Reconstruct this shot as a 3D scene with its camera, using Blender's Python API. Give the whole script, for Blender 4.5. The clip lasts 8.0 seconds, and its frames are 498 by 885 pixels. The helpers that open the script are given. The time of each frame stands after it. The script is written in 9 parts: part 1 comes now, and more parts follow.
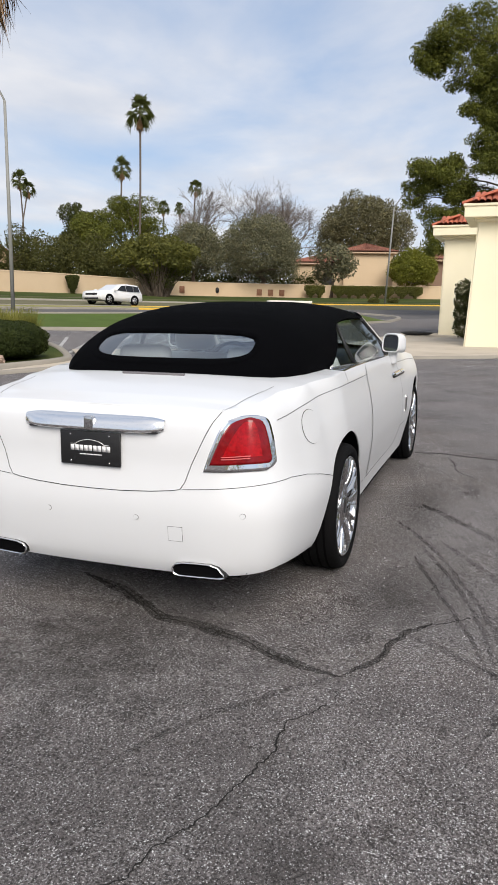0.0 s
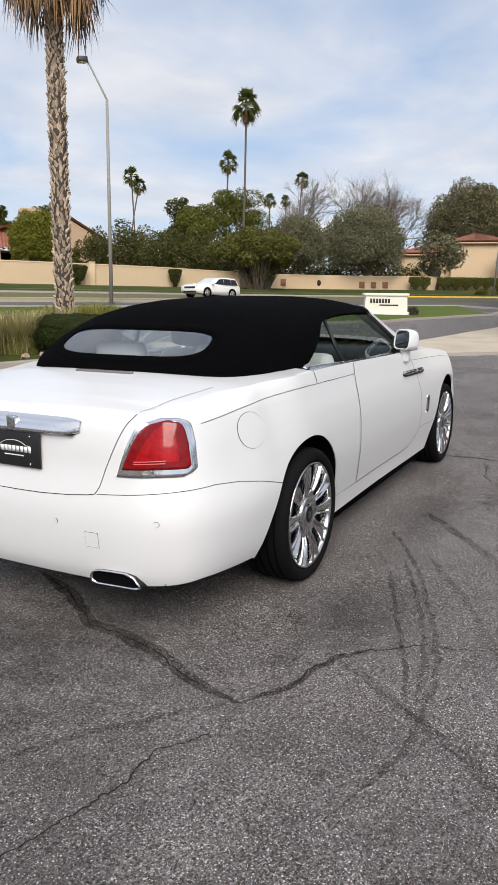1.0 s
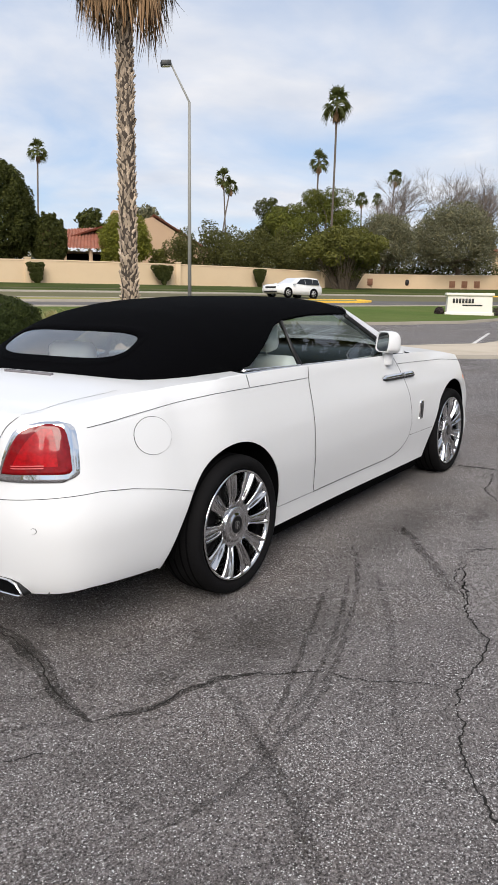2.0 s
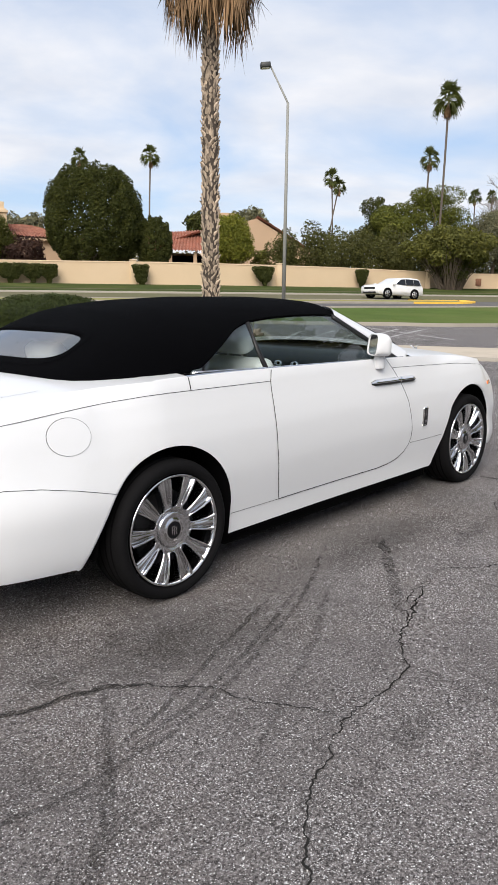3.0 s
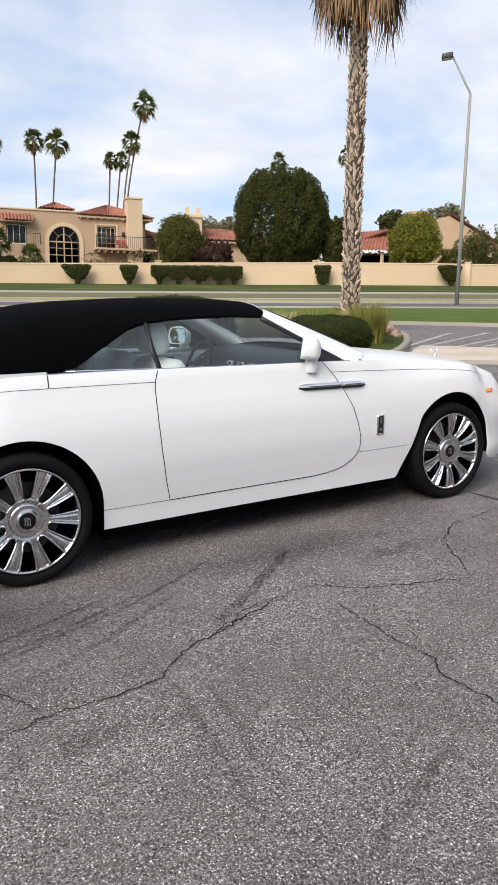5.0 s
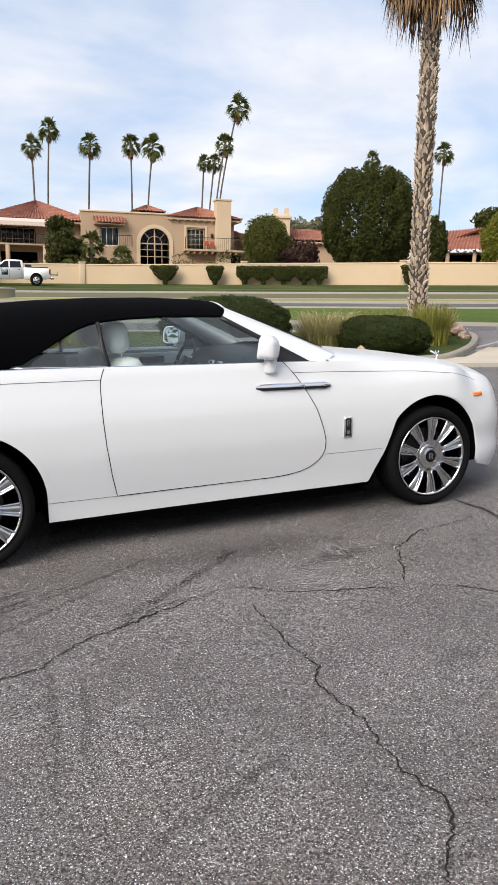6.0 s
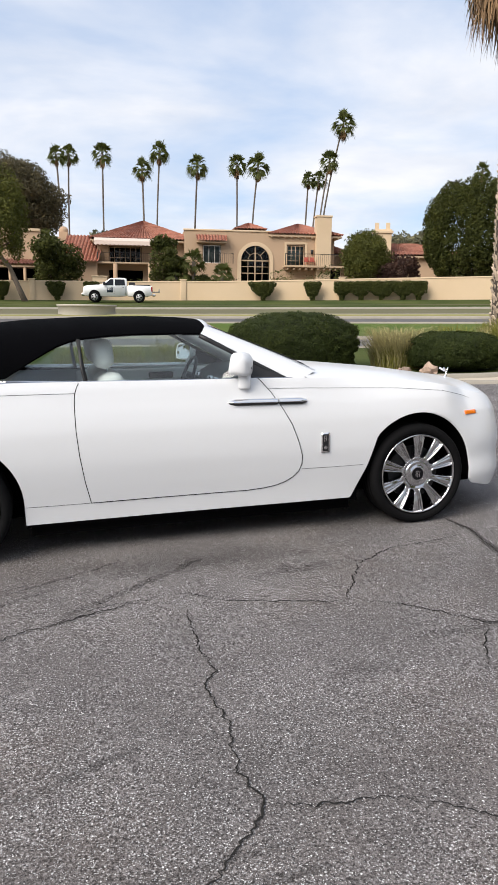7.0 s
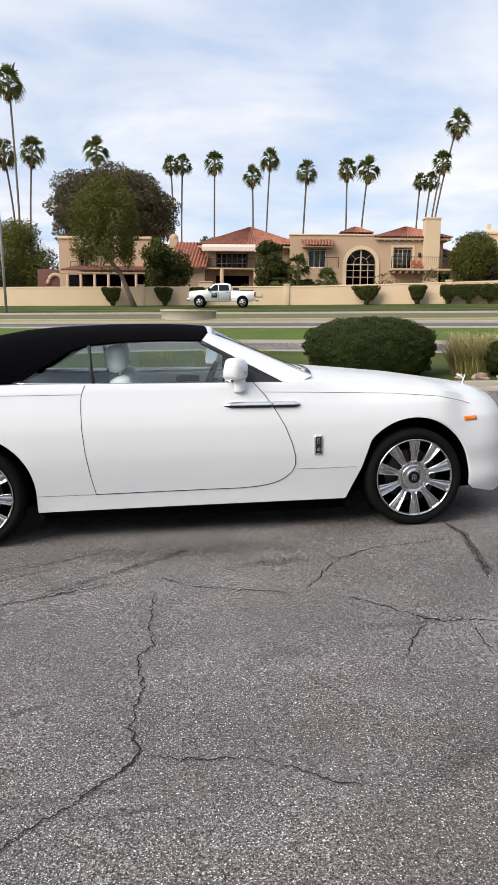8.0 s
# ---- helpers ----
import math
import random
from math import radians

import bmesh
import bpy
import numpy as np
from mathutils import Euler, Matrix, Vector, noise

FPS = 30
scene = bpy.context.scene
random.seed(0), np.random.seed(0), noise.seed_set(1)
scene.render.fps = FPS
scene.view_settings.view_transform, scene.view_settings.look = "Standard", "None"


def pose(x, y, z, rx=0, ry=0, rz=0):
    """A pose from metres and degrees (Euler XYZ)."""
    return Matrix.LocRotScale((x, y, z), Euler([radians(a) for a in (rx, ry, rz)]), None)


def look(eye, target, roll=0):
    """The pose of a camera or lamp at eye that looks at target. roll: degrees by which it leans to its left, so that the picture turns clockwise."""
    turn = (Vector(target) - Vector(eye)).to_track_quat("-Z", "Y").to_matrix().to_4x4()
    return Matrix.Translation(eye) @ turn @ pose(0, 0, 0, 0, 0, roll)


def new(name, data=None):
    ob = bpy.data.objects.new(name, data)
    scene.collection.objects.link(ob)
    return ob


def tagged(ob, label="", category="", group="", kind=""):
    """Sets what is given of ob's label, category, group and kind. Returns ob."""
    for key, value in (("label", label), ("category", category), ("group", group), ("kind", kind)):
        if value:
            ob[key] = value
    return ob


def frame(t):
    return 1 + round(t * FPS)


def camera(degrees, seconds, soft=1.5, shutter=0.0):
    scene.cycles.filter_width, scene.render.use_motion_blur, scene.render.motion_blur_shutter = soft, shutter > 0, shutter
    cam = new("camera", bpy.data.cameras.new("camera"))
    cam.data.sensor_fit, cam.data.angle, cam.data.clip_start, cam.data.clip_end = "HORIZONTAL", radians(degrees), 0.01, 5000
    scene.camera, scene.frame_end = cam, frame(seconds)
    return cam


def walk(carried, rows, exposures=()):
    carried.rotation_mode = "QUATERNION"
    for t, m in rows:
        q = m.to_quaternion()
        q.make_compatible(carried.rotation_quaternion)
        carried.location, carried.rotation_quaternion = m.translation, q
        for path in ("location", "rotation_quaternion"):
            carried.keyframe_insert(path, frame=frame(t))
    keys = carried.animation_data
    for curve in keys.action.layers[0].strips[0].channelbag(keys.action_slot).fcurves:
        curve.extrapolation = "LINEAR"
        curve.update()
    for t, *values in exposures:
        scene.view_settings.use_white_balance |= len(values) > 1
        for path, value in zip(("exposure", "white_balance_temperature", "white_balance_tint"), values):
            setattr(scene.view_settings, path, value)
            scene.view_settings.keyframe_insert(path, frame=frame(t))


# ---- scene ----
# The car's own axes: x ahead, y to its left, z up from the asphalt; the lot climbs gently towards the street.
LOT = pose(0, 0, 0, 0, -1.6, 0)
SLOPE = math.tan(radians(1.6))
cam = camera(37.8, 8.0)
PATH = [
    (0, (-3.959, -1.763, 1.517), (-2.109, -1.111, 1.129), 0.2),
    (0.5, (-3.695, -2.08, 1.509), (-1.904, -1.288, 1.107), 0.0),
    (1, (-3.45, -2.405, 1.528), (-1.718, -1.492, 1.121), -0.1),
    (1.5, (-3.159, -2.711, 1.517), (-1.482, -1.698, 1.116), 0.1),
    (1.7, (-3.046, -2.843, 1.528), (-1.397, -1.787, 1.125), -0.0),
    (2.8, (-2.392, -3.501, 1.513), (-0.927, -2.201, 1.107), -0.3),
    (3, (-2.266, -3.612, 1.519), (-0.843, -2.266, 1.116), -0.3),
    (3.5, (-1.937, -3.924, 1.514), (-0.621, -2.471, 1.117), -0.6),
    (4, (-1.617, -4.178, 1.503), (-0.404, -2.637, 1.111), -0.6),
    (4.5, (-1.264, -4.451, 1.514), (-0.15, -2.837, 1.121), -0.6),
    (6, (-0.137, -5.064, 1.496), (0.655, -3.27, 1.102), -0.6),
    (6.5, (0.232, -5.286, 1.516), (0.899, -3.438, 1.142), -0.7),
    (7, (0.605, -5.483, 1.503), (1.132, -3.585, 1.153), -0.9),
    (7.5, (0.954, -5.71, 1.504), (1.333, -3.776, 1.165), -1.3),
    (8, (1.305, -5.929, 1.517), (1.54, -3.972, 1.183), -1.1),
]
walk(cam, [(t, LOT @ look(e, g, r)) for t, e, g, r in PATH], exposures=[(0, 0.22), (1.5, 0.25), (3.5, 0.4), (8, 0.46)])

# ---------------------------------------------------------------- light
SUN_AZ, SUN_EL = 212.0, 39.0
world = bpy.data.worlds.new("sky")
scene.world = world
world.use_nodes = True
wn, wl = world.node_tree.nodes, world.node_tree.links
wn.clear()
w_out = wn.new("ShaderNodeOutputWorld")
w_bg = wn.new("ShaderNodeBackground")
w_sky = wn.new("ShaderNodeTexSky")
w_sky.sky_type, w_sky.sun_disc = "NISHITA", False
w_sky.sun_elevation, w_sky.sun_rotation = radians(SUN_EL), radians(90 - SUN_AZ)
w_tc = wn.new("ShaderNodeTexCoord")
w_sep = wn.new("ShaderNodeSeparateXYZ")
wl.new(w_tc.outputs["Generated"], w_sep.inputs[0])


def w_math(op, a, b=None, clamp=False):
    n = wn.new("ShaderNodeMath")
    n.operation, n.use_clamp = op, clamp
    for i, v in enumerate((a, b)):
        if v is None:
            continue
        if isinstance(v, (int, float)):
            n.inputs[i].default_value = v
        else:
            wl.new(v, n.inputs[i])
    return n.outputs[0]


# clouds lie on a flat sheet overhead, so they flatten towards the horizon
w_up = w_math("ADD", w_math("MAXIMUM", w_sep.outputs[2], 0.0), 0.14)
w_flat = wn.new("ShaderNodeCombineXYZ")
wl.new(w_math("DIVIDE", w_sep.outputs[0], w_up), w_flat.inputs[0])
wl.new(w_math("DIVIDE", w_sep.outputs[1], w_up), w_flat.inputs[1])
w_n1 = wn.new("ShaderNodeTexNoise")
w_n1.inputs["Scale"].default_value, w_n1.inputs["Detail"].default_value = 1.15, 7.0
w_n1.inputs["Roughness"].default_value, w_n1.inputs["Distortion"].default_value = 0.52, 0.35
wl.new(w_flat.outputs[0], w_n1.inputs["Vector"])
w_ramp = wn.new("ShaderNodeValToRGB")
w_ramp.color_ramp.elements[0].position, w_ramp.color_ramp.elements[1].position = 0.33, 0.62
wl.new(w_n1.outputs[0], w_ramp.inputs[0])
w_n2 = wn.new("ShaderNodeTexNoise")
w_n2.inputs["Scale"].default_value, w_n2.inputs["Detail"].default_value = 2.6, 6.0
wl.new(w_flat.outputs[0], w_n2.inputs["Vector"])
w_shade = wn.new("ShaderNodeValToRGB")
w_shade.color_ramp.elements[0].position, w_shade.color_ramp.elements[1].position = 0.3, 0.7
w_shade.color_ramp.elements[0].color = (5.9, 6.2, 6.9, 1)
w_shade.color_ramp.elements[1].color = (7.9, 7.8, 7.9, 1)
wl.new(w_n2.outputs[0], w_shade.inputs[0])
w_blue = wn.new("ShaderNodeMix")
w_blue.data_type = "RGBA"
w_blue.inputs[0].default_value = 0.55
wl.new(w_sky.outputs[0], w_blue.inputs[6])
w_blue.inputs[7].default_value = (4.6, 5.8, 8.0, 1)
w_mix = wn.new("ShaderNodeMix")
w_mix.data_type = "RGBA"
wl.new(w_math("MULTIPLY", w_ramp.outputs[0], 0.92), w_mix.inputs[0])
wl.new(w_blue.outputs[2], w_mix.inputs[6])
wl.new(w_shade.outputs[0], w_mix.inputs[7])
wl.new(w_mix.outputs[2], w_bg.inputs[0])
w_bg.inputs[1].default_value = 0.1
wl.new(w_bg.outputs[0], w_out.inputs[0])

sun = new("sun", bpy.data.lights.new("sun", "SUN"))
sun.data.energy, sun.data.angle, sun.data.color = 3.3, radians(42), (1.0, 0.925, 0.83)
sun.matrix_world = look((40 * math.cos(radians(SUN_AZ)), 40 * math.sin(radians(SUN_AZ)), 40 * math.tan(radians(SUN_EL))), (0, 0, 0))

# ---------------------------------------------------------------- materials


def mat(name, base, rough=0.6, metal=0.0, vary=0.12, scale=6.0, fine=80.0, bump=0.0, bump_scale=None, coat=0.0, spec=0.5, dirt=None, dirt_scale=0.6, dirt_amount=0.5, obj_random=0.0, island=0.0, stretch=None):
    """A surface with two scales of variation, fine relief and, if given, blotches of dirt."""
    m = bpy.data.materials.new(name)
    m.use_nodes = True
    n, l = m.node_tree.nodes, m.node_tree.links
    b = n["Principled BSDF"]
    b.inputs["Roughness"].default_value, b.inputs["Metallic"].default_value = rough, metal
    b.inputs["Coat Weight"].default_value, b.inputs["Specular IOR Level"].default_value = coat, spec
    b.inputs["Coat Roughness"].default_value = 0.03
    tc = n.new("ShaderNodeTexCoord")
    vec = tc.outputs["Object"]
    if stretch:
        mp = n.new("ShaderNodeMapping")
        mp.inputs["Scale"].default_value = stretch
        l.new(vec, mp.inputs[0])
        vec = mp.outputs[0]

    def tex(sc, detail=4.0):
        t = n.new("ShaderNodeTexNoise")
        t.inputs["Scale"].default_value, t.inputs["Detail"].default_value = sc, detail
        l.new(vec, t.inputs["Vector"])
        return t.outputs[0]

    def math_(op, a, c):
        q = n.new("ShaderNodeMath")
        q.operation = op
        for i, v in enumerate((a, c)):
            if isinstance(v, (int, float)):
                q.inputs[i].default_value = v
            else:
                l.new(v, q.inputs[i])
        return q.outputs[0]

    total = math_("ADD", math_("MULTIPLY", math_("SUBTRACT", tex(scale), 0.5), 2 * vary), 1.0)
    total = math_("ADD", total, math_("MULTIPLY", math_("SUBTRACT", tex(fine, 2.0), 0.5), 1.6 * vary))
    if obj_random:
        oi = n.new("ShaderNodeObjectInfo")
        total = math_("ADD", total, math_("MULTIPLY", math_("SUBTRACT", oi.outputs["Random"], 0.5), 2 * obj_random))
    if island:
        ge = n.new("ShaderNodeNewGeometry")
        total = math_("ADD", total, math_("MULTIPLY", math_("SUBTRACT", ge.outputs["Random Per Island"], 0.5), 2 * island))
    mul = n.new("ShaderNodeMix")
    mul.data_type, mul.blend_type = "RGBA", "MULTIPLY"
    mul.inputs[0].default_value = 1.0
    mul.inputs[6].default_value = (*base, 1)
    comb = n.new("ShaderNodeCombineColor")
    for i in range(3):
        l.new(total, comb.inputs[i])
    l.new(comb.outputs[0], mul.inputs[7])
    col = mul.outputs[2]
    if dirt:
        ramp = n.new("ShaderNodeValToRGB")
        ramp.color_ramp.elements[0].position, ramp.color_ramp.elements[1].position = 0.45, 0.7
        l.new(tex(dirt_scale, 6.0), ramp.inputs[0])
        mx = n.new("ShaderNodeMix")
        mx.data_type = "RGBA"
        l.new(math_("MULTIPLY", ramp.outputs[0], dirt_amount), mx.inputs[0])
        l.new(col, mx.inputs[6])
        mx.inputs[7].default_value = (*dirt, 1)
        col = mx.outputs[2]
    l.new(col, b.inputs["Base Color"])
    if bump:
        bp = n.new("ShaderNodeBump")
        bp.inputs["Strength"].default_value, bp.inputs["Distance"].default_value = bump, 0.01
        l.new(tex(bump_scale or fine, 3.0), bp.inputs["Height"])
        l.new(bp.outputs[0], b.inputs["Normal"])
    return m


def leaf_mat(name, base, tint, vary=0.34, through_=0.24):
    """Leaves: each its own tone, with yellower young growth in drifts and some light coming through."""
    m = mat(name, base, rough=0.6, vary=0.22, scale=0.7, fine=5.0, spec=0.14, island=vary)
    n, l = m.node_tree.nodes, m.node_tree.links
    b = n["Principled BSDF"]
    col = b.inputs["Base Color"].links[0].from_socket
    tc, no, mr, ml, ge, mg = [n.new("ShaderNode" + k) for k in ("TexCoord", "TexNoise", "MapRange", "Math", "NewGeometry", "Mix")]
    no.inputs["Scale"].default_value, no.inputs["Detail"].default_value = 1.3, 3.0
    l.new(tc.outputs["Object"], no.inputs["Vector"])
    mr.inputs[1].default_value, mr.inputs[2].default_value, mr.inputs[3].default_value, mr.inputs[4].default_value = 0.42, 0.68, 0.05, 0.75
    l.new(no.outputs[0], mr.inputs[0])
    ml.operation = "MULTIPLY"
    l.new(mr.outputs[0], ml.inputs[0])
    l.new(ge.outputs["Random Per Island"], ml.inputs[1])
    mg.data_type = "RGBA"
    l.new(ml.outputs[0], mg.inputs[0])
    l.new(col, mg.inputs[6])
    mg.inputs[7].default_value = (base[0] * 2.1, base[1] * 1.85, base[2] * 1.3, 1)
    l.new(mg.outputs[2], b.inputs["Base Color"])
    tr = n.new("ShaderNodeBsdfTranslucent")
    tr.inputs[0].default_value = (*tint, 1)
    mx = n.new("ShaderNodeMixShader")
    mx.inputs[0].default_value = through_
    l.new(b.outputs[0], mx.inputs[1])
    l.new(tr.outputs[0], mx.inputs[2])
    l.new(mx.outputs[0], n["Material Output"].inputs[0])
    return m


def asphalt_mat(name, base, speck):
    """Worn asphalt: dark binder with pale stone chips of many sizes, wide blotches, brown and dark stains."""
    m = mat(name, base, rough=0.85, vary=0.34, scale=2.2, fine=120.0, bump=0.8, bump_scale=170.0, spec=0.2, dirt=tuple(c * 0.62 for c in base), dirt_scale=0.55, dirt_amount=0.7)
    n, l = m.node_tree.nodes, m.node_tree.links
    b = n["Principled BSDF"]
    col = b.inputs["Base Color"].links[0].from_socket
    tc = n.new("ShaderNodeTexCoord")

    def op(kind, a, c, clamp=False):
        q = n.new("ShaderNodeMath")
        q.operation, q.use_clamp = kind, clamp
        for i, v in enumerate((a, c)):
            if isinstance(v, (int, float)):
                q.inputs[i].default_value = v
            else:
                l.new(v, q.inputs[i])
        return q.outputs[0]

    def noise(sc, detail, rough=0.5):
        t = n.new("ShaderNodeTexNoise")
        t.inputs["Scale"].default_value, t.inputs["Detail"].default_value, t.inputs["Roughness"].default_value = sc, detail, rough
        l.new(tc.outputs["Object"], t.inputs["Vector"])
        return t.outputs[0]

    def lay(amt, tone):
        mx = n.new("ShaderNodeMix")
        mx.data_type = "RGBA"
        l.new(amt, mx.inputs[0])
        l.new(col, mx.inputs[6])
        mx.inputs[7].default_value = (*tone, 1)
        return mx.outputs[2]

    patch_ = noise(1.3, 5.0)
    col = lay(op("MULTIPLY", op("MULTIPLY", op("SUBTRACT", noise(0.62, 6.0, 0.6), 0.48), 5.0, True), 0.65), (base[0] * 0.95, base[1] * 0.85, base[2] * 0.75))
    col = lay(op("MULTIPLY", op("MULTIPLY", op("SUBTRACT", noise(2.7, 9.0, 0.68), 0.5), 5.0, True), 0.5), tuple(c * 0.5 for c in base))
    col = lay(op("MULTIPLY", op("MULTIPLY", op("SUBTRACT", noise(1.7, 9.0, 0.7), 0.54), 5.0, True), 0.5), tuple(c * 1.75 for c in base))
    col = lay(op("MULTIPLY", op("MULTIPLY", op("SUBTRACT", noise(44.0, 4.0, 0.7), 0.5), 6.0, True), 0.55), tuple(c * 0.42 for c in base))
    col = lay(op("MULTIPLY", op("MULTIPLY", op("SUBTRACT", noise(37.0, 4.0, 0.7), 0.54), 6.0, True), 0.36), tuple(c * 0.9 for c in speck))
    grain = noise(115.0, 4.0, 0.75)
    col = lay(op("MULTIPLY", op("MULTIPLY", op("SUBTRACT", 0.5, grain), 9.0, True), 0.92), tuple(c * 0.16 for c in base))
    wear = op("ADD", op("MULTIPLY", op("SUBTRACT", patch_, 0.5), 1.1), 0.0)
    col = lay(op("MULTIPLY", op("MULTIPLY", op("SUBTRACT", op("ADD", grain, op("MULTIPLY", wear, 0.16)), 0.54), 8.0, True), 0.7), tuple(c * 1.0 for c in speck))
    for scale, size, share, power in ((120.0, 0.36, 0.6, 2.1), (200.0, 0.4, 0.5, 2.0), (78.0, 0.3, 0.72, 1.5)):
        vo = n.new("ShaderNodeTexVoronoi")
        vo.inputs["Scale"].default_value = scale
        l.new(tc.outputs["Object"], vo.inputs["Vector"])
        sep = n.new("ShaderNodeSeparateColor")
        l.new(vo.outputs["Color"], sep.inputs[0])
        keep = op("GREATER_THAN", op("ADD", sep.outputs[0], wear), share)
        dot = op("MULTIPLY", op("MULTIPLY", op("SUBTRACT", op("ADD", size, op("MULTIPLY", op("SUBTRACT", grain, 0.5), 0.8)), vo.outputs["Distance"]), 9.0, True), keep)
        col = lay(op("MULTIPLY", dot, op("POWER", sep.outputs[1], power)), tuple(min(c * 2.05, 0.75) for c in speck))
    l.new(col, b.inputs["Base Color"])
    return m


def glass_mat(name, tint, rough=0.0, clear=0.75, gloss=0.05):
    """A pane: tinted see-through sheet under a gloss that grows at grazing angles."""
    m = bpy.data.materials.new(name)
    m.use_nodes = True
    n, l = m.node_tree.nodes, m.node_tree.links
    n.remove(n["Principled BSDF"])
    tr, gl, mx, lw = n.new("ShaderNodeBsdfTransparent"), n.new("ShaderNodeBsdfGlossy"), n.new("ShaderNodeMixShader"), n.new("ShaderNodeLayerWeight")
    tr.inputs[0].default_value = (*[c * clear for c in tint], 1)
    gl.inputs["Roughness"].default_value = rough
    lw.inputs[0].default_value = 0.5
    po, ma = n.new("ShaderNodeMath"), n.new("ShaderNodeMath")
    po.operation, ma.operation = "POWER", "MULTIPLY_ADD"
    po.inputs[1].default_value = 4.0
    ma.inputs[1].default_value, ma.inputs[2].default_value = 0.9, gloss
    l.new(lw.outputs["Facing"], po.inputs[0])
    l.new(po.outputs[0], ma.inputs[0])
    l.new(ma.outputs[0], mx.inputs[0])
    l.new(tr.outputs[0], mx.inputs[1])
    l.new(gl.outputs[0], mx.inputs[2])
    l.new(mx.outputs[0], n["Material Output"].inputs[0])
    return m


M_LOT = asphalt_mat("lot_asphalt", (0.147, 0.134, 0.132), (0.405, 0.38, 0.378))
M_ROAD = mat("road_asphalt", (0.115, 0.111, 0.111), rough=0.85, spec=0.08, vary=0.12, scale=0.4, fine=12.0, dirt=(0.21, 0.19, 0.165), dirt_scale=0.15)
M_ROADT = mat("bleached_asphalt", (0.14, 0.13, 0.08), rough=0.9, spec=0.08, vary=0.12, scale=0.4, fine=12.0, dirt=(0.12, 0.125, 0.055), dirt_scale=0.2)
# darker than the lawn: shade on the wall's bank is put into it
M_GRASS = mat("mown_grass", (0.048, 0.066, 0.017), rough=0.9, spec=0.08, vary=0.3, scale=0.7, fine=14.0, bump=0.8, bump_scale=40.0, dirt=(0.14, 0.14, 0.045), dirt_scale=0.22, dirt_amount=0.45)
M_LAWN = mat("green_lawn", (0.082, 0.122, 0.027), rough=0.9, spec=0.08, vary=0.3, scale=0.7, fine=14.0, bump=0.8, bump_scale=40.0, dirt=(0.14, 0.15, 0.05), dirt_scale=0.22, dirt_amount=0.45)
M_DRY = mat("dry_grass", (0.26, 0.235, 0.1), rough=0.95, spec=0.08, vary=0.25, scale=0.5, fine=12.0, bump=0.6, bump_scale=30.0, dirt=(0.16, 0.19, 0.05), dirt_scale=0.3)
M_EARTH = mat("earth", (0.2, 0.165, 0.11), rough=0.95, spec=0.08, vary=0.25, scale=0.8, fine=20.0, bump=0.6, bump_scale=25.0)
M_CONC = mat("concrete", (0.5, 0.44, 0.36), rough=0.85, spec=0.08, vary=0.1, scale=1.2, fine=60.0, bump=0.25, dirt=(0.3, 0.26, 0.21), dirt_scale=0.8, dirt_amount=0.45)
M_KERB = mat("kerb_concrete", (0.3, 0.275, 0.235), rough=0.85, spec=0.08, vary=0.14, scale=2.0, fine=40.0, bump=0.3, dirt=(0.25, 0.23, 0.2), dirt_scale=1.5)
M_STUCCO = mat("wall_stucco", (0.59, 0.45, 0.298), rough=0.9, vary=0.07, scale=0.6, fine=30.0, bump=0.3, bump_scale=60.0, dirt=(0.55, 0.4, 0.25), dirt_scale=0.35, dirt_amount=0.35)
M_HOUSE = mat("house_stucco", (0.43, 0.3, 0.195), rough=0.9, vary=0.07, scale=0.5, fine=20.0, bump=0.25, bump_scale=50.0, dirt=(0.42, 0.29, 0.19), dirt_scale=0.3, dirt_amount=0.35)
M_CREAM = mat("cream_stucco", (0.88, 0.81, 0.6), rough=0.9, vary=0.05, scale=0.8, fine=50.0, bump=0.35, bump_scale=90.0)
M_WHITEP = mat("white_plaster", (0.75, 0.72, 0.65), rough=0.85, vary=0.06, scale=1.0, fine=40.0, bump=0.2)
M_TILE = mat("clay_tile", (0.26, 0.095, 0.06), rough=0.85, vary=0.55, scale=1.1, fine=6.0, bump=0.3, obj_random=0.2, dirt=(0.38, 0.22, 0.16), dirt_scale=3.0, dirt_amount=0.5)
M_TILE_NEW = mat("red_clay_tile", (0.42, 0.12, 0.065), rough=0.8, vary=0.35, scale=2.0, fine=14.0, bump=0.3, obj_random=0.25)
M_ALLOY_DULL = mat("cast_alloy", (0.55, 0.55, 0.56), rough=0.45, metal=0.6, vary=0.06)
M_YELLOW = mat("kerb_paint", (0.7, 0.42, 0.05), rough=0.7, vary=0.15, scale=2.0, fine=30.0)
M_LINE = mat("line_paint", (0.42, 0.41, 0.4), rough=0.75, vary=0.25, scale=2.0, fine=40.0, dirt=(0.13, 0.125, 0.12), dirt_scale=1.6, dirt_amount=1.0)
M_LINE_BRIGHT = mat("fresh_line_paint", (0.62, 0.61, 0.6), rough=0.75, vary=0.15, scale=2.0, fine=40.0, dirt=(0.3, 0.29, 0.28), dirt_scale=2.5)
M_PAINT = mat("car_paint", (0.695, 0.705, 0.72), rough=0.35, vary=0.006, scale=1.5, fine=200.0, coat=0.4)
M_PAINT.node_tree.nodes["Principled BSDF"].inputs["Coat Roughness"].default_value = 0.12
M_CLOTH = mat("black_canvas", (0.0012, 0.0013, 0.0018), rough=0.95, vary=0.2, scale=3.0, fine=700.0, bump=0.35, bump_scale=900.0, spec=0.04)
M_CHROME = mat("chrome", (0.82, 0.82, 0.83), rough=0.05, metal=1.0, vary=0.01)
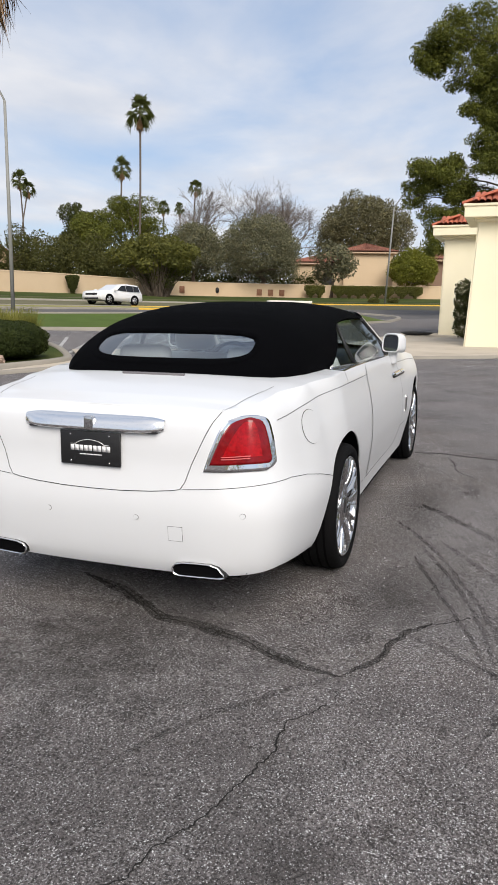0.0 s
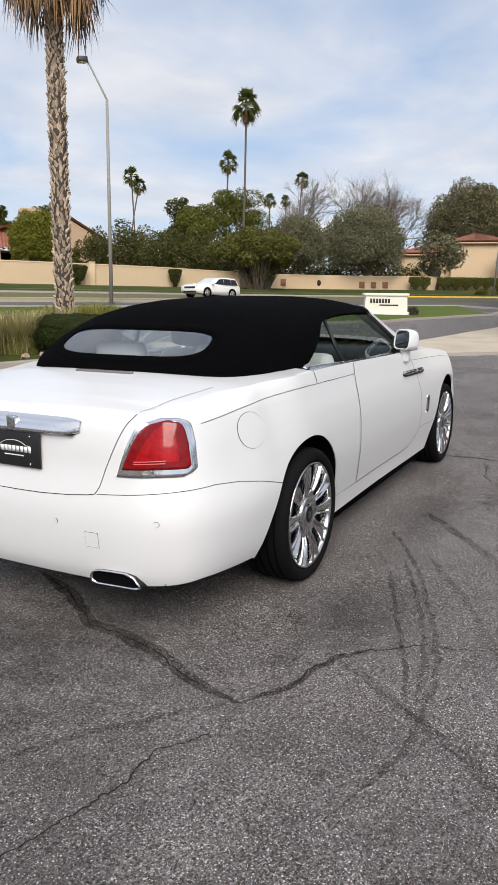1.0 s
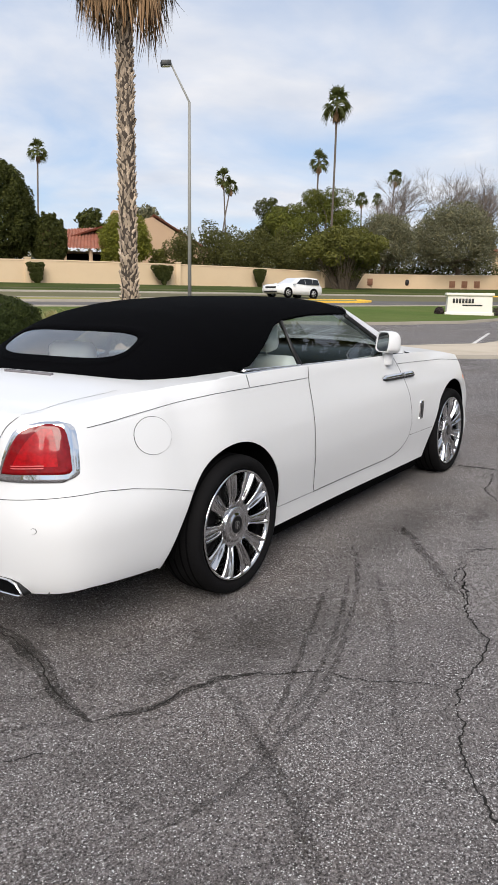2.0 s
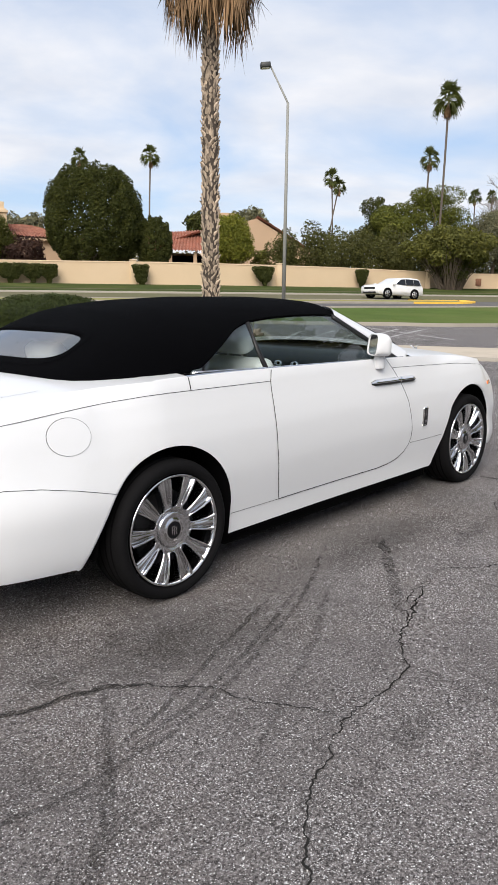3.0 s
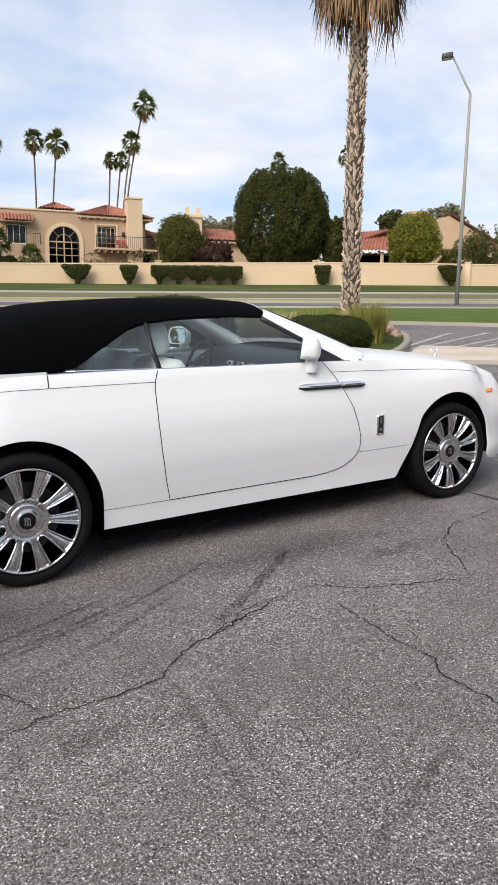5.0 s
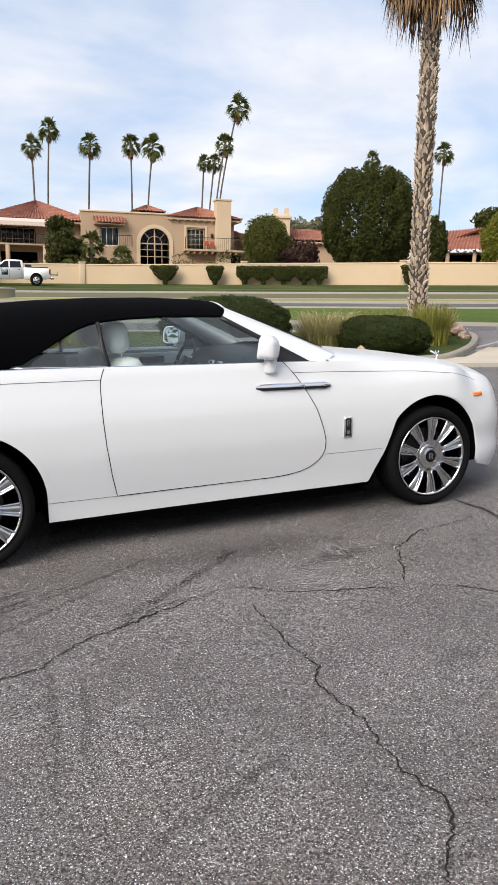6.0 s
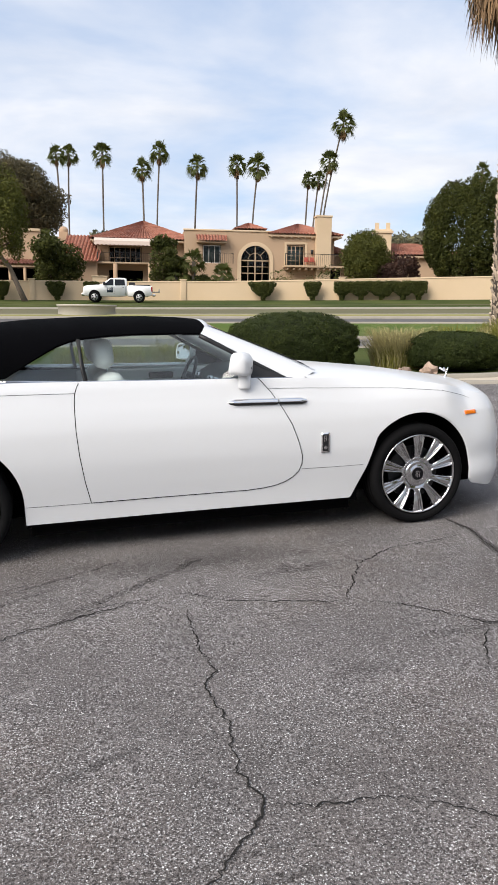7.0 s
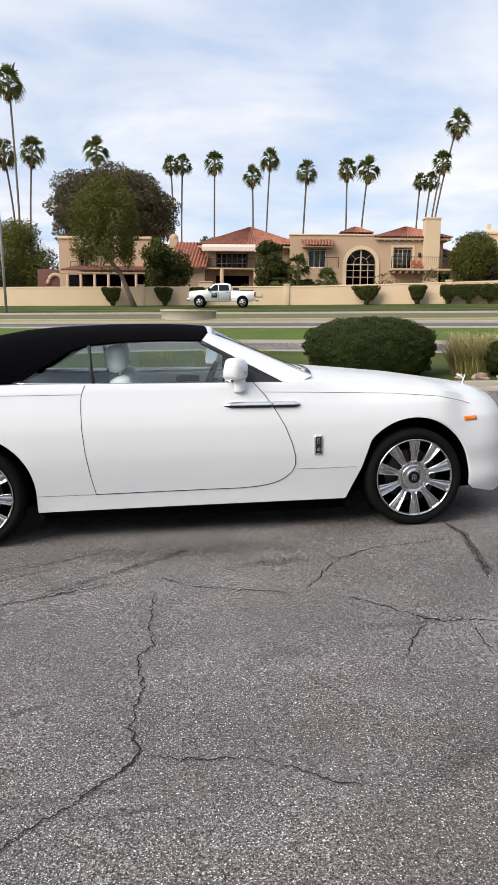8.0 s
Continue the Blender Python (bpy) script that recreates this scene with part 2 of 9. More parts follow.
M_BRIGHT = mat("satin_chrome", (0.9, 0.9, 0.91), rough=0.2, metal=1.0, vary=0.02)
M_ALLOY = mat("polished_alloy", (0.6, 0.6, 0.61), rough=0.12, metal=1.0, vary=0.04, scale=20.0)
M_RUBBER = mat("tyre_rubber", (0.005, 0.005, 0.0055), rough=0.85, vary=0.2, scale=9.0, fine=120.0, bump=0.2, spec=0.12)
M_BLACK = mat("black_plastic", (0.01, 0.01, 0.011), rough=0.5, vary=0.1)
M_CAP = mat("cap_black", (0.006, 0.006, 0.007), rough=0.35, vary=0.05, spec=0.15)
# near-black for hollows: their shade is put into the colour
M_DARK = mat("cavity_shade", (0.003, 0.003, 0.0035), rough=0.95, vary=0.1, spec=0.05)
M_GAP = mat("panel_gap", (0.02, 0.02, 0.022), rough=0.9, vary=0.05, spec=0.1)
M_LEATHER = mat("white_leather", (0.82, 0.83, 0.82), rough=0.5, vary=0.04, scale=8.0, fine=150.0, bump=0.2)
M_GREYIN = mat("grey_leather", (0.52, 0.56, 0.56), rough=0.5, vary=0.06, scale=8.0, fine=150.0, bump=0.2)
M_DASH = mat("dash_leather", (0.016, 0.018, 0.021), rough=0.45, vary=0.1)
M_GLASS = glass_mat("car_glass", (0.84, 0.93, 0.92), clear=0.88, gloss=0.09)
M_GLASS_R = glass_mat("rear_glass", (0.86, 0.93, 0.92), clear=0.96, gloss=0.3)
M_WGLASS = glass_mat("window_pane", (0.5, 0.6, 0.6), clear=0.6, gloss=0.02)
M_RED = mat("red_lens", (0.17, 0.001, 0.003), rough=0.12, vary=0.55, scale=9.0, fine=60.0, coat=0.6, spec=0.2)
M_REDIN = mat("red_reflector", (0.3, 0.001, 0.004), rough=0.25, vary=0.7, scale=14.0, fine=70.0, coat=0.4, spec=0.2)
M_REDBAR = mat("red_light_bar", (0.6, 0.12, 0.12), rough=0.3, vary=0.2)
M_AMBER = mat("amber_lens", (0.85, 0.2, 0.01), rough=0.15, vary=0.15, scale=40.0, coat=1.0)
M_MIRROR = mat("mirror_glass", (0.75, 0.76, 0.77), rough=0.01, metal=1.0, vary=0.0)
M_BARK = mat("bark", (0.13, 0.1, 0.075), rough=0.95, vary=0.3, scale=5.0, fine=40.0, bump=0.8, bump_scale=20.0)
M_PALMBARK = mat("palm_bark", (0.12, 0.098, 0.08), rough=0.95, vary=0.25, scale=5.0, fine=50.0, bump=0.6, bump_scale=30.0, stretch=(1, 1, 3), obj_random=0.2, island=0.3)
M_BOOT = mat("palm_boot", (0.39, 0.31, 0.235), rough=0.95, vary=0.3, scale=7.0, fine=60.0, bump=0.6, bump_scale=40.0, obj_random=0.4)
M_BOOT_HIGH = mat("palm_boot_high", (0.39, 0.31, 0.235), rough=0.95, vary=0.3, scale=7.0, fine=60.0, bump=0.6, bump_scale=40.0, island=0.4)
M_THATCH = mat("dead_frond", (0.27, 0.165, 0.085), rough=0.95, vary=0.3, scale=2.0, fine=40.0, island=0.35)
M_FROND = leaf_mat("palm_frond", (0.062, 0.074, 0.026), (0.13, 0.15, 0.03), through_=0.32)
M_LEAF = leaf_mat("shrub_leaf", (0.1, 0.104, 0.028), (0.15, 0.15, 0.03))
M_LEAF_Y = leaf_mat("bright_leaf", (0.14, 0.15, 0.025), (0.25, 0.245, 0.035))
M_LEAF_O = leaf_mat("olive_leaf", (0.145, 0.145, 0.092), (0.17, 0.165, 0.095))
M_LEAF_D = leaf_mat("dark_leaf", (0.05, 0.058, 0.016), (0.08, 0.09, 0.02))
M_LEAF_B = leaf_mat("brown_leaf", (0.085, 0.075, 0.045), (0.1, 0.085, 0.045))
M_LEAF_S = leaf_mat("airy_leaf", (0.075, 0.082, 0.022), (0.15, 0.15, 0.03))
M_HEDGE = leaf_mat("hedge_leaf", (0.07, 0.073, 0.024), (0.11, 0.11, 0.03))
M_PINE = leaf_mat("pine_needle", (0.1, 0.112, 0.024), (0.15, 0.17, 0.03), through_=0.2)
M_TWIG = mat("bare_twig", (0.2, 0.17, 0.15), rough=0.95, vary=0.25, scale=1.0, fine=10.0)
M_STRAW = leaf_mat("straw_blade", (0.40, 0.36, 0.19), (0.42, 0.38, 0.18))
M_BLADE = leaf_mat("green_blade", (0.2, 0.2, 0.05), (0.25, 0.25, 0.06))
M_ROCK = mat("rock", (0.36, 0.26, 0.2), rough=0.9, vary=0.25, scale=5.0, fine=40.0, bump=0.6, bump_scale=15.0, obj_random=0.15)
M_STEEL = mat("grey_steel", (0.25, 0.25, 0.235), rough=0.6, vary=0.1, spec=0.3)
M_AWN = mat("awning_cloth", (0.62, 0.5, 0.43), rough=0.9, vary=0.06)
M_WOODT = mat("painted_timber", (0.45, 0.33, 0.22), rough=0.8, vary=0.12, scale=3.0)
M_IRON = mat("black_iron", (0.015, 0.014, 0.014), rough=0.6, vary=0.1)
M_LETTER = mat("sign_letter", (0.04, 0.04, 0.042), rough=0.6, vary=0.1)
M_WHITE = mat("white_mark", (0.8, 0.8, 0.8), rough=0.5, vary=0.02)

# ---------------------------------------------------------------- helpers


def part(name, bm, material, parent=None, label="", smooth=True):
    """Links a bmesh as one mesh object, under a thing or a part."""
    me = bpy.data.meshes.new(name)
    bm.to_mesh(me)
    bm.free()
    me.materials.append(material)
    if smooth:
        me.polygons.foreach_set("use_smooth", [True] * len(me.polygons))
    ob = new(name, me)
    ob.parent = parent
    return tagged(ob, label)


def flat(name, verts, faces, material, parent=None, label="", smooth=False):
    me = bpy.data.meshes.new(name)
    me.from_pydata([tuple(v) for v in verts], [], faces)
    me.materials.append(material)
    if smooth:
        me.polygons.foreach_set("use_smooth", [True] * len(me.polygons))
    ob = new(name, me)
    ob.parent = parent
    return tagged(ob, label)


def thing(name, m, label, category, group="", kind=""):
    ob = new(name)
    ob.empty_display_size = 0.1
    ob.matrix_world = m
    return tagged(ob, label, category, group, kind)


def box(bm, x0, x1, y0, y1, z0, z1, bevel=0.0, m=None):
    vs = [bm.verts.new((x, y, z)) for x in (x0, x1) for y in (y0, y1) for z in (z0, z1)]
    fs = [bm.faces.new([vs[i] for i in q]) for q in ((0, 1, 3, 2), (4, 6, 7, 5), (0, 4, 5, 1), (2, 3, 7, 6), (0, 2, 6, 4), (1, 5, 7, 3))]
    if bevel:
        es = list({e for f in fs for e in f.edges})
        r = bmesh.ops.bevel(bm, geom=es, offset=bevel, segments=2, profile=0.5, affect="EDGES")
        vs = list({v for f in r["faces"] for v in f.verts} | {v for v in vs if v.is_valid})
    if m is not None:
        for v in vs:
            v.co = m @ v.co
    return vs


def ring_tube(bm, rings, closed=False, cap=True):
    """Joins rings of points into a skin."""
    vr = [[bm.verts.new(p) for p in r] for r in rings]
    n = len(vr[0])
    for a, b in zip(vr, vr[1:] + ([vr[0]] if closed else [])):
        for i in range(n):
            bm.faces.new((a[i], a[(i + 1) % n], b[(i + 1) % n], b[i]))
    if cap and not closed:
        bm.faces.new(vr[0][::-1])
        bm.faces.new(vr[-1])


def tube(bm, pts, radii, n=8, cap=True):
    """A round bar along points."""
    pts = [Vector(p) for p in pts]
    if isinstance(radii, (int, float)):
        radii = [radii] * len(pts)
    rings = []
    for i, p in enumerate(pts):
        d = (pts[min(i + 1, len(pts) - 1)] - pts[max(i - 1, 0)]).normalized()
        a = d.cross(Vector((0, 0, 1)) if abs(d.z) < 0.9 else Vector((1, 0, 0))).normalized()
        b = d.cross(a)
        rings.append([p + (a * math.cos(k * math.tau / n) + b * math.sin(k * math.tau / n)) * radii[i] for k in range(n)])
    ring_tube(bm, rings, cap=cap)


def sheet(rows, bm=None):
    """A grid of points as faces."""
    bm = bm or bmesh.new()
    vr = [[bm.verts.new(p) for p in r] for r in rows]
    for a, b in zip(vr, vr[1:]):
        for i in range(len(a) - 1):
            bm.faces.new((a[i], a[i + 1], b[i + 1], b[i]))
    return bm


# ---------------------------------------------------------------- ground
# Everything beyond the lot follows the street's curve: rays from a point in the lot, and distances in from the garden wall.
OX, OY = 8.0, -8.0
CURVE_TH = [-180, -30, 12, 30, 40, 48, 56, 68, 82, 103, 125, 150, 180]
CURVE_R = [84, 84, 84, 77, 70, 65.5, 63, 63.5, 65.8, 70.5, 88, 88, 84]


def reach(th):
    w = [-4, -2, 0, 2, 4]
    return sum(float(np.interp(th + d, CURVE_TH, CURVE_R)) for d in w) / 5


def spot(th, d):
    r = reach(th) - d
    return OX + r * math.cos(radians(th)), OY + r * math.sin(radians(th))


def inward(x, y):
    return reach(math.degrees(math.atan2(y - OY, x - OX))) - math.hypot(x - OX, y - OY)


def ground(x, y):
    """Height of the ground."""
    a = SLOPE * min(max(x, -80), 100)
    b = 2.8 + 0.012 * min(max(x, -60), 100) - 0.055 * min(max(inward(x, y), -5), 80)
    return max(a, b) + 0.25 * math.log(1 + math.exp(-abs(a - b) / 0.25))


def arc_range(a, b, step):
    n = max(1, int(round((b - a) / step)))
    return [a + (b - a) * i / n for i in range(n + 1)]


def strip(name, th0, th1, ds, material, up=0.0, step=1.0, label="", category=""):
    """A band of ground that follows the street between distances from the wall."""
    rows = []
    for th in arc_range(th0, th1, step):
        row = []
        for d in ds:
            x, y = spot(th, d)
            row.append((x, y, ground(x, y) + up))
        rows.append(row)
    ob = part(name, sheet(rows), material)
    return tagged(ob, label, category, kind="structure")


def kerb(name, pts, w=0.16, h=0.13, material=M_KERB, label="pale concrete kerb with worn rounded edge", deep=0.2):
    """A raised kerb along ground points (to its left: its width)."""
    rows = []
    for i, (x, y) in enumerate(pts):
        a, b = Vector((*pts[max(i - 1, 0)], 0)), Vector((*pts[min(i + 1, len(pts) - 1)], 0))
        d = (b - a).normalized()
        nrm = Vector((-d.y, d.x, 0))
        z = ground(x, y)
        p = Vector((x, y, z))
        rows.append([p + nrm * o + Vector((0, 0, u)) for o, u in ((0, -deep), (0, h - 0.03), (0.03, h), (w - 0.03, h), (w, h - 0.03), (w, -deep))])
    return tagged(part(name, sheet(rows), material), label, "kerb", kind="structure")


TH_END = 21.0  # the verge beside the lot ends here, at the drive
rows = []
for th in arc_range(-180, 180, 1.5):
    row = []
    for d in (75, 62, 52, 45, 38, 30, 22, 14, 7, 2, -3, -8, -20, -60, -200, -900, -4500):
        x, y = spot(th, min(d, reach(th) - 1))
        row.append((x, y, ground(x, y) - 0.06 - (0.02 * -d if d < -100 else 0) * 0.02))
    rows.append(row)
tagged(part("ground", sheet(rows), M_EARTH), "brown earth that reaches the horizon", "ground", kind="structure")

rows = []
for th in arc_range(-180, 180, 1.5):
    row = []
    for f in (0.01, 0.15, 0.3, 0.45, 0.6, 0.75, 0.88, 1.0):
        r = (reach(th) - 38.0) * f
        x, y = OX + r * math.cos(radians(th)), OY + r * math.sin(radians(th))
        row.append((x, y, ground(x, y)))
    rows.append(row)
lot = tagged(part("lot", sheet(rows), M_LOT), "worn grey asphalt parking lot with cracks and patches", "parking lot", kind="structure")


def verge_edge(th):
    return float(np.interp(th, [18, 21, 28, 36, 42, 56, 70, 150], [41, 43.5, 46, 46, 44, 40.6, 39, 38.3]))


rows = []
for th in arc_range(TH_END, 150, 1.0):
    row = []
    for f in (0, 0.25, 0.5, 0.75, 1):
        x, y = spot(th, verge_edge(th) * (1 - f) + 30.3 * f)
        row.append((x, y, ground(x, y) + 0.06))
    rows.append(row)
tagged(part("verge_lot", sheet(rows), M_LAWN), "mown green grass verge between lot and street", "grass", kind="structure")
strip("drive", -60, TH_END, (38.0, 34, 30.3), M_ROAD, 0.0, label="grey asphalt entrance drive", category="road")
strip("road", -60, 150, (30.3, 28, 25.5), M_ROAD, 0.0, label="grey asphalt street lane", category="road")
strip("median", 38, 150, (25.5, 24.2, 23), M_DRY, 0.1, label="dry yellow-green grass median of the street", category="grass")
strip("road_gap", -60, 38, (25.5, 24.2, 23), M_ROAD, 0.0, label="grey asphalt crossing in the median", category="road")
strip("road_far", -60, 150, (23, 20, 17, 14.5), M_ROADT, 0.0, label="grey asphalt far street lane", category="road")
strip("verge_street", -60, 150, (14.4, 12.5, 10.3), M_GRASS, 0.08, label="narrow mown grass strip along the street", category="grass")
strip("pavement", -60, 150, (10.3, 9.6), M_ROADT, 0.09, label="weathered concrete footpath", category="pavement")
strip("verge_wall", -60, 150, (9.6, 7, 4, 1, -1.5), M_GRASS, 0.1, label="dark mown grass bank below the garden wall", category="grass")
kerb("kerb", [spot(th, verge_edge(th)) for th in arc_range(TH_END, 150, 1.0)][::-1], label="pale concrete kerb along the grass verge")
kerb("kerb", [spot(th, 30.3) for th in arc_range(TH_END, 150, 1.0)], label="pale concrete kerb along the street")
kerb("kerb", [spot(th, 25.5) for th in arc_range(43, 150, 1.0)][::-1], label="pale concrete kerb of the median")
for d in (25.5, 23.0):
    kerb("kerb", [spot(th, d) for th in arc_range(38, 43, 0.5)][:: -1 if d > 24 else 1], w=0.2, material=M_YELLOW, label="yellow painted kerb of the median")
kerb("kerb", [spot(th, 23) for th in arc_range(43, 150, 1.0)], label="pale concrete kerb of the median")
kerb("kerb", [spot(th, 14.5) for th in arc_range(24, 150, 1.0)][::-1], label="pale concrete kerb along the street")
kerb("kerb", [spot(th, 14.5) for th in arc_range(-60, 24, 1.0)][::-1], material=M_YELLOW, label="yellow painted kerb along the street")
kerb("kerb", [spot(38 - 1.5 * math.sin(math.pi * i / 8), 25.5 - 2.5 * i / 8) for i in range(9)], w=0.5, material=M_YELLOW, label="yellow painted kerb at the median's end")
kerb("kerb", [spot(TH_END - 3 * math.sin(math.pi * i / 8), 43.5 - 13.2 * i / 8) for i in range(9)], w=0.3, label="pale concrete kerb round the verge's end")

# ---------------------------------------------------------------- the white convertible
car = thing("convertible_car", LOT, "white luxury convertible with closed black fabric roof, parked on the asphalt", "car")
PLAN = [(-1.145, 0), (-1.14, 0.3), (-1.118, 0.58), (-1.055, 0.76), (-0.93, 0.868), (-0.7, 0.928), (-0.4, 0.955), (0, 0.968), (0.5, 0.965), (1.3, 0.957), (2.2, 0.964), (2.9, 0.968), (3.3, 0.957), (3.59, 0.915), (3.79, 0.832), (3.925, 0.678), (4.005, 0.445), (4.035, 0)]
KNOT = [0.20, 0.32, 0.45, 0.60, 0.78, 0.90, 1.00, 1.06, 1.12]
TUCK_TAIL = [0.10, 0.035, 0.008, 0, 0.022, 0.028, 0.05, 0.13, 0.28]
TUCK_CORNER = [0.10, 0.04, 0.01, 0, 0.045, 0.075, 0.11, 0.17, 0.28]
TUCK_HAUNCH = [0.09, 0.035, 0.01, 0, 0.032, 0.06, 0.09, 0.12, 0.17]
TUCK_SIDE = [0.066, 0.05, 0.026, 0.005, 0.004, 0.022, 0.045, 0.06, 0.085]
TUCK_FENDER = [0.07, 0.045, 0.018, 0, 0.005, 0.03, 0.08, 0.14, 0.22]
TUCK_NOSE = [0.035, 0.0, 0.008, 0.006, 0.045, 0.12, 0.21, 0.28, 0.38]
TUCK = [TUCK_TAIL, TUCK_TAIL, TUCK_TAIL, TUCK_CORNER, TUCK_CORNER, TUCK_CORNER, TUCK_HAUNCH, TUCK_SIDE, TUCK_SIDE, TUCK_SIDE, TUCK_SIDE, TUCK_FENDER, TUCK_FENDER, TUCK_NOSE, TUCK_NOSE, TUCK_NOSE, TUCK_NOSE, TUCK_NOSE]
SHOULDER = [1.035, 1.035, 1.037, 1.042, 1.055, 1.075, 1.092, 1.106, 1.108, 1.092, 1.076, 1.04, 0.99, 0.93, 0.885, 0.855, 0.84, 0.84]
N_PLAN = len(PLAN) - 1


def glide(vals, s):
    """Catmull-Rom through evenly spaced values."""
    i = min(int(s), len(vals) - 2)
    f = s - i
    a = vals[i - 1] if i else 2 * vals[0] - vals[1]
    b, c = vals[i], vals[i + 1]
    d = vals[i + 2] if i + 2 < len(vals) else 2 * vals[-1] - vals[-2]
    return b + 0.5 * f * (c - a + f * (2 * a - 5 * b + 4 * c - d + f * (3 * (b - c) + d - a)))


PX, PY = [p[0] for p in PLAN], [p[1] for p in PLAN]
PX_M = [PX[1]] + PX[:] + [PX[-2]]
PY_M = [-PY[1]] + PY[:] + [-PY[-2]]


def plan(s):
    return glide(PX_M, s + 1), glide(PY_M, s + 1)


def tuck(s, z):
    i = min(int(s), N_PLAN - 1)
    f = s - i
    f = f * f * (3 - 2 * f)

    def along(tab):
        zz = min(max(z, KNOT[0]), KNOT[-1])
        k = max(j for j in range(len(KNOT) - 1) if KNOT[j] <= zz)
        return glide(tab, k + (zz - KNOT[k]) / (KNOT[k + 1] - KNOT[k]))
    return along(TUCK[i]) * (1 - f) + along(TUCK[i + 1]) * f


def skin(s, z, off=0.0):
    """A point of the body's side (the right one has y < 0), off metres proud."""
    x, y = plan(s)
    xa, ya = plan(max(s - 0.02, 0))
    xb, yb = plan(min(s + 0.02, N_PLAN))
    d = Vector((xb - xa, yb - ya, 0)).normalized()
    nrm = Vector((-d.y, d.x, 0))
    t = tuck(s, z) - off
    return Vector((x - nrm.x * t, -(y - nrm.y * t), z))


S_FINE = [i * N_PLAN / 1700 for i in range(1701)]
X_FINE = [plan(s)[0] for s in S_FINE]


def s_of_x(x):
    return float(np.interp(x, X_FINE, S_FINE))


def side(x, z, off=0.0):
    return skin(s_of_x(x), z, off)


def tail(y, z, off=0.0):
    """The point of the tail at a distance y to the right of the middle."""
    lo, hi = 0.0, s_of_x(-0.35)
    for _ in range(24):
        mid = (lo + hi) / 2
        lo, hi = (mid, hi) if -skin(mid, z, off).y < abs(y) else (lo, mid)
    p = skin(lo, z, off)
    return p if y >= 0 else Vector((p.x, -p.y, p.z))


ARCHES = ((0.0, 0.43), (3.113, 0.446))


def hem(x, s):
    """Height of the body's lower edge."""
    if -0.54 < x < -0.38:
        return float(np.interp(x, [-0.54, -0.53, -0.525, -0.38], [0.287, 0.275, 0.28, 0.558]))
    if 2.6 < x < 2.78:
        return float(np.interp(x, [2.6, 2.611, 2.712, 2.78], [0.222, 0.232, 0.446, 0.649]))
    for xc, r in ARCHES:
        if abs(x - xc) < r and 4.5 < s < 14:
            return 0.357 + math.sqrt(r * r - (x - xc) ** 2)
    if x < -0.42:
        return float(np.interp(x, [-1.2, -1.1, -0.9, -0.54], [0.278, 0.283, 0.3, 0.287]))
    if x > 3.55:
        return float(np.interp(x, [3.55, 3.6, 3.8, 4.2], [0.3, 0.25, 0.2, 0.22]))
    return 0.222


def pair(name, bm, material, parent, label="", smooth=True):
    """The piece of the right side, and its mirror image on the left."""
    right = part(name, bm, material, parent, label, smooth)
    b2 = bmesh.new()
    b2.from_mesh(right.data)
    for v in b2.verts:
        v.co.y = -v.co.y
    bmesh.ops.reverse_faces(b2, faces=b2.faces[:])
    return right, part(name, b2, material, parent, label, smooth)


def mirror_y(bm):
    """Adds the other half, turned over."""
    bmesh.ops.mirror(bm, geom=bm.verts[:] + bm.edges[:] + bm.faces[:], axis="Y", merge_dist=0.0005)


cols = {round(i * N_PLAN / 190, 4) for i in range(191)}
for xc, r in ARCHES:
    for k in range(41):
        cols.add(round(s_of_x(xc - r * math.cos(math.pi * k / 40) * 0.9999), 4))
    cols |= {round(s_of_x(xc - r * 1.006), 4), round(s_of_x(xc + r * 1.006), 4)}
cols |= {round(s_of_x(x), 4) for x in (-0.541, -0.531, -0.524, -0.49, -0.45, -0.41, -0.381, 2.599, 2.611, 2.64, 2.67, 2.712, 2.745, 2.779)}
cols = sorted(cols)
rows, top_edge = [], []
true_normal = {}


def spot_key(p):
    return round(p.x, 4), round(abs(p.y), 4), round(p.z, 4)


for s in cols:
    zs = glide(SHOULDER, s)
    zb = hem(plan(s)[0], s)
    row = []
    low = skin(s, zb)
    inn = Vector((low.x * 0.99 + 0.01 * 1.5, low.y * 0.985, low.z))
    row += [inn, low + Vector((0, 0.004 if low.y < 0 else 0, 0.0))]
    for j in range(1, 25):
        row.append(skin(s, zb + (zs - zb) * j / 24))
    for p in row[1:]:
        sa, sb = max(s - 0.06, 0.0), min(s + 0.06, N_PLAN)
        along, rise = skin(sb, p.z) - skin(sa, p.z), skin(s, p.z + 0.008) - skin(s, p.z - 0.008)
        nrm = along.cross(rise).normalized()
        true_normal[spot_key(p)] = nrm if nrm.dot(Vector((p.x - 1.4, p.y * 2, 0))) > 0 else -nrm
    rows.append(row)
    top_edge.append(row[-1].copy())
bm = sheet(rows)
mirror_y(bm)
bmesh.ops.recalc_face_normals(bm, faces=bm.faces[:])
body = part("body", bm, M_PAINT, car, "glossy white painted bodywork")
vn = []
for v in body.data.vertices:
    k = true_normal.get(spot_key(v.co))
    vn.append(tuple(v.normal) if k is None else (k.x, math.copysign(k.y, v.co.y) if abs(v.co.y) > 0.002 else 0.0, k.z))
body.data.normals_split_custom_set_from_vertices(vn)


def crown(x):
    return float(np.interp(x, [-1.1, -1.03, -0.9, -0.7, -0.45, -0.2, 0.1, 2.0, 2.3, 2.5, 2.78, 3.27, 3.76, 4.0, 4.05], [1.036, 1.047, 1.073, 1.1, 1.126, 1.126, 1.122, 1.165, 1.15, 1.128, 1.1, 1.047, 0.972, 0.905, 0.862]))


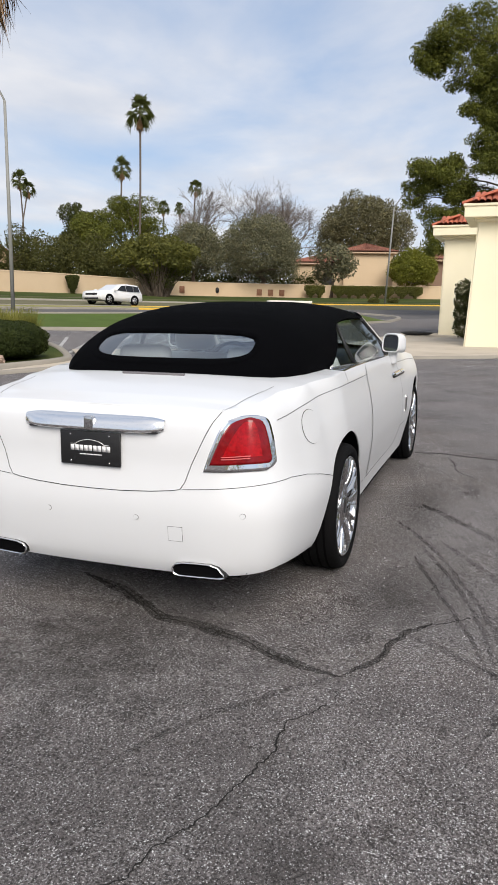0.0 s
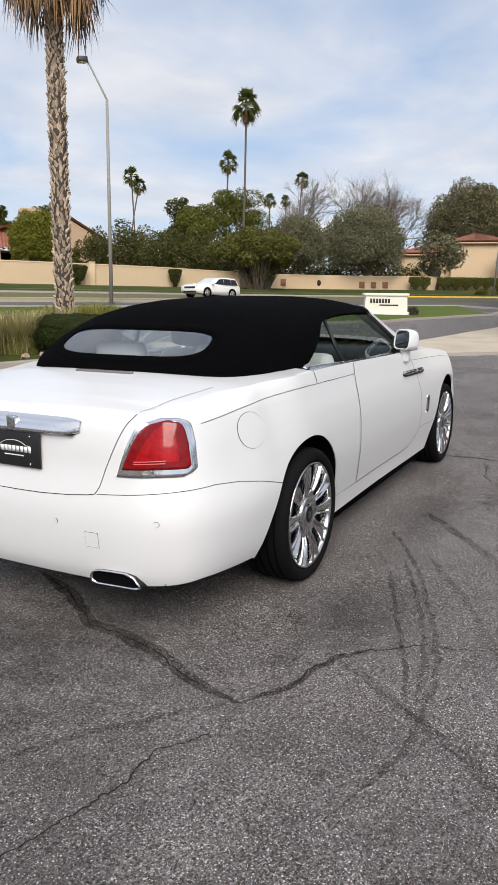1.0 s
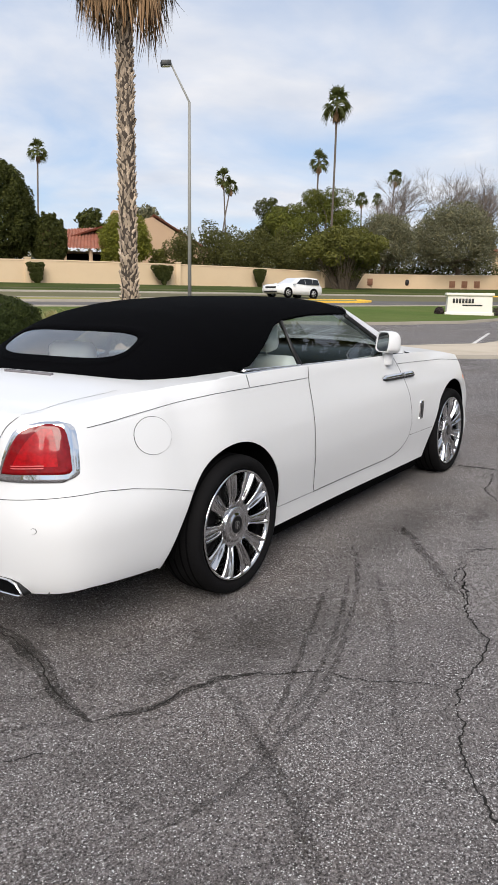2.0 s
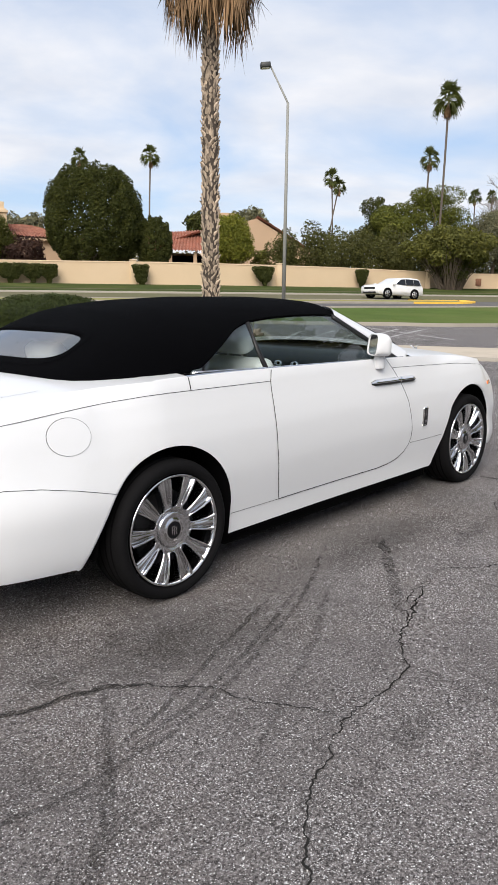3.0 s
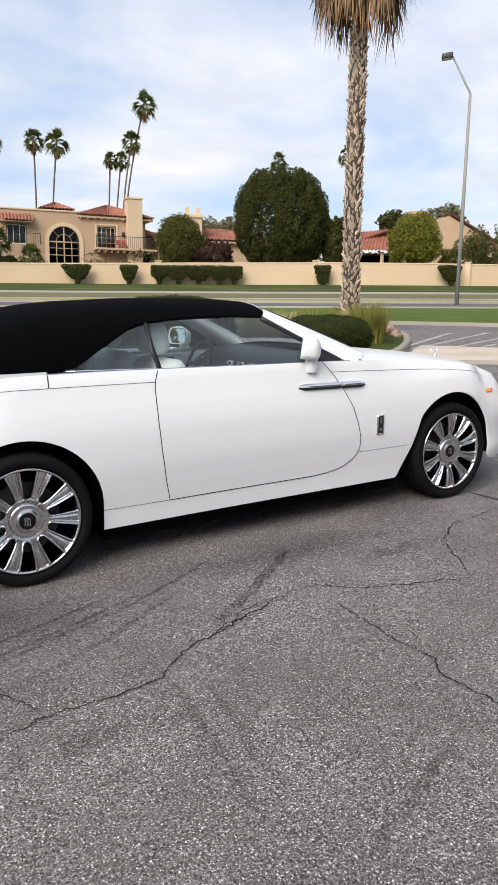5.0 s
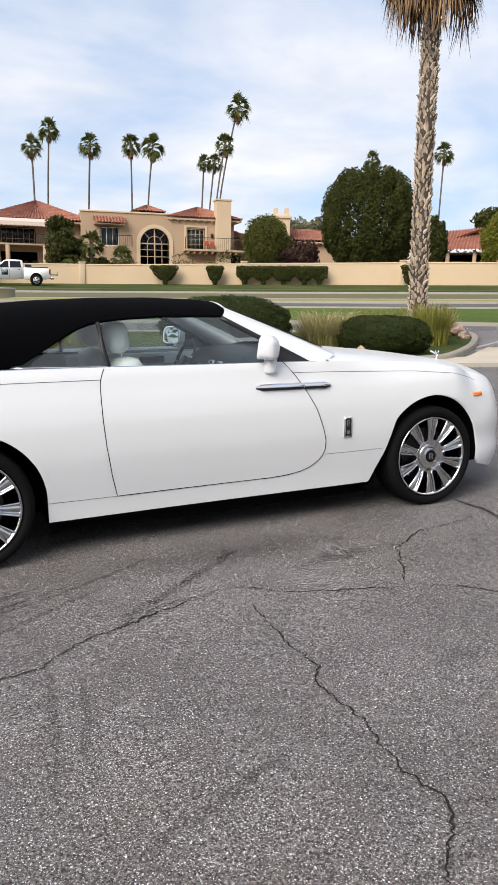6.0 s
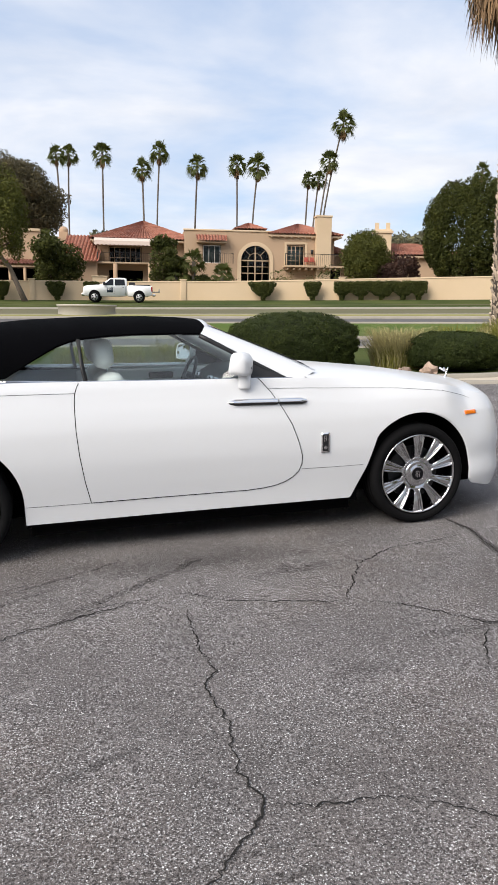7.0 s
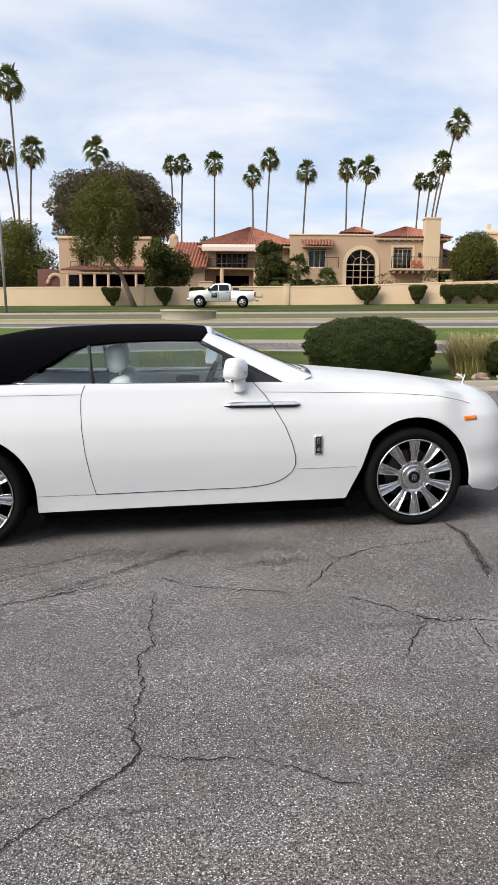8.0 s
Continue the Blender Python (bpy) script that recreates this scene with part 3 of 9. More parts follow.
def lid_point(e, w):
    """Across the top from one shoulder to the middle and over."""
    y = e.y * (1 - 2 * w)
    f = 1 - abs(1 - 2 * w) ** 2.6
    return Vector((e.x, y, e.z + (max(crown(e.x), e.z) - e.z) * f))


def top_sheet(keep):
    es = [e for e in top_edge if keep(e.x)]
    return sheet([[lid_point(e, k / 28) for k in range(29)] for e in es])


bm = top_sheet(lambda x: x < -0.02)
bmesh.ops.recalc_face_normals(bm, faces=bm.faces[:])
part("boot_deck", bm, M_PAINT, car, "glossy white rear deck")
bm = top_sheet(lambda x: x > 2.28)
bmesh.ops.recalc_face_normals(bm, faces=bm.faces[:])
part("bonnet", bm, M_PAINT, car, "long glossy white bonnet")
# flat belt between the body's shoulder and the windows: painted beside the roof, polished below the glass
def belt_y(x):
    return float(np.interp(x, [-0.1, 0.1, 0.345, 0.85, 1.6, 2.17, 2.3], [0.735, 0.757, 0.773, 0.814, 0.842, 0.862, 0.866]))


def belt_z(x):
    return float(np.interp(x, [-0.1, 0.345, 0.85, 2.17, 2.3], [1.106, 1.104, 1.091, 1.064, 1.06]))


rows = []
for k in range(17):
    x, xo = -0.04 + 0.25 * k / 16, -0.04 + 0.205 * k / 16
    s_ = s_of_x(xo)
    e = skin(s_, glide(SHOULDER, s_))
    e.x = xo
    row = []
    for j in range(8):
        p = lid_point(e, 0.012 * j)
        p.x = xo + (x - xo) * j / 7
        row.append(p + Vector((0, 0, 0.0012)))
    rows.append([e + Vector((0, -0.001, -0.01))] + row)
bm = sheet(rows)
bmesh.ops.recalc_face_normals(bm, faces=bm.faces[:])
pair("belt_rim", bm, M_PAINT, car, "white painted belt beside the roof")
for xa, xb, m_, lab in ((0.215, 0.846, M_ALLOY, "polished metal belt below the window"), (0.852, 2.22, M_ALLOY, "polished metal belt below the window")):
    rows = []
    for k in range(25):
        x = xa + (xb - xa) * k / 24
        s_ = s_of_x(x - 0.045)
        e = skin(s_, glide(SHOULDER, s_))
        rows.append([e + Vector((0, -0.002, -0.012)), e + Vector((0, 0.002, 0.003)), Vector((x - 0.0225, e.y * 0.5 - belt_y(x) * 0.5, (e.z + belt_z(x)) / 2 + 0.006)), Vector((x, -belt_y(x), belt_z(x) + 0.003)), Vector((x, -belt_y(x) + 0.012, belt_z(x) - 0.03))])
    bm = sheet(rows)
    bmesh.ops.recalc_face_normals(bm, faces=bm.faces[:])
    pair("belt_rim", bm, m_, car, lab)


def ribbon(pts, width, normals=None, lift=0.0):
    """A thin band along points on a skin."""
    rows = []
    for i, p in enumerate(pts):
        d = (pts[min(i + 1, len(pts) - 1)] - pts[max(i - 1, 0)]).normalized()
        nr = normals[i] if normals else Vector((0, -1, 0))
        q = d.cross(nr).normalized() * width / 2
        rows.append([p - q + nr * lift, p + q + nr * lift])
    return rows


def skin_normal(fn, a, z):
    p = fn(a, z)
    u, v = fn(a + 0.012, z) - fn(a - 0.012, z), fn(a, min(z + 0.01, 1.12)) - fn(a, z - 0.01)
    n = u.cross(v).normalized()
    c = Vector((p.x - 1.4, p.y, 0))
    return n if n.dot(c) > 0 else -n


def line_on(fn, uv, n=10):
    """Points and normals along a path given on the body's side or tail."""
    pts, nor = [], []
    for (a0, z0), (a1, z1) in zip(uv, uv[1:]):
        for k in range(n):
            f = k / n
            a, z = a0 + (a1 - a0) * f, z0 + (z1 - z0) * f
            pts.append(fn(a, z))
            nor.append(skin_normal(fn, a, z))
    pts.append(fn(*uv[-1]))
    nor.append(skin_normal(fn, *uv[-1]))
    return pts, nor


def seam(name, fn, uv, width=0.005, lift=0.0015, both=True, material=M_GAP):
    pts, nor = line_on(fn, uv)
    return pair(name, sheet(ribbon(pts, width, nor, lift)), material, car, "thin dark gap between panels")


DOOR_BACK = [(0.338, 0.835), (0.471, 0.804), (0.649, 0.776), (0.8, 0.763), (0.92, 0.762), (1.0, 0.765), (1.034, 0.77), (1.07, 0.784), (1.093, 0.797)]
DOOR_FRONT = [(0.338, 1.85), (0.345, 1.97), (0.36, 2.06), (0.38, 2.12), (0.41, 2.172), (0.45, 2.213), (0.5, 2.233), (0.56, 2.232), (0.65, 2.208), (0.773, 2.161), (0.88, 2.1), (0.995, 2.022), (1.06, 1.965), (1.082, 1.945)]


def edge_at(tab, z):
    return float(np.interp(z, [t[0] for t in tab], [t[1] for t in tab]))


zz = [0.34 + (1.08 - 0.34) * k / 44 for k in range(45)]
rows = []
for z in zz:
    a, b = edge_at(DOOR_BACK, z) + 0.003, edge_at(DOOR_FRONT, z) - 0.003
    row = [side(a + (b - a) * k / 40, z, 0.0025) for k in range(41)]
    rows.append(row)
bm = sheet(rows)
bmesh.ops.recalc_face_normals(bm, faces=bm.faces[:])
door = part("door", bm, M_PAINT, car, "long white coach door")
bm = bmesh.new()
bm.from_mesh(door.data)
for v in bm.verts:
    v.co.y = -v.co.y
bmesh.ops.reverse_faces(bm, faces=bm.faces[:])
door_l = part("door", bm, M_PAINT, car, "long white coach door")
outline = [(x, z) for z, x in DOOR_BACK[::-1]] + [(1.2, 0.338), (1.6, 0.338)] + [(x, z) for z, x in DOOR_FRONT]
seam("door_gap", side, outline, 0.0048, 0.003)
seam("sill_gap", side, [(0.432, 0.341), (0.6, 0.339), (0.835, 0.337)], 0.0024)
seam("fender_gap", side, [(2.232, 0.462), (2.45, 0.46), (2.68, 0.462)], 0.0024)
seam("coach_line", side, [(-0.868, 0.975), (-0.737, 0.987), (-0.6, 1.002), (-0.44, 1.018), (-0.28, 1.03), (-0.11, 1.041), (0.0, 1.043), (0.22, 1.041), (0.75, 1.034), (1.364, 1.03), (1.946, 1.016), (2.303, 1.005), (2.954, 0.976), (3.3, 0.945), (3.5, 0.9), (3.6, 0.872)], 0.0024)
seam("bumper_gap", side, [(-0.335, 0.614), (-0.45, 0.645), (-0.54, 0.668), (-0.7, 0.7), (-0.85, 0.716)], 0.0024)
seam("bumper_gap", tail, [(-side(-0.85, 0.716).y, 0.716), (0.85, 0.7145), (0.8, 0.712), (0.75, 0.708), (0.6, 0.698), (0.45, 0.688)], 0.0024)
seam("boot_gap", tail, [(0.0, 0.66), (0.15, 0.662), (0.3, 0.67), (0.40, 0.68), (0.44, 0.688), (0.462, 0.72), (0.49, 0.8), (0.55, 0.93), (0.578, 0.985), (0.594, 1.01), (0.603, 1.028)], 0.0032)
bm = bmesh.new()
pts = []
for k in range(13):
    f = k / 12
    x, y = -1.055 + f * 0.5, 0.604 + 0.086 * f ** 0.8
    e = min(top_edge, key=lambda q: abs(q.x - x))
    w = 0.5 - 0.5 * min(y / abs(e.y), 1)
    p = lid_point(e, w)
    pts.append(Vector((x, -y, p.z)))
pair("boot_gap", sheet(ribbon(pts, 0.0028, [Vector((0, 0, 1))] * len(pts), 0.002)), M_GAP, car, "thin dark gap beside the boot lid")
# top seam of the rear quarter, where the roof cover ends
seam("quarter_gap", side, [(0.165, 1.045), (0.167, 1.07), (0.17, 1.105)], 0.006)


def disc_on(fn, a, z, r, off, n=32, squash=1.0):
    bm = bmesh.new()
    c = bm.verts.new(fn(a, z, off))
    ring = [bm.verts.new(fn(a + r * squash * math.cos(k * math.tau / n), z + r * math.sin(k * math.tau / n), off)) for k in range(n)]
    for k in range(n):
        bm.faces.new((c, ring[k], ring[(k + 1) % n]))
    return bm


part("fuel_flap_gap", disc_on(side, -0.535, 0.902, 0.0832, 0.0012, squash=1.3), M_GAP, car, "thin dark ring round the fuel flap")
part("fuel_flap", disc_on(side, -0.535, 0.902, 0.0815, 0.0028, squash=1.3), M_PAINT, car, "round white fuel flap")


def patch(fn, za, zb, left, right, off, nz=18, na=22, rim=0.0):
    rows = []
    for j in range(nz + 1):
        z = za + (zb - za) * j / nz
        a, b = left(z), right(z)
        row = [fn(a + (b - a) * k / na, z, off) for k in range(na + 1)]
        if rim:
            row = [fn(a, z, -rim)] + row + [fn(b, z, -rim)]
        rows.append(row)
    if rim:
        rows = [[fn(left(za) + (right(za) - left(za)) * min(max(k - 1, 0), na) / na, za, -rim) for k in range(na + 3)]] + rows
        rows += [[fn(left(zb) + (right(zb) - left(zb)) * min(max(k - 1, 0), na) / na, zb, -rim) for k in range(na + 3)]]
    bm = sheet(rows)
    bmesh.ops.recalc_face_normals(bm, faces=bm.faces[:])
    return bm


LIGHT_IN = [(0.772, 0.545), (0.78, 0.548), (0.83, 0.564), (0.92, 0.596), (0.97, 0.617), (0.99, 0.63), (1.002, 0.648), (1.01, 0.68)]
LIGHT_OUT = [(0.772, 0.795), (0.78, 0.812), (0.80, 0.822), (0.9, 0.803), (0.96, 0.785), (0.985, 0.774), (1.0, 0.76), (1.006, 0.746), (1.01, 0.73)]
for sgn in (1, -1):
    fn = tail if sgn > 0 else (lambda y, z, off=0.0: Vector((1, -1, 1)) * tail(y, z, off))
    lamp = part("tail_light", patch(fn, 0.772, 1.01, lambda z: edge_at(LIGHT_IN, z), lambda z: edge_at(LIGHT_OUT, z), 0.006, rim=0.01), M_CHROME, car, "red tail light in a chrome surround")
    shrink = lambda tab, d: [((t[0] - 0.772) * 0.895 + 0.789, t[1] + d) for t in tab]
    li, lo = shrink(LIGHT_IN, 0.025), shrink(LIGHT_OUT, -0.013)
    part("lens", patch(fn, li[0][0] + 0.016, li[-1][0], lambda z: edge_at(li, z), lambda z: edge_at(lo, z), 0.016, rim=-0.004), M_RED, lamp, "deep red glossy lens")
    l2, o2 = shrink(LIGHT_IN, 0.055), shrink(LIGHT_OUT, -0.038)
    part("inner_lens", patch(fn, 0.838, 0.985, lambda z: edge_at(l2, z) + 0.012, lambda z: edge_at(o2, z), 0.0172), M_REDIN, lamp, "brighter red inner lens")
    for zl in (0.829, 0.839):
        part("light_bar", patch(fn, zl, zl + 0.004, lambda z: 0.625, lambda z: 0.735, 0.0185, 1, 10), M_REDBAR, lamp)
# chrome bar, plate, sensors, exhausts
rows = []
for k in range(41):
    y = -0.36 + 0.72 * k / 40
    q = 1 - abs(y / 0.36) ** 8
    p = tail(y, 0.965)
    hgt = 0.03 * (0.55 + 0.45 * q) + 0.006
    rows.append([Vector((p.x - o, p.y, 0.966 + u)) for o, u in ((-0.02, hgt), (0.0, hgt * 0.98), (0.016 * (0.4 + 0.6 * q), hgt * 0.6), (0.029 * (0.3 + 0.7 * q), hgt * 0.05), (0.037 * (0.3 + 0.7 * q), -hgt * 0.55), (0.038 * (0.3 + 0.7 * q), -hgt * 0.85), (0.03 * (0.3 + 0.7 * q), -hgt), (-0.01, -hgt * 0.9))])
bm = sheet(rows)
bmesh.ops.recalc_face_normals(bm, faces=bm.faces[:])
handle_bar = part("boot_handle", bm, M_BRIGHT, car, "wide polished chrome boot handle")
bm = bmesh.new()
p = tail(0, 0.966)
box(bm, p.x - 0.0395, p.x - 0.015, -0.023, 0.023, 0.938, 0.995, 0.004)
part("badge_plate", bm, M_ALLOY, handle_bar, "small engraved metal badge")
bm = bmesh.new()
box(bm, -1.128, -1.0, -0.33, 0.33, 0.929, 0.936, 0.002)
part("handle_recess", bm, M_BLACK, car, "thin black strip under the boot handle")
p = tail(0, 0.84)
tilt = pose(p.x - 0.013, 0, 0.845, 0, 1.5, 0)
bm = bmesh.new()
box(bm, -0.005, 0.005, -0.1555, 0.1555, -0.078, 0.078, 0.003, tilt)
plate = part("plate", bm, M_BLACK, car, "black dealer plate with white lettering bars")
bm = bmesh.new()
for y0, y1, z0, z1 in ((-0.105, 0.105, -0.012, 0.014), (-0.06, 0.055, -0.03, -0.025)):
    n = 9 if z1 > 0 else 16
    for k in range(n):
        a = y0 + (y1 - y0) * k / n
        box(bm, -0.0068, -0.005, a, a + (y1 - y0) / n * 0.8, z0, z1, 0, tilt)
part("lettering_bar", bm, M_WHITE, plate, "white lettering bars")
bm = bmesh.new()
tube(bm, [tilt @ Vector((-0.0068, y, 0.018 + 0.022 * (1 - (y / 0.075) ** 2) ** 0.8 if abs(y) < 0.075 else 0.018)) for y in [-0.1 + 0.2 * k / 24 for k in range(25)]], 0.0014, 5)
part("emblem", bm, M_WHITE, plate, "thin white arched outline")
for y in (-0.1, 0.1):
    for z in (-0.062, 0.062):
        bm = bmesh.new()
        bmesh.ops.create_uvsphere(bm, u_segments=8, v_segments=6, radius=0.005, matrix=tilt @ Matrix.Translation((-0.006, y, z)))
        part("screw", bm, M_ALLOY, plate)
for y, z in ((0.23, 0.545), (-0.23, 0.545), (0.72, 0.58), (-0.72, 0.58)):
    part("sensor_gap", disc_on(tail, abs(y), z, 0.0125, 0.001, 16) if y > 0 else disc_on(lambda a, q, o=0: Vector((1, -1, 1)) * tail(a, q, o), abs(y), z, 0.0125, 0.001, 16), M_GAP, car)
    part("sensor", disc_on(tail, abs(y), z, 0.0113, 0.003, 16) if y > 0 else disc_on(lambda a, q, o=0: Vector((1, -1, 1)) * tail(a, q, o), abs(y), z, 0.0113, 0.003, 16), M_PAINT, car, "round white parking sensor")
part("tow_cover_gap", patch(tail, 0.447, 0.517, lambda z: 0.382, lambda z: 0.452, 0.0008, 4, 4), M_GAP, car)
part("tow_cover", patch(tail, 0.4483, 0.5157, lambda z: 0.3833, lambda z: 0.4507, 0.0018, 4, 4), M_PAINT, car, "small square white tow-eye cover")
for sgn in (1, -1):
    def exh(d, x):
        return [Vector((x - 0.018 + 0.12 * max(0.0, u + 0.06), -sgn * (0.512 + u - math.copysign(min(d, abs(u)), u)), 0.316 + v - math.copysign(min(d, abs(v)), v) * 0.9)) for u, v in ((-0.122, 0.0), (-0.108, 0.022), (-0.07, 0.032), (0.0, 0.033), (0.06, 0.032), (0.098, 0.02), (0.124, -0.014), (0.132, -0.032), (0.1, -0.036), (-0.09, -0.036), (-0.116, -0.028))]
    bm = bmesh.new()
    ring_tube(bm, [exh(0.002, -0.85), exh(0.002, -1.094)], cap=False)
    pipe = part("exhaust_tip", bm, M_BLACK, car, "wide flattened exhaust tip with thin chrome rim")
    bm = bmesh.new()
    ring_tube(bm, [exh(0.001, -1.098), exh(0.0005, -1.104), exh(0.002, -1.107), exh(0.005, -1.107), exh(0.007, -1.09)], cap=False)
    bmesh.ops.recalc_face_normals(bm, faces=bm.faces[:])
    part("exhaust_rim", bm, M_CHROME, pipe, "thin chrome rim")
    # flat near-black face paints the shaded depth of the pipe
    bm = bmesh.new()
    bm.faces.new([bm.verts.new(v) for v in exh(0.0065, -1.097)])
    part("exhaust_bore", bm, M_DARK, pipe)
# high brake light on the deck
bm = bmesh.new()
box(bm, -0.50, -0.478, -0.18, 0.18, 1.112, 1.1325, 0.003, pose(0, 0, 0, 0, 0, 0))
part("brake_light", bm, mat("smoked_lens", (0.16, 0.15, 0.16), rough=0.2, vary=0.1), car, "slim smoked high brake light on the deck")

# side pieces
for sgn in (1, -1):
    fl = (lambda a, z, off=0.0: side(a, z, off)) if sgn > 0 else (lambda a, z, off=0.0: Vector((1, -1, 1)) * side(a, z, off))
    up = lambda xa, xb, na: [xa + (xb - xa) * k / na for k in range(na + 1)]
    for xa, xb in ((1.735, 2.066), (2.074, 2.268)):
        rows = []
        for x in up(xa, xb, 16):
            e = min(1, 14 * (x - xa) + (0.35 if xa < 2 else 0.9), 14 * (xb - x) + (0.9 if xa < 2 else 0.5))
            zc = 0.932 - 0.016 * (x - 1.735)
            rows.append([fl(x, zc + v * 1.35 * e, o * e) for v, o in ((0.018, -0.004), (0.0175, 0.012), (0.012, 0.022), (0.004, 0.0265), (0.0, 0.0265), (-0.003, 0.024), (-0.004, 0.01))])
        bm = sheet(rows)
        bmesh.ops.recalc_face_normals(bm, faces=bm.faces[:])
        part("door_handle", bm, M_CHROME, (door if sgn > 0 else door_l) if xa < 2 else car, "long polished chrome door handle")
        # lower faces in black: the chrome's dark reflection and shade, painted
        rows = []
        for x in up(xa, xb, 16):
            e = min(1, 14 * (x - xa) + (0.35 if xa < 2 else 0.9), 14 * (xb - x) + (0.9 if xa < 2 else 0.5))
            zc = 0.932 - 0.016 * (x - 1.735)
            rows.append([fl(x, zc + v * 1.35 * e, o * e) for v, o in ((-0.001, 0.0255), (-0.007, 0.023), (-0.014, 0.012), (-0.016, -0.004))])
        bm = sheet(rows)
        bmesh.ops.recalc_face_normals(bm, faces=bm.faces[:])
        part("handle_grip", bm, M_BLACK, (door if sgn > 0 else door_l) if xa < 2 else car, "handle's lower faces, blackened for dark reflection and shade")
    part("handle_cup", patch(fl, 0.902, 0.921, lambda z: 1.76, lambda z: 2.02, 0.0035, 3, 10), M_PAINT, door if sgn > 0 else door_l, "shallow finger recess")
    vent = part("fender_badge", patch(fl, 0.567, 0.704, lambda z: 2.366, lambda z: 2.424, 0.008, 8, 4, rim=0.002), M_CHROME, car, "upright chrome badge on the front fender")
    part("badge_inlay", patch(fl, 0.577, 0.694, lambda z: 2.375, lambda z: 2.415, 0.0095, 4, 3), M_BLACK, vent, "dark inlay with a small monogram")
    for xa, xb, za, zb in ((2.383, 2.388, 0.64, 0.685), (2.395, 2.4, 0.645, 0.685), (2.388, 2.404, 0.68, 0.685), (2.388, 2.404, 0.662, 0.666)):
        part("monogram", patch(fl, za, zb, lambda z: xa, lambda z: xb, 0.0105, 1, 1), M_ALLOY, vent)
    part("badge_dot", disc_on(fl, 2.395, 0.602, 0.013, 0.0105, 12), M_ALLOY, vent)
    lamp = part("side_marker", patch(fl, 0.763, 0.79, lambda z: 3.495 + (0.79 - z) * 0.1, lambda z: 3.61, 0.006, 4, 10, rim=0.002), M_AMBER, car, "small amber side marker lamp")

# wheel wells, floor and underside
# linings are near-black, so the arch's shade is in their colour
for xc, r in ARCHES:
    for sgn in (-1, 1):
        rows = []
        for a in [radians(-8 + 196 * k / 40) for k in range(41)]:
            x, z = xc - (r + 0.004) * math.cos(a), 0.357 + (r + 0.004) * math.sin(a)
            rows.append([Vector((x, sgn * y, z)) for y in (0.50, 0.7, -side(x, max(z, 0.3)).y - 0.012)])
        bm = sheet(rows)
        bm.faces.new([bm.verts.new(r_[0]) for r_ in rows])
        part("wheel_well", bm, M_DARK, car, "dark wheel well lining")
# near-black boxes, some set extra low to deepen shade beneath the car
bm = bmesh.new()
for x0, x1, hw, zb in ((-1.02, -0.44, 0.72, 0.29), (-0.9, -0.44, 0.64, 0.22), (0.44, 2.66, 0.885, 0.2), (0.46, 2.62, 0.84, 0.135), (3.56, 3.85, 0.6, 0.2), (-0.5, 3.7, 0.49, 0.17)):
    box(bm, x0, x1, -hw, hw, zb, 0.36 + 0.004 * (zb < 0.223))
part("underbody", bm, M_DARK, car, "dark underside")


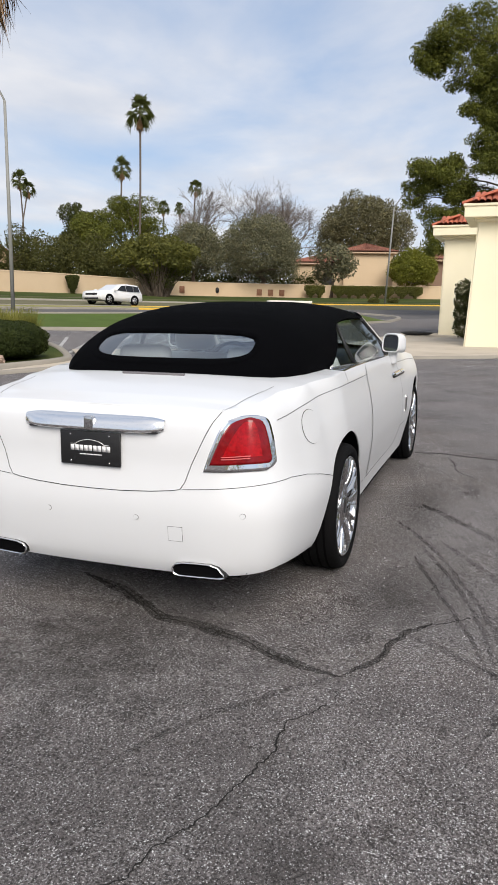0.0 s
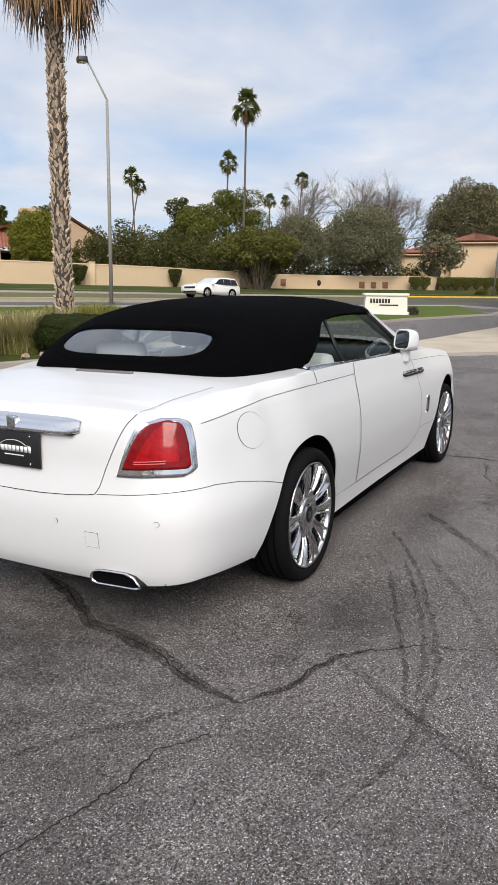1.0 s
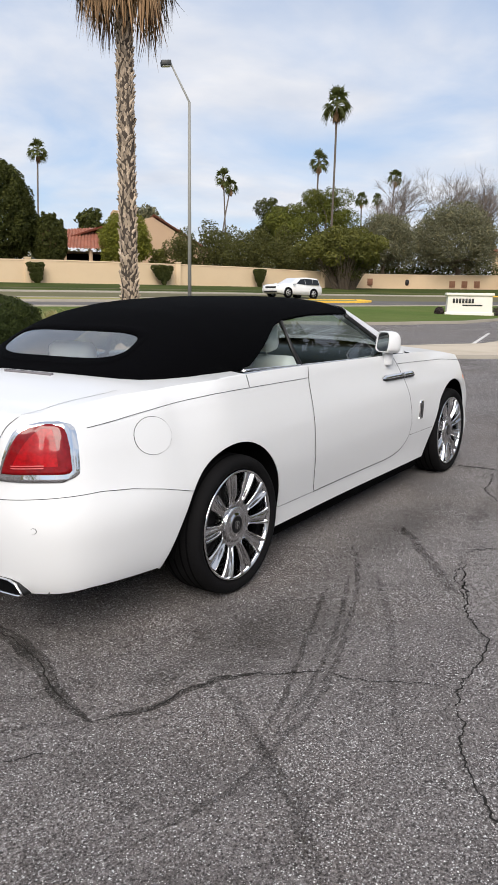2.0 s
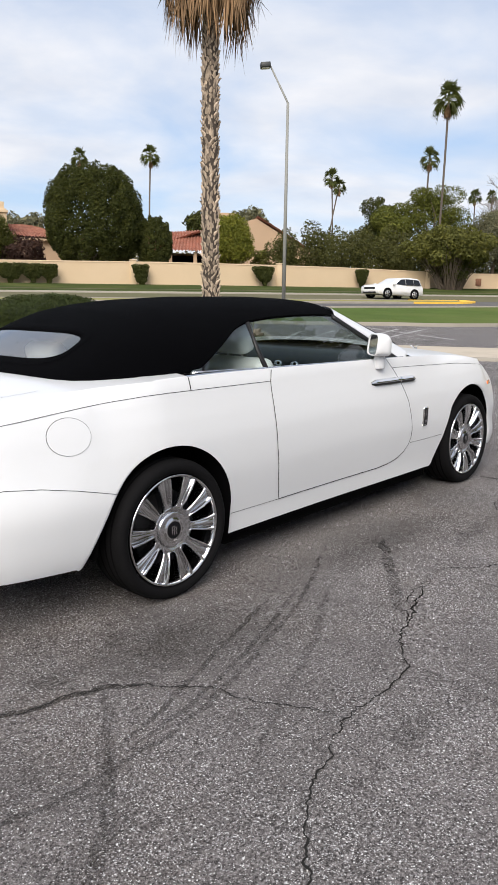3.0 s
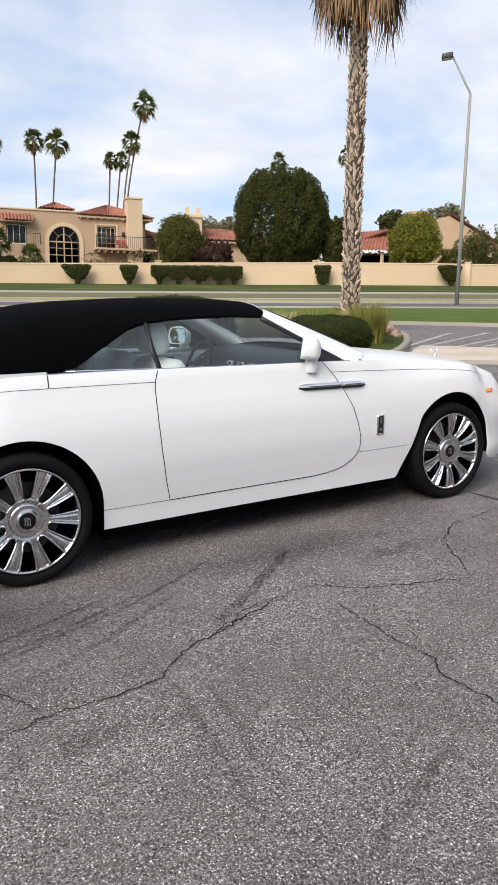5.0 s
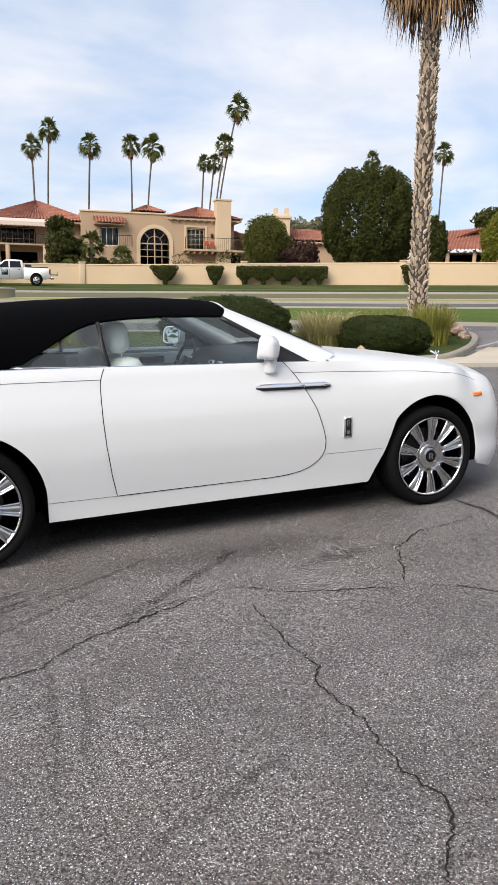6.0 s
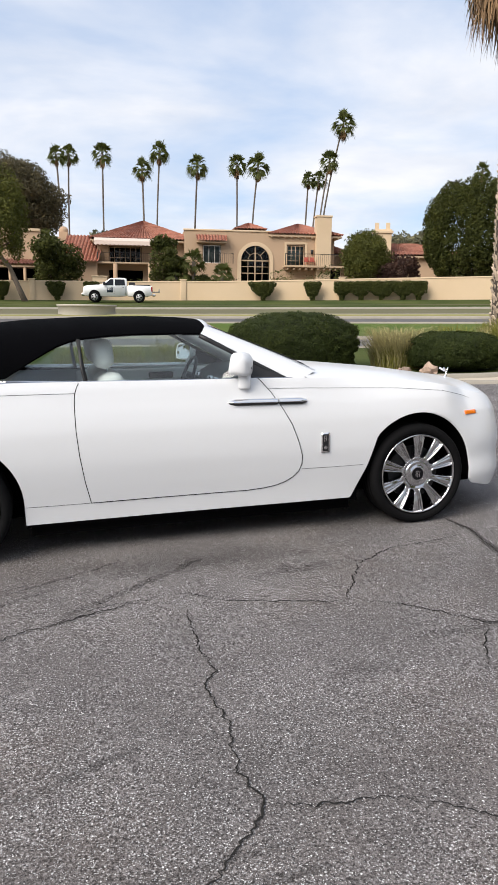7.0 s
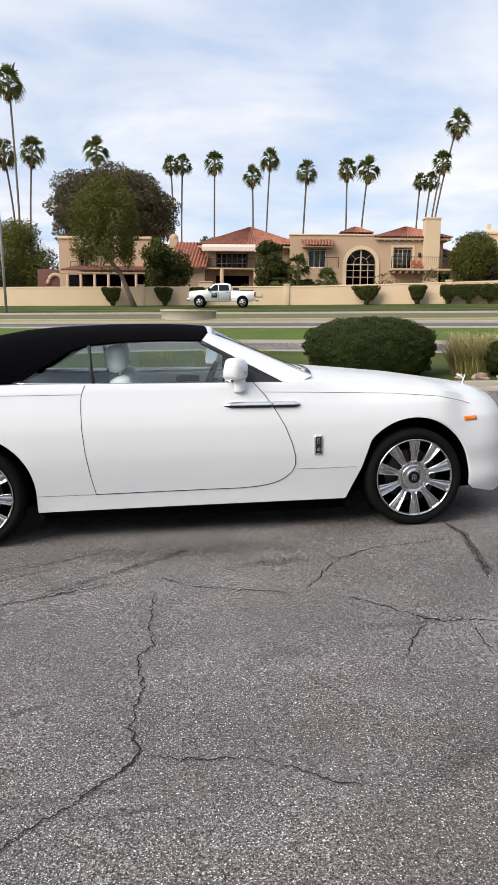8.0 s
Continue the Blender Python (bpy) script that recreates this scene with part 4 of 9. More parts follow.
# wheels
def wheel_meshes():
    """Tyre, rim, spokes, brake disc and hub cap; the axle along y, the outside at y < 0."""
    prof = [(0.30, 0.112), (0.312, 0.126), (0.334, 0.133), (0.352, 0.127), (0.364, 0.112), (0.371, 0.085), (0.3722, 0.0), (0.371, -0.085), (0.364, -0.112), (0.352, -0.127), (0.334, -0.133), (0.315, -0.128), (0.302, -0.117)]
    n = 72
    tyre = bmesh.new()
    ring_tube(tyre, [[Vector((r * math.cos(a), y, r * math.sin(a))) for r, y in prof] for a in [k * math.tau / n for k in range(n)]], closed=True)
    groove = bmesh.new()
    for g in (-0.07, -0.025, 0.025, 0.07):
        rows = [[Vector((0.3728 * math.cos(a), g + o, 0.3728 * math.sin(a))) for o in (-0.006, 0.006)] for a in [k * math.tau / n for k in range(n + 1)]]
        sheet(rows, groove)
    rim = bmesh.new()
    rp = [(0.298, -0.113), (0.296, -0.121), (0.2915, -0.125), (0.2865, -0.124), (0.281, -0.117), (0.277, -0.1), (0.272, -0.03), (0.264, 0.06), (0.276, 0.115)]
    for (ra, ya), (rb, yb) in zip(rp, rp[1:]):
        sheet([[Vector((r * math.cos(a), y, r * math.sin(a))) for r, y in ((ra, ya), (rb, yb))] for a in [k * math.tau / n for k in range(n + 1)]], rim)
    bmesh.ops.remove_doubles(rim, verts=rim.verts[:], dist=0.0002)
    spoke = bmesh.new()
    rows = []
    prof = [(-1.0, 0.05), (-1.0, 0.006), (-0.97, 0.001), (-0.9, -0.007), (-0.76, -0.008), (-0.64, 0.0), (-0.56, 0.012), (-0.46, 0.015), (-0.3, 0.009), (0.3, 0.009), (0.46, 0.015), (0.56, 0.012), (0.64, 0.0), (0.76, -0.008), (0.9, -0.007), (0.97, 0.001), (1.0, 0.006), (1.0, 0.05)]
    for r in [0.07, 0.1, 0.112, 0.12, 0.1203, 0.121, 0.1225, 0.125, 0.129, 0.134, 0.14, 0.15, 0.165, 0.185, 0.205, 0.225, 0.245, 0.265, 0.276, 0.282]:
        full = r * math.tan(math.pi / 10)
        gap = 0.0
        if r > 0.12:
            gap = 0.0215 + 0.023 * max(0, r - 0.145) / 0.145
            gap *= math.sqrt(max(0, 1 - max(0, (0.145 - r) / 0.025) ** 2))
        fade = min(1, max(0.0, (r - 0.112) / 0.05))
        w = full - gap
        y = -0.086 - 0.034 * math.sin(min(1, (r - 0.07) / 0.2) * math.pi / 2)
        rows.append([Vector((r * math.cos(u * w / full * math.pi / 10), y + (o if o > 0.03 else o * fade) * (1 if r > 0.12 else fade), r * math.sin(u * w / full * math.pi / 10))) for u, o in prof])
    sheet(rows, spoke)
    hub = bmesh.new()
    hp = [(0.096, -0.1), (0.0955, -0.131), (0.091, -0.137), (0.084, -0.1385), (0.074, -0.135), (0.062, -0.137), (0.056, -0.142), (0.051, -0.145), (0.046, -0.1435), (0.0, -0.142)]
    for (ra, ya), (rb, yb) in zip(hp, hp[1:]):
        sheet([[Vector((r * math.cos(a), y, r * math.sin(a))) for r, y in ((ra, ya), (rb, yb))] for a in [k * math.tau / 36 for k in range(37)]], hub)
    bmesh.ops.remove_doubles(hub, verts=hub.verts[:], dist=0.0002)
    cap = bmesh.new()
    sheet([[Vector((r * math.cos(a), y, r * math.sin(a))) for r, y in ((0.046, -0.1435), (0.043, -0.1445), (0.001, -0.1448))] for a in [k * math.tau / 30 for k in range(31)]], cap)
    mono = bmesh.new()
    for x0, x1, z0, z1 in ((-0.014, -0.009, -0.016, 0.018), (-0.003, 0.002, -0.02, 0.014), (-0.009, 0.004, 0.013, 0.018), (0.0, 0.012, 0.009, 0.013), (-0.009, 0.002, 0.0, 0.004), (0.003, 0.013, -0.006, -0.002), (0.009, 0.013, -0.02, 0.0), (0.01, 0.014, 0.0, 0.012)):
        box(mono, x0 * 1.25, x1 * 1.25, -0.1465, -0.1445, z0 * 1.25, z1 * 1.25)
    disc = bmesh.new()
    dp = [(0.2, -0.005), (0.2, -0.03), (0.08, -0.03), (0.08, -0.06), (0.0, -0.06)]
    for (ra, ya), (rb, yb) in zip(dp, dp[1:]):
        sheet([[Vector((r * math.cos(a), y, r * math.sin(a))) for r, y in ((ra, ya), (rb, yb))] for a in [k * math.tau / 40 for k in range(41)]], disc)
    # flat near-black disc stands in for the shade behind the spokes
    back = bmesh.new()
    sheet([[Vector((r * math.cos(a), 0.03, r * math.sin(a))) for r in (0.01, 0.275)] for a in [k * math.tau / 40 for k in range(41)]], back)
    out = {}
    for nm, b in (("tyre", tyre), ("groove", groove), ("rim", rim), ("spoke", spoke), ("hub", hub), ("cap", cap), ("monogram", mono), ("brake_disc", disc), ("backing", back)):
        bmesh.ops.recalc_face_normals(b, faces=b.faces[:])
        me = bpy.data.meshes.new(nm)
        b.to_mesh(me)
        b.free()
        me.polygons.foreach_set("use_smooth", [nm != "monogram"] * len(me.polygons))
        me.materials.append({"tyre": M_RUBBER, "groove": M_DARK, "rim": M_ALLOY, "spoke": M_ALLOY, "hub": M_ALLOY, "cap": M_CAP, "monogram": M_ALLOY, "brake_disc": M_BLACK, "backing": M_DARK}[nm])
        out[nm] = me
    return out


WM = wheel_meshes()
for x in (0.0, 3.112):
    for sgn in (-1, 1):
        wh = new("wheel", WM["rim"])
        wh.parent = car
        wh.matrix_local = pose(x, sgn * (0.825 if x else 0.845), 0.3592, 0, 17 if x else 4, 0 if sgn < 0 else 180) @ Matrix.Scale(0.966, 4)
        tagged(wh, "polished ten-spoke alloy wheel with low-profile tyre")
        for nm in ("tyre", "groove", "hub", "cap", "monogram", "brake_disc", "backing"):
            ob = new(nm, WM[nm])
            ob.parent = wh
            if nm in ("monogram", "cap", "hub"):
                ob.matrix_local = pose(0, 0.034, 0, 0, -(17 if x else 4), 0)
        for k in range(10):
            ob = new("spoke", WM["spoke"])
            ob.parent = wh
            ob.matrix_local = pose(0, 0, 0, 0, 36 * k, 0)

# ---------------------------------------------------------------- fabric roof and glass
ROOF_X = [-0.43, -0.42, -0.40, -0.36, -0.30, -0.2, -0.1, 0.0, 0.12, 0.3, 0.5, 0.93, 1.3, 1.55, 1.66]
ROOF_TOP = [1.128, 1.138, 1.155, 1.188, 1.232, 1.297, 1.352, 1.397, 1.437, 1.467, 1.484, 1.498, 1.496, 1.484, 1.472]
BASE_X = [-0.43, -0.425, -0.41, -0.38, -0.33, -0.25, -0.1, 0.1, 0.36, 0.8, 1.2, 1.66]
BASE_Y = [0.02, 0.2, 0.38, 0.52, 0.615, 0.68, 0.735, 0.762, 0.778, 0.806, 0.824, 0.845]
WIN_X = [0.3, 0.36, 0.44, 0.54, 0.62, 0.69, 0.76, 0.83, 1.0, 1.19, 1.4, 1.6, 1.66]
WIN_Z = [1.11, 1.115, 1.165, 1.228, 1.275, 1.312, 1.335, 1.35, 1.365, 1.372, 1.372, 1.366, 1.362]
BELT = 1.108


def soft(x, vals_x, vals):
    w = (-0.03, -0.015, 0, 0.015, 0.03) if x > -0.3 else (0,)
    return sum(float(np.interp(x + d, vals_x, vals)) for d in w) / len(w)


def roof_point(x, phi, off=0.0):
    h, yb = soft(x, ROOF_X, ROOF_TOP) - BELT, soft(x, BASE_X, BASE_Y)
    c, s_ = math.cos(phi), max(math.sin(phi), 0)
    return Vector((x, math.copysign(abs(c) ** (2 / float(np.interp(x, [0.6, 1.66], [3.0, 3.6]))), c) * (yb + off), BELT + (h + off) * s_ ** (2 / 2.2)))


stations = [-0.43 + 0.1 * (k / 18) ** 1.6 for k in range(19)] + [-0.33 + 1.99 * k / 100 for k in range(1, 101)]
rows = []
for x in stations:
    phi0 = 0.0
    h = soft(x, ROOF_X, ROOF_TOP) - BELT
    if x > 0.3:
        q = min(max((float(np.interp(x, WIN_X, WIN_Z)) + 0.012 - BELT) / h, 0), 1)
        phi0 = math.asin(q ** 1.1)
    rows.append([roof_point(x, phi0 + (math.pi - 2 * phi0) * k / 110) for k in range(111)])
bm = sheet(rows)


def in_rear_window(y, z, g=0.0):
    return (abs(y) / (0.475 + g)) ** 5 + (abs(z - 1.262) / (0.068 + g)) ** 3 < 1


gone = [f for f in bm.faces if f.calc_center_median().x < 0.2 and in_rear_window(f.calc_center_median().y, f.calc_center_median().z)]
bmesh.ops.delete(bm, geom=gone, context="FACES")
bmesh.ops.recalc_face_normals(bm, faces=bm.faces[:])
roof = part("soft_top", bm, M_CLOTH, car, "taut black canvas soft top")
sol = roof.modifiers.new("thick", "SOLIDIFY")
sol.thickness, sol.offset = 0.018, -1


def roof_x(y, z):
    """Where the roof's back reaches a given width and height."""
    lo, hi = -0.43, 0.5
    for _ in range(26):
        mid = (lo + hi) / 2
        h, yb = soft(mid, ROOF_X, ROOF_TOP) - BELT, soft(mid, BASE_X, BASE_Y)
        v = (abs(y) / yb) ** 3 + (max(z - BELT, 0) / h) ** 2.2
        lo, hi = (mid, hi) if v > 1 else (lo, mid)
    return lo


def window_ring(g, n=72):
    pts = []
    for k in range(n):
        a = k * math.tau / n
        c, s_ = math.cos(a), math.sin(a)
        pts.append((math.copysign(abs(c) ** (2 / 5), c) * (0.475 + g), 1.262 + math.copysign(abs(s_) ** (2 / 3), s_) * (0.068 + g)))
    return pts


bm = bmesh.new()
rings = [window_ring(0.0) if f == 1 else [(y * f, 1.262 + (z - 1.262) * f) for y, z in window_ring(0.0)] for f in (0.02, 0.3, 0.55, 0.75, 0.9, 1.0)]
vr = [[bm.verts.new((roof_x(y, z) - 0.002, y, z)) for y, z in r] for r in rings]
for a, b in zip(vr, vr[1:]):
    for k in range(len(a)):
        bm.faces.new((a[k], a[(k + 1) % len(a)], b[(k + 1) % len(a)], b[k]))
bmesh.ops.recalc_face_normals(bm, faces=bm.faces[:])
back_glass = part("rear_window", bm, M_GLASS_R, car, "curved rear window set in the canvas")
back_glass.visible_shadow = False
bm = bmesh.new()
vr = [[bm.verts.new((roof_x(y, z) - o, y, z)) for y, z in window_ring(g)] for g, o in ((-0.006, 0.001), (-0.006, 0.007), (0.02, 0.007), (0.028, 0.001))]
for a, b in zip(vr, vr[1:]):
    for k in range(len(a)):
        bm.faces.new((a[k], a[(k + 1) % len(a)], b[(k + 1) % len(a)], b[k]))
bmesh.ops.recalc_face_normals(bm, faces=bm.faces[:])
part("window_hem", bm, M_CLOTH, back_glass, "black stitched canvas hem")


def pane_y(x, z):
    return belt_y(x) - (z - belt_z(x)) * 0.47


def side_pane(name, outline, label, material=M_GLASS, off=0.0):
    for sgn in (-1, 1):
        bm = bmesh.new()
        bm.faces.new([bm.verts.new((x, sgn * (pane_y(x, z) + off), z)) for x, z in outline])
        ob = part(name, bm, material, car, label, smooth=False)
        ob.visible_shadow = False


DOOR_GLASS = [(0.856, 1.07), (0.843, 1.2), (0.835, 1.352), (1.0, 1.367), (1.19, 1.374), (1.4, 1.374), (1.595, 1.368), (1.66, 1.335), (1.8, 1.262), (1.95, 1.18), (2.05, 1.128), (2.05, 1.05)]
QUARTER_GLASS = [(0.37, 1.09), (0.44, 1.163), (0.54, 1.226), (0.62, 1.273), (0.69, 1.31), (0.76, 1.335), (0.815, 1.348), (0.825, 1.2), (0.838, 1.09)]
side_pane("door_window", DOOR_GLASS, "raised door window")
side_pane("quarter_window", QUARTER_GLASS, "raised rear quarter window")
for sgn in (-1, 1):
    bm = bmesh.new()
    tube(bm, [(0.816, sgn * (pane_y(0.816, 1.352) - 0.004), 1.352), (0.828, sgn * (pane_y(0.828, 1.2) - 0.004), 1.2), (0.846, sgn * (pane_y(0.846, 1.085) - 0.004), 1.085)], [0.014, 0.0145, 0.0155], 8)
    part("window_seal", bm, M_BLACK, car, "black rubber seal between the windows")
    bm = bmesh.new()
    vs = [bm.verts.new((x, sgn * (pane_y(x, z) + 0.006), z)) for x, z in ((1.88, 1.06), (1.88, 1.2), (2.0, 1.14), (2.18, 1.058))]
    bm.faces.new(vs)
    part("mirror_sail", bm, M_BLACK, car, "black triangle at the mirror's foot")
    # trim strip along the window sill
    bm = bmesh.new()
    tube(bm, [(x, sgn * (belt_y(x) + 0.004), belt_z(x) + 0.006) for x in [0.3 + 1.8 * k / 24 for k in range(25)]], 0.005, 6)
    part("sill_trim", bm, M_CHROME, car, "slim chrome strip below the windows")
    # windscreen pillar
    rows = []
    seal_ = []
    for k in range(18):
        f = k / 16
        b = Vector((1.61 + 0.585 * f, sgn * (0.712 + 0.152 * f), 1.376 - 0.316 * f))
        a = Vector((1.66 + 0.70 * f, sgn * (0.57 + 0.18 * f), 1.432 - 0.302 * f + 0.02 * f * (1 - f)))
        m_ = (a + b) / 2 + Vector((0.012, sgn * 0.015, 0.014))
        q = a * 0.8 + b * 0.2 + Vector((0.01, sgn * 0.006, 0.008))
        i = (a + b) / 2 + Vector((-0.03, -sgn * 0.05, -0.03))
        rows.append([b, b * 0.8 + a * 0.2 + Vector((0.007, sgn * 0.011, 0.009)), m_, q, a, i, b])
        if 0 < k < 16:
            seal_.append(a + Vector((0.006, -sgn * 0.004, 0.004)))
    bm = sheet(rows)
    bmesh.ops.recalc_face_normals(bm, faces=bm.faces[:])
    pillar = part("pillar", bm, M_PAINT, car, "white windscreen pillar")
    bm = bmesh.new()
    tube(bm, seal_, 0.003, 6)
    part("screen_seal", bm, M_BLACK, pillar, "black rubber windscreen seal")
    bm = bmesh.new()
    tube(bm, [Vector((1.6 + 0.585 * k / 12, sgn * (0.708 + 0.148 * k / 12), 1.362 - 0.314 * k / 12)) for k in range(13)], 0.014, 8)
    part("window_seal", bm, M_BLACK, pillar, "black rubber seal along the pillar")
    # door mirror: a rounded shell, open to the rear, on a short oval foot
    mm = pose(1.832, sgn * 0.935, 1.176, 0, 0, sgn * 35)

    def oval(fy, fz, x, n=32):
        out = []
        for k in range(n):
            a = k * math.tau / n
            c, s_ = math.cos(a), math.sin(a)
            yy = math.copysign(abs(c) ** 0.5, c) * 0.09 * fy
            zz_ = math.copysign(abs(s_) ** 0.5, s_) * (0.08 if s_ > 0 else 0.066) * fz - 0.3 * max(0.0, x)
            out.append(mm @ Vector((x + 0.14 * zz_ * (1 if x < 0.02 else 0.4), yy * (1 - 0.9 * max(0, zz_) * (0.6 if sgn * yy > 0 else 0.1)), zz_)))
        return out
    bm = bmesh.new()
    ring_tube(bm, [oval(0.86, 0.86, -0.052), oval(0.93, 0.92, -0.06), oval(0.99, 0.99, -0.054), oval(1.0, 1.0, -0.04), oval(1.0, 1.0, -0.014), oval(0.97, 0.97, 0.014), oval(0.88, 0.9, 0.035), oval(0.7, 0.76, 0.05), oval(0.38, 0.45, 0.06), oval(0.1, 0.1, 0.063)], cap=False)
    bmesh.ops.recalc_face_normals(bm, faces=bm.faces[:])
    shell = part("mirror", bm, M_PAINT, car, "white door mirror")
    bm = bmesh.new()
    ring_tube(bm, [[Vector((1.85 + 0.042 * g_ * math.cos(a), sgn * (0.915 + 0.036 * g_ * math.sin(a)), z_)) for a in [k * math.tau / 20 for k in range(20)]] for g_, z_ in ((0.9, 1.02), (0.98, 1.03), (1.0, 1.05), (0.97, 1.13))])
    bmesh.ops.recalc_face_normals(bm, faces=bm.faces[:])
    part("mirror_foot", bm, M_PAINT, shell)
    bm = bmesh.new()
    bm.faces.new([bm.verts.new(p) for p in oval(0.86, 0.86, -0.0515)])
    part("mirror_rim", bm, M_BLACK, shell, "black mirror frame", smooth=False)
    bm = bmesh.new()
    bm.faces.new([bm.verts.new(p) for p in oval(0.82, 0.82, -0.0535)])
    part("mirror_glass", bm, M_MIRROR, shell, "silvered mirror glass", smooth=False)
# header rail and windscreen
rows, glassrows = [], []
for k in range(25):
    u = -1 + 2 * k / 24
    y = 0.645 * u
    bow = 0.04 * (1 - u * u)
    z = 1.108 + 0.364 * (1 - (abs(y) / 0.845) ** 3.6) ** (1 / 2.2)
    rows.append([Vector((1.60, y, z - 0.008)), Vector((1.645 + bow * 0.5, y, z + 0.001)), Vector((1.672 + bow, y, z - 0.004)), Vector((1.69 + bow, y, z - 0.016)), Vector((1.66 + bow, y, z - 0.035)), Vector((1.59, y, z - 0.03))])
    glassrows.append([Vector((1.68 + bow + (0.665 + 0.01 * (1 - u * u)) * f, y * (1 + 0.165 * f), (z - 0.014) * (1 - f) + (1.106 + 0.006 * (1 - u * u)) * f)) for f in [j / 12 for j in range(13)]])
bm = sheet(rows)
bmesh.ops.recalc_face_normals(bm, faces=bm.faces[:])
part("header_rail", bm, M_PAINT, car, "white windscreen top rail")
bm = sheet(glassrows)
screen = part("windscreen", bm, M_GLASS, car, "raked windscreen")
screen.visible_shadow = False
bm = bmesh.new()
sheet([[Vector((2.2 + 0.05 * (1 - u * u), 0.8 * u, 1.088)), Vector((2.34 + 0.05 * (1 - u * u), 0.77 * u, 1.108 + 0.026 * (1 - u * u))), Vector((2.4 + 0.06 * (1 - u * u) - 0.03 * u ** 8, 0.76 * u, 1.107 + 0.03 * (1 - u * u)))] for u in [-1 + 2 * k / 30 for k in range(31)]], bm)
part("cowl", bm, M_BLACK, car, "black cowl below the windscreen")
bm = bmesh.new()
tube(bm, [(2.40, -0.5, 1.118), (2.43, -0.1, 1.137), (2.41, 0.35, 1.13)], [0.008, 0.007, 0.005], 6)
part("wiper", bm, M_BLACK, car)
# bonnet figure: a small plain slender shape with swept-back wings
bm = bmesh.new()
o_ = Matrix.Translation((3.86, 0, 0.943)) @ Matrix.Scale(0.8, 4)
ring_tube(bm, [[o_ @ Vector((dx + 0.012 * math.cos(a) * r, 0.012 * math.sin(a) * r, z)) for a in [k * math.tau / 10 for k in range(10)]] for z, r, dx in ((-0.02, 1.6, 0), (0.02, 1.2, 0), (0.04, 0.7, 0.005), (0.065, 0.8, 0.015), (0.085, 0.6, 0.022), (0.1, 0.5, 0.027), (0.108, 0.2, 0.03))])
for sgn in (-1, 1):
    ring_tube(bm, [[o_ @ Vector((0.01 - 0.05 * f + dx, sgn * (0.008 + 0.035 * f), 0.065 + 0.035 * f + dz)) for dx, dz in ((0.008, 0.006), (-0.012, 0.012), (-0.014, -0.006))] for f in (0, 0.5, 1)])
bmesh.ops.recalc_face_normals(bm, faces=bm.faces[:])
part("bonnet_ornament", bm, M_CHROME, car, "small polished bonnet ornament")
# front grille and headlights
bm = bmesh.new()
box(bm, 3.91, 4.015, -0.3, 0.3, 0.45, 0.8, 0.02)
part("grille", bm, M_CHROME, car, "upright polished grille")

# ---------------------------------------------------------------- cabin
bm = bmesh.new()
rows = [[Vector((x, y, z)) for y, z in ((-0.745, 1.07), (-0.76, max(0.85, z_ + 0.02)), (-0.72, z_), (0.0, z_ - 0.03), (0.72, z_), (0.76, max(0.85, z_ + 0.02)), (0.745, 1.07))] for x, z_ in ((-0.1, 0.88), (0.46, 0.88), (0.48, 0.45), (1.2, 0.45), (2.25, 0.45))]
sheet(rows, bm)
part("cabin_lining", bm, M_GREYIN, car, "pale grey leather cabin lining")
for sgn in (-1, 1):
    bm = bmesh.new()
    box(bm, 0.85, 2.1, sgn * 0.755 - 0.03, sgn * 0.755 + 0.03, 0.96, 1.055, 0.015)
    part("door_top", bm, M_LEATHER, car, "white leather door top")
    bm = bmesh.new()
    box(bm, 0.95, 1.9, sgn * 0.74 - 0.025, sgn * 0.74 + 0.025, 0.6, 0.92, 0.02)
    part("door_card", bm, M_LEATHER, car)
    bm = bmesh.new()
    box(bm, 1.45, 1.66, sgn * 0.72 - 0.02, sgn * 0.72 + 0.02, 0.97, 1.025, 0.012)
    part("inner_handle", bm, M_BLACK, car)


# added white shelf: bounces skylight to brighten the cabin behind the glass
bm = bmesh.new()
box(bm, -0.34, 0.12, -0.62, 0.62, 1.02, 1.06, 0.02)
part("parcel_shelf", bm, M_LEATHER, car, "white shelf added behind the rear seats to bounce light")


def seat(x, y, front, parent):
    """A padded seat with cushion, back and headrest."""
    hw, yc = (0.27, y) if front else (0.2, y * 0.76)
    bm = bmesh.new()
    box(bm, x - 0.05, x + 0.5, yc - hw, yc + hw, 0.5, 0.68, 0.06)
    base = part("seat", bm, M_LEATHER, parent, "white leather seat")
    bm = bmesh.new()
    box(bm, -0.09, 0.09, -hw, hw, 0, 0.56 if front else 0.42, 0.065, pose(x - 0.08, yc, 0.58, 0, -14, 0))
    part("backrest", bm, M_LEATHER, base)
    if front:
        bm = bmesh.new()
        box(bm, -0.07, 0.07, -0.15, 0.15, 0, 0.2, 0.055, pose(x - 0.225, y, 1.15, 0, -8, 0))
        part("headrest", bm, M_LEATHER, base)
        bm = bmesh.new()
        for d in (-0.06, 0.06):
            tube(bm, [(x - 0.2, y + d, 1.08), (x - 0.225, y + d, 1.19)], 0.008, 6)
        part("headrest_post", bm, M_CHROME, base)
    else:
        bm = bmesh.new()
        box(bm, -0.06, 0.06, -0.175, 0.175, 0, 0.18, 0.055, pose(x - 0.27, y, 1.06, 0, -12, 0))
        part("headrest", bm, M_LEATHER, base)
    return base


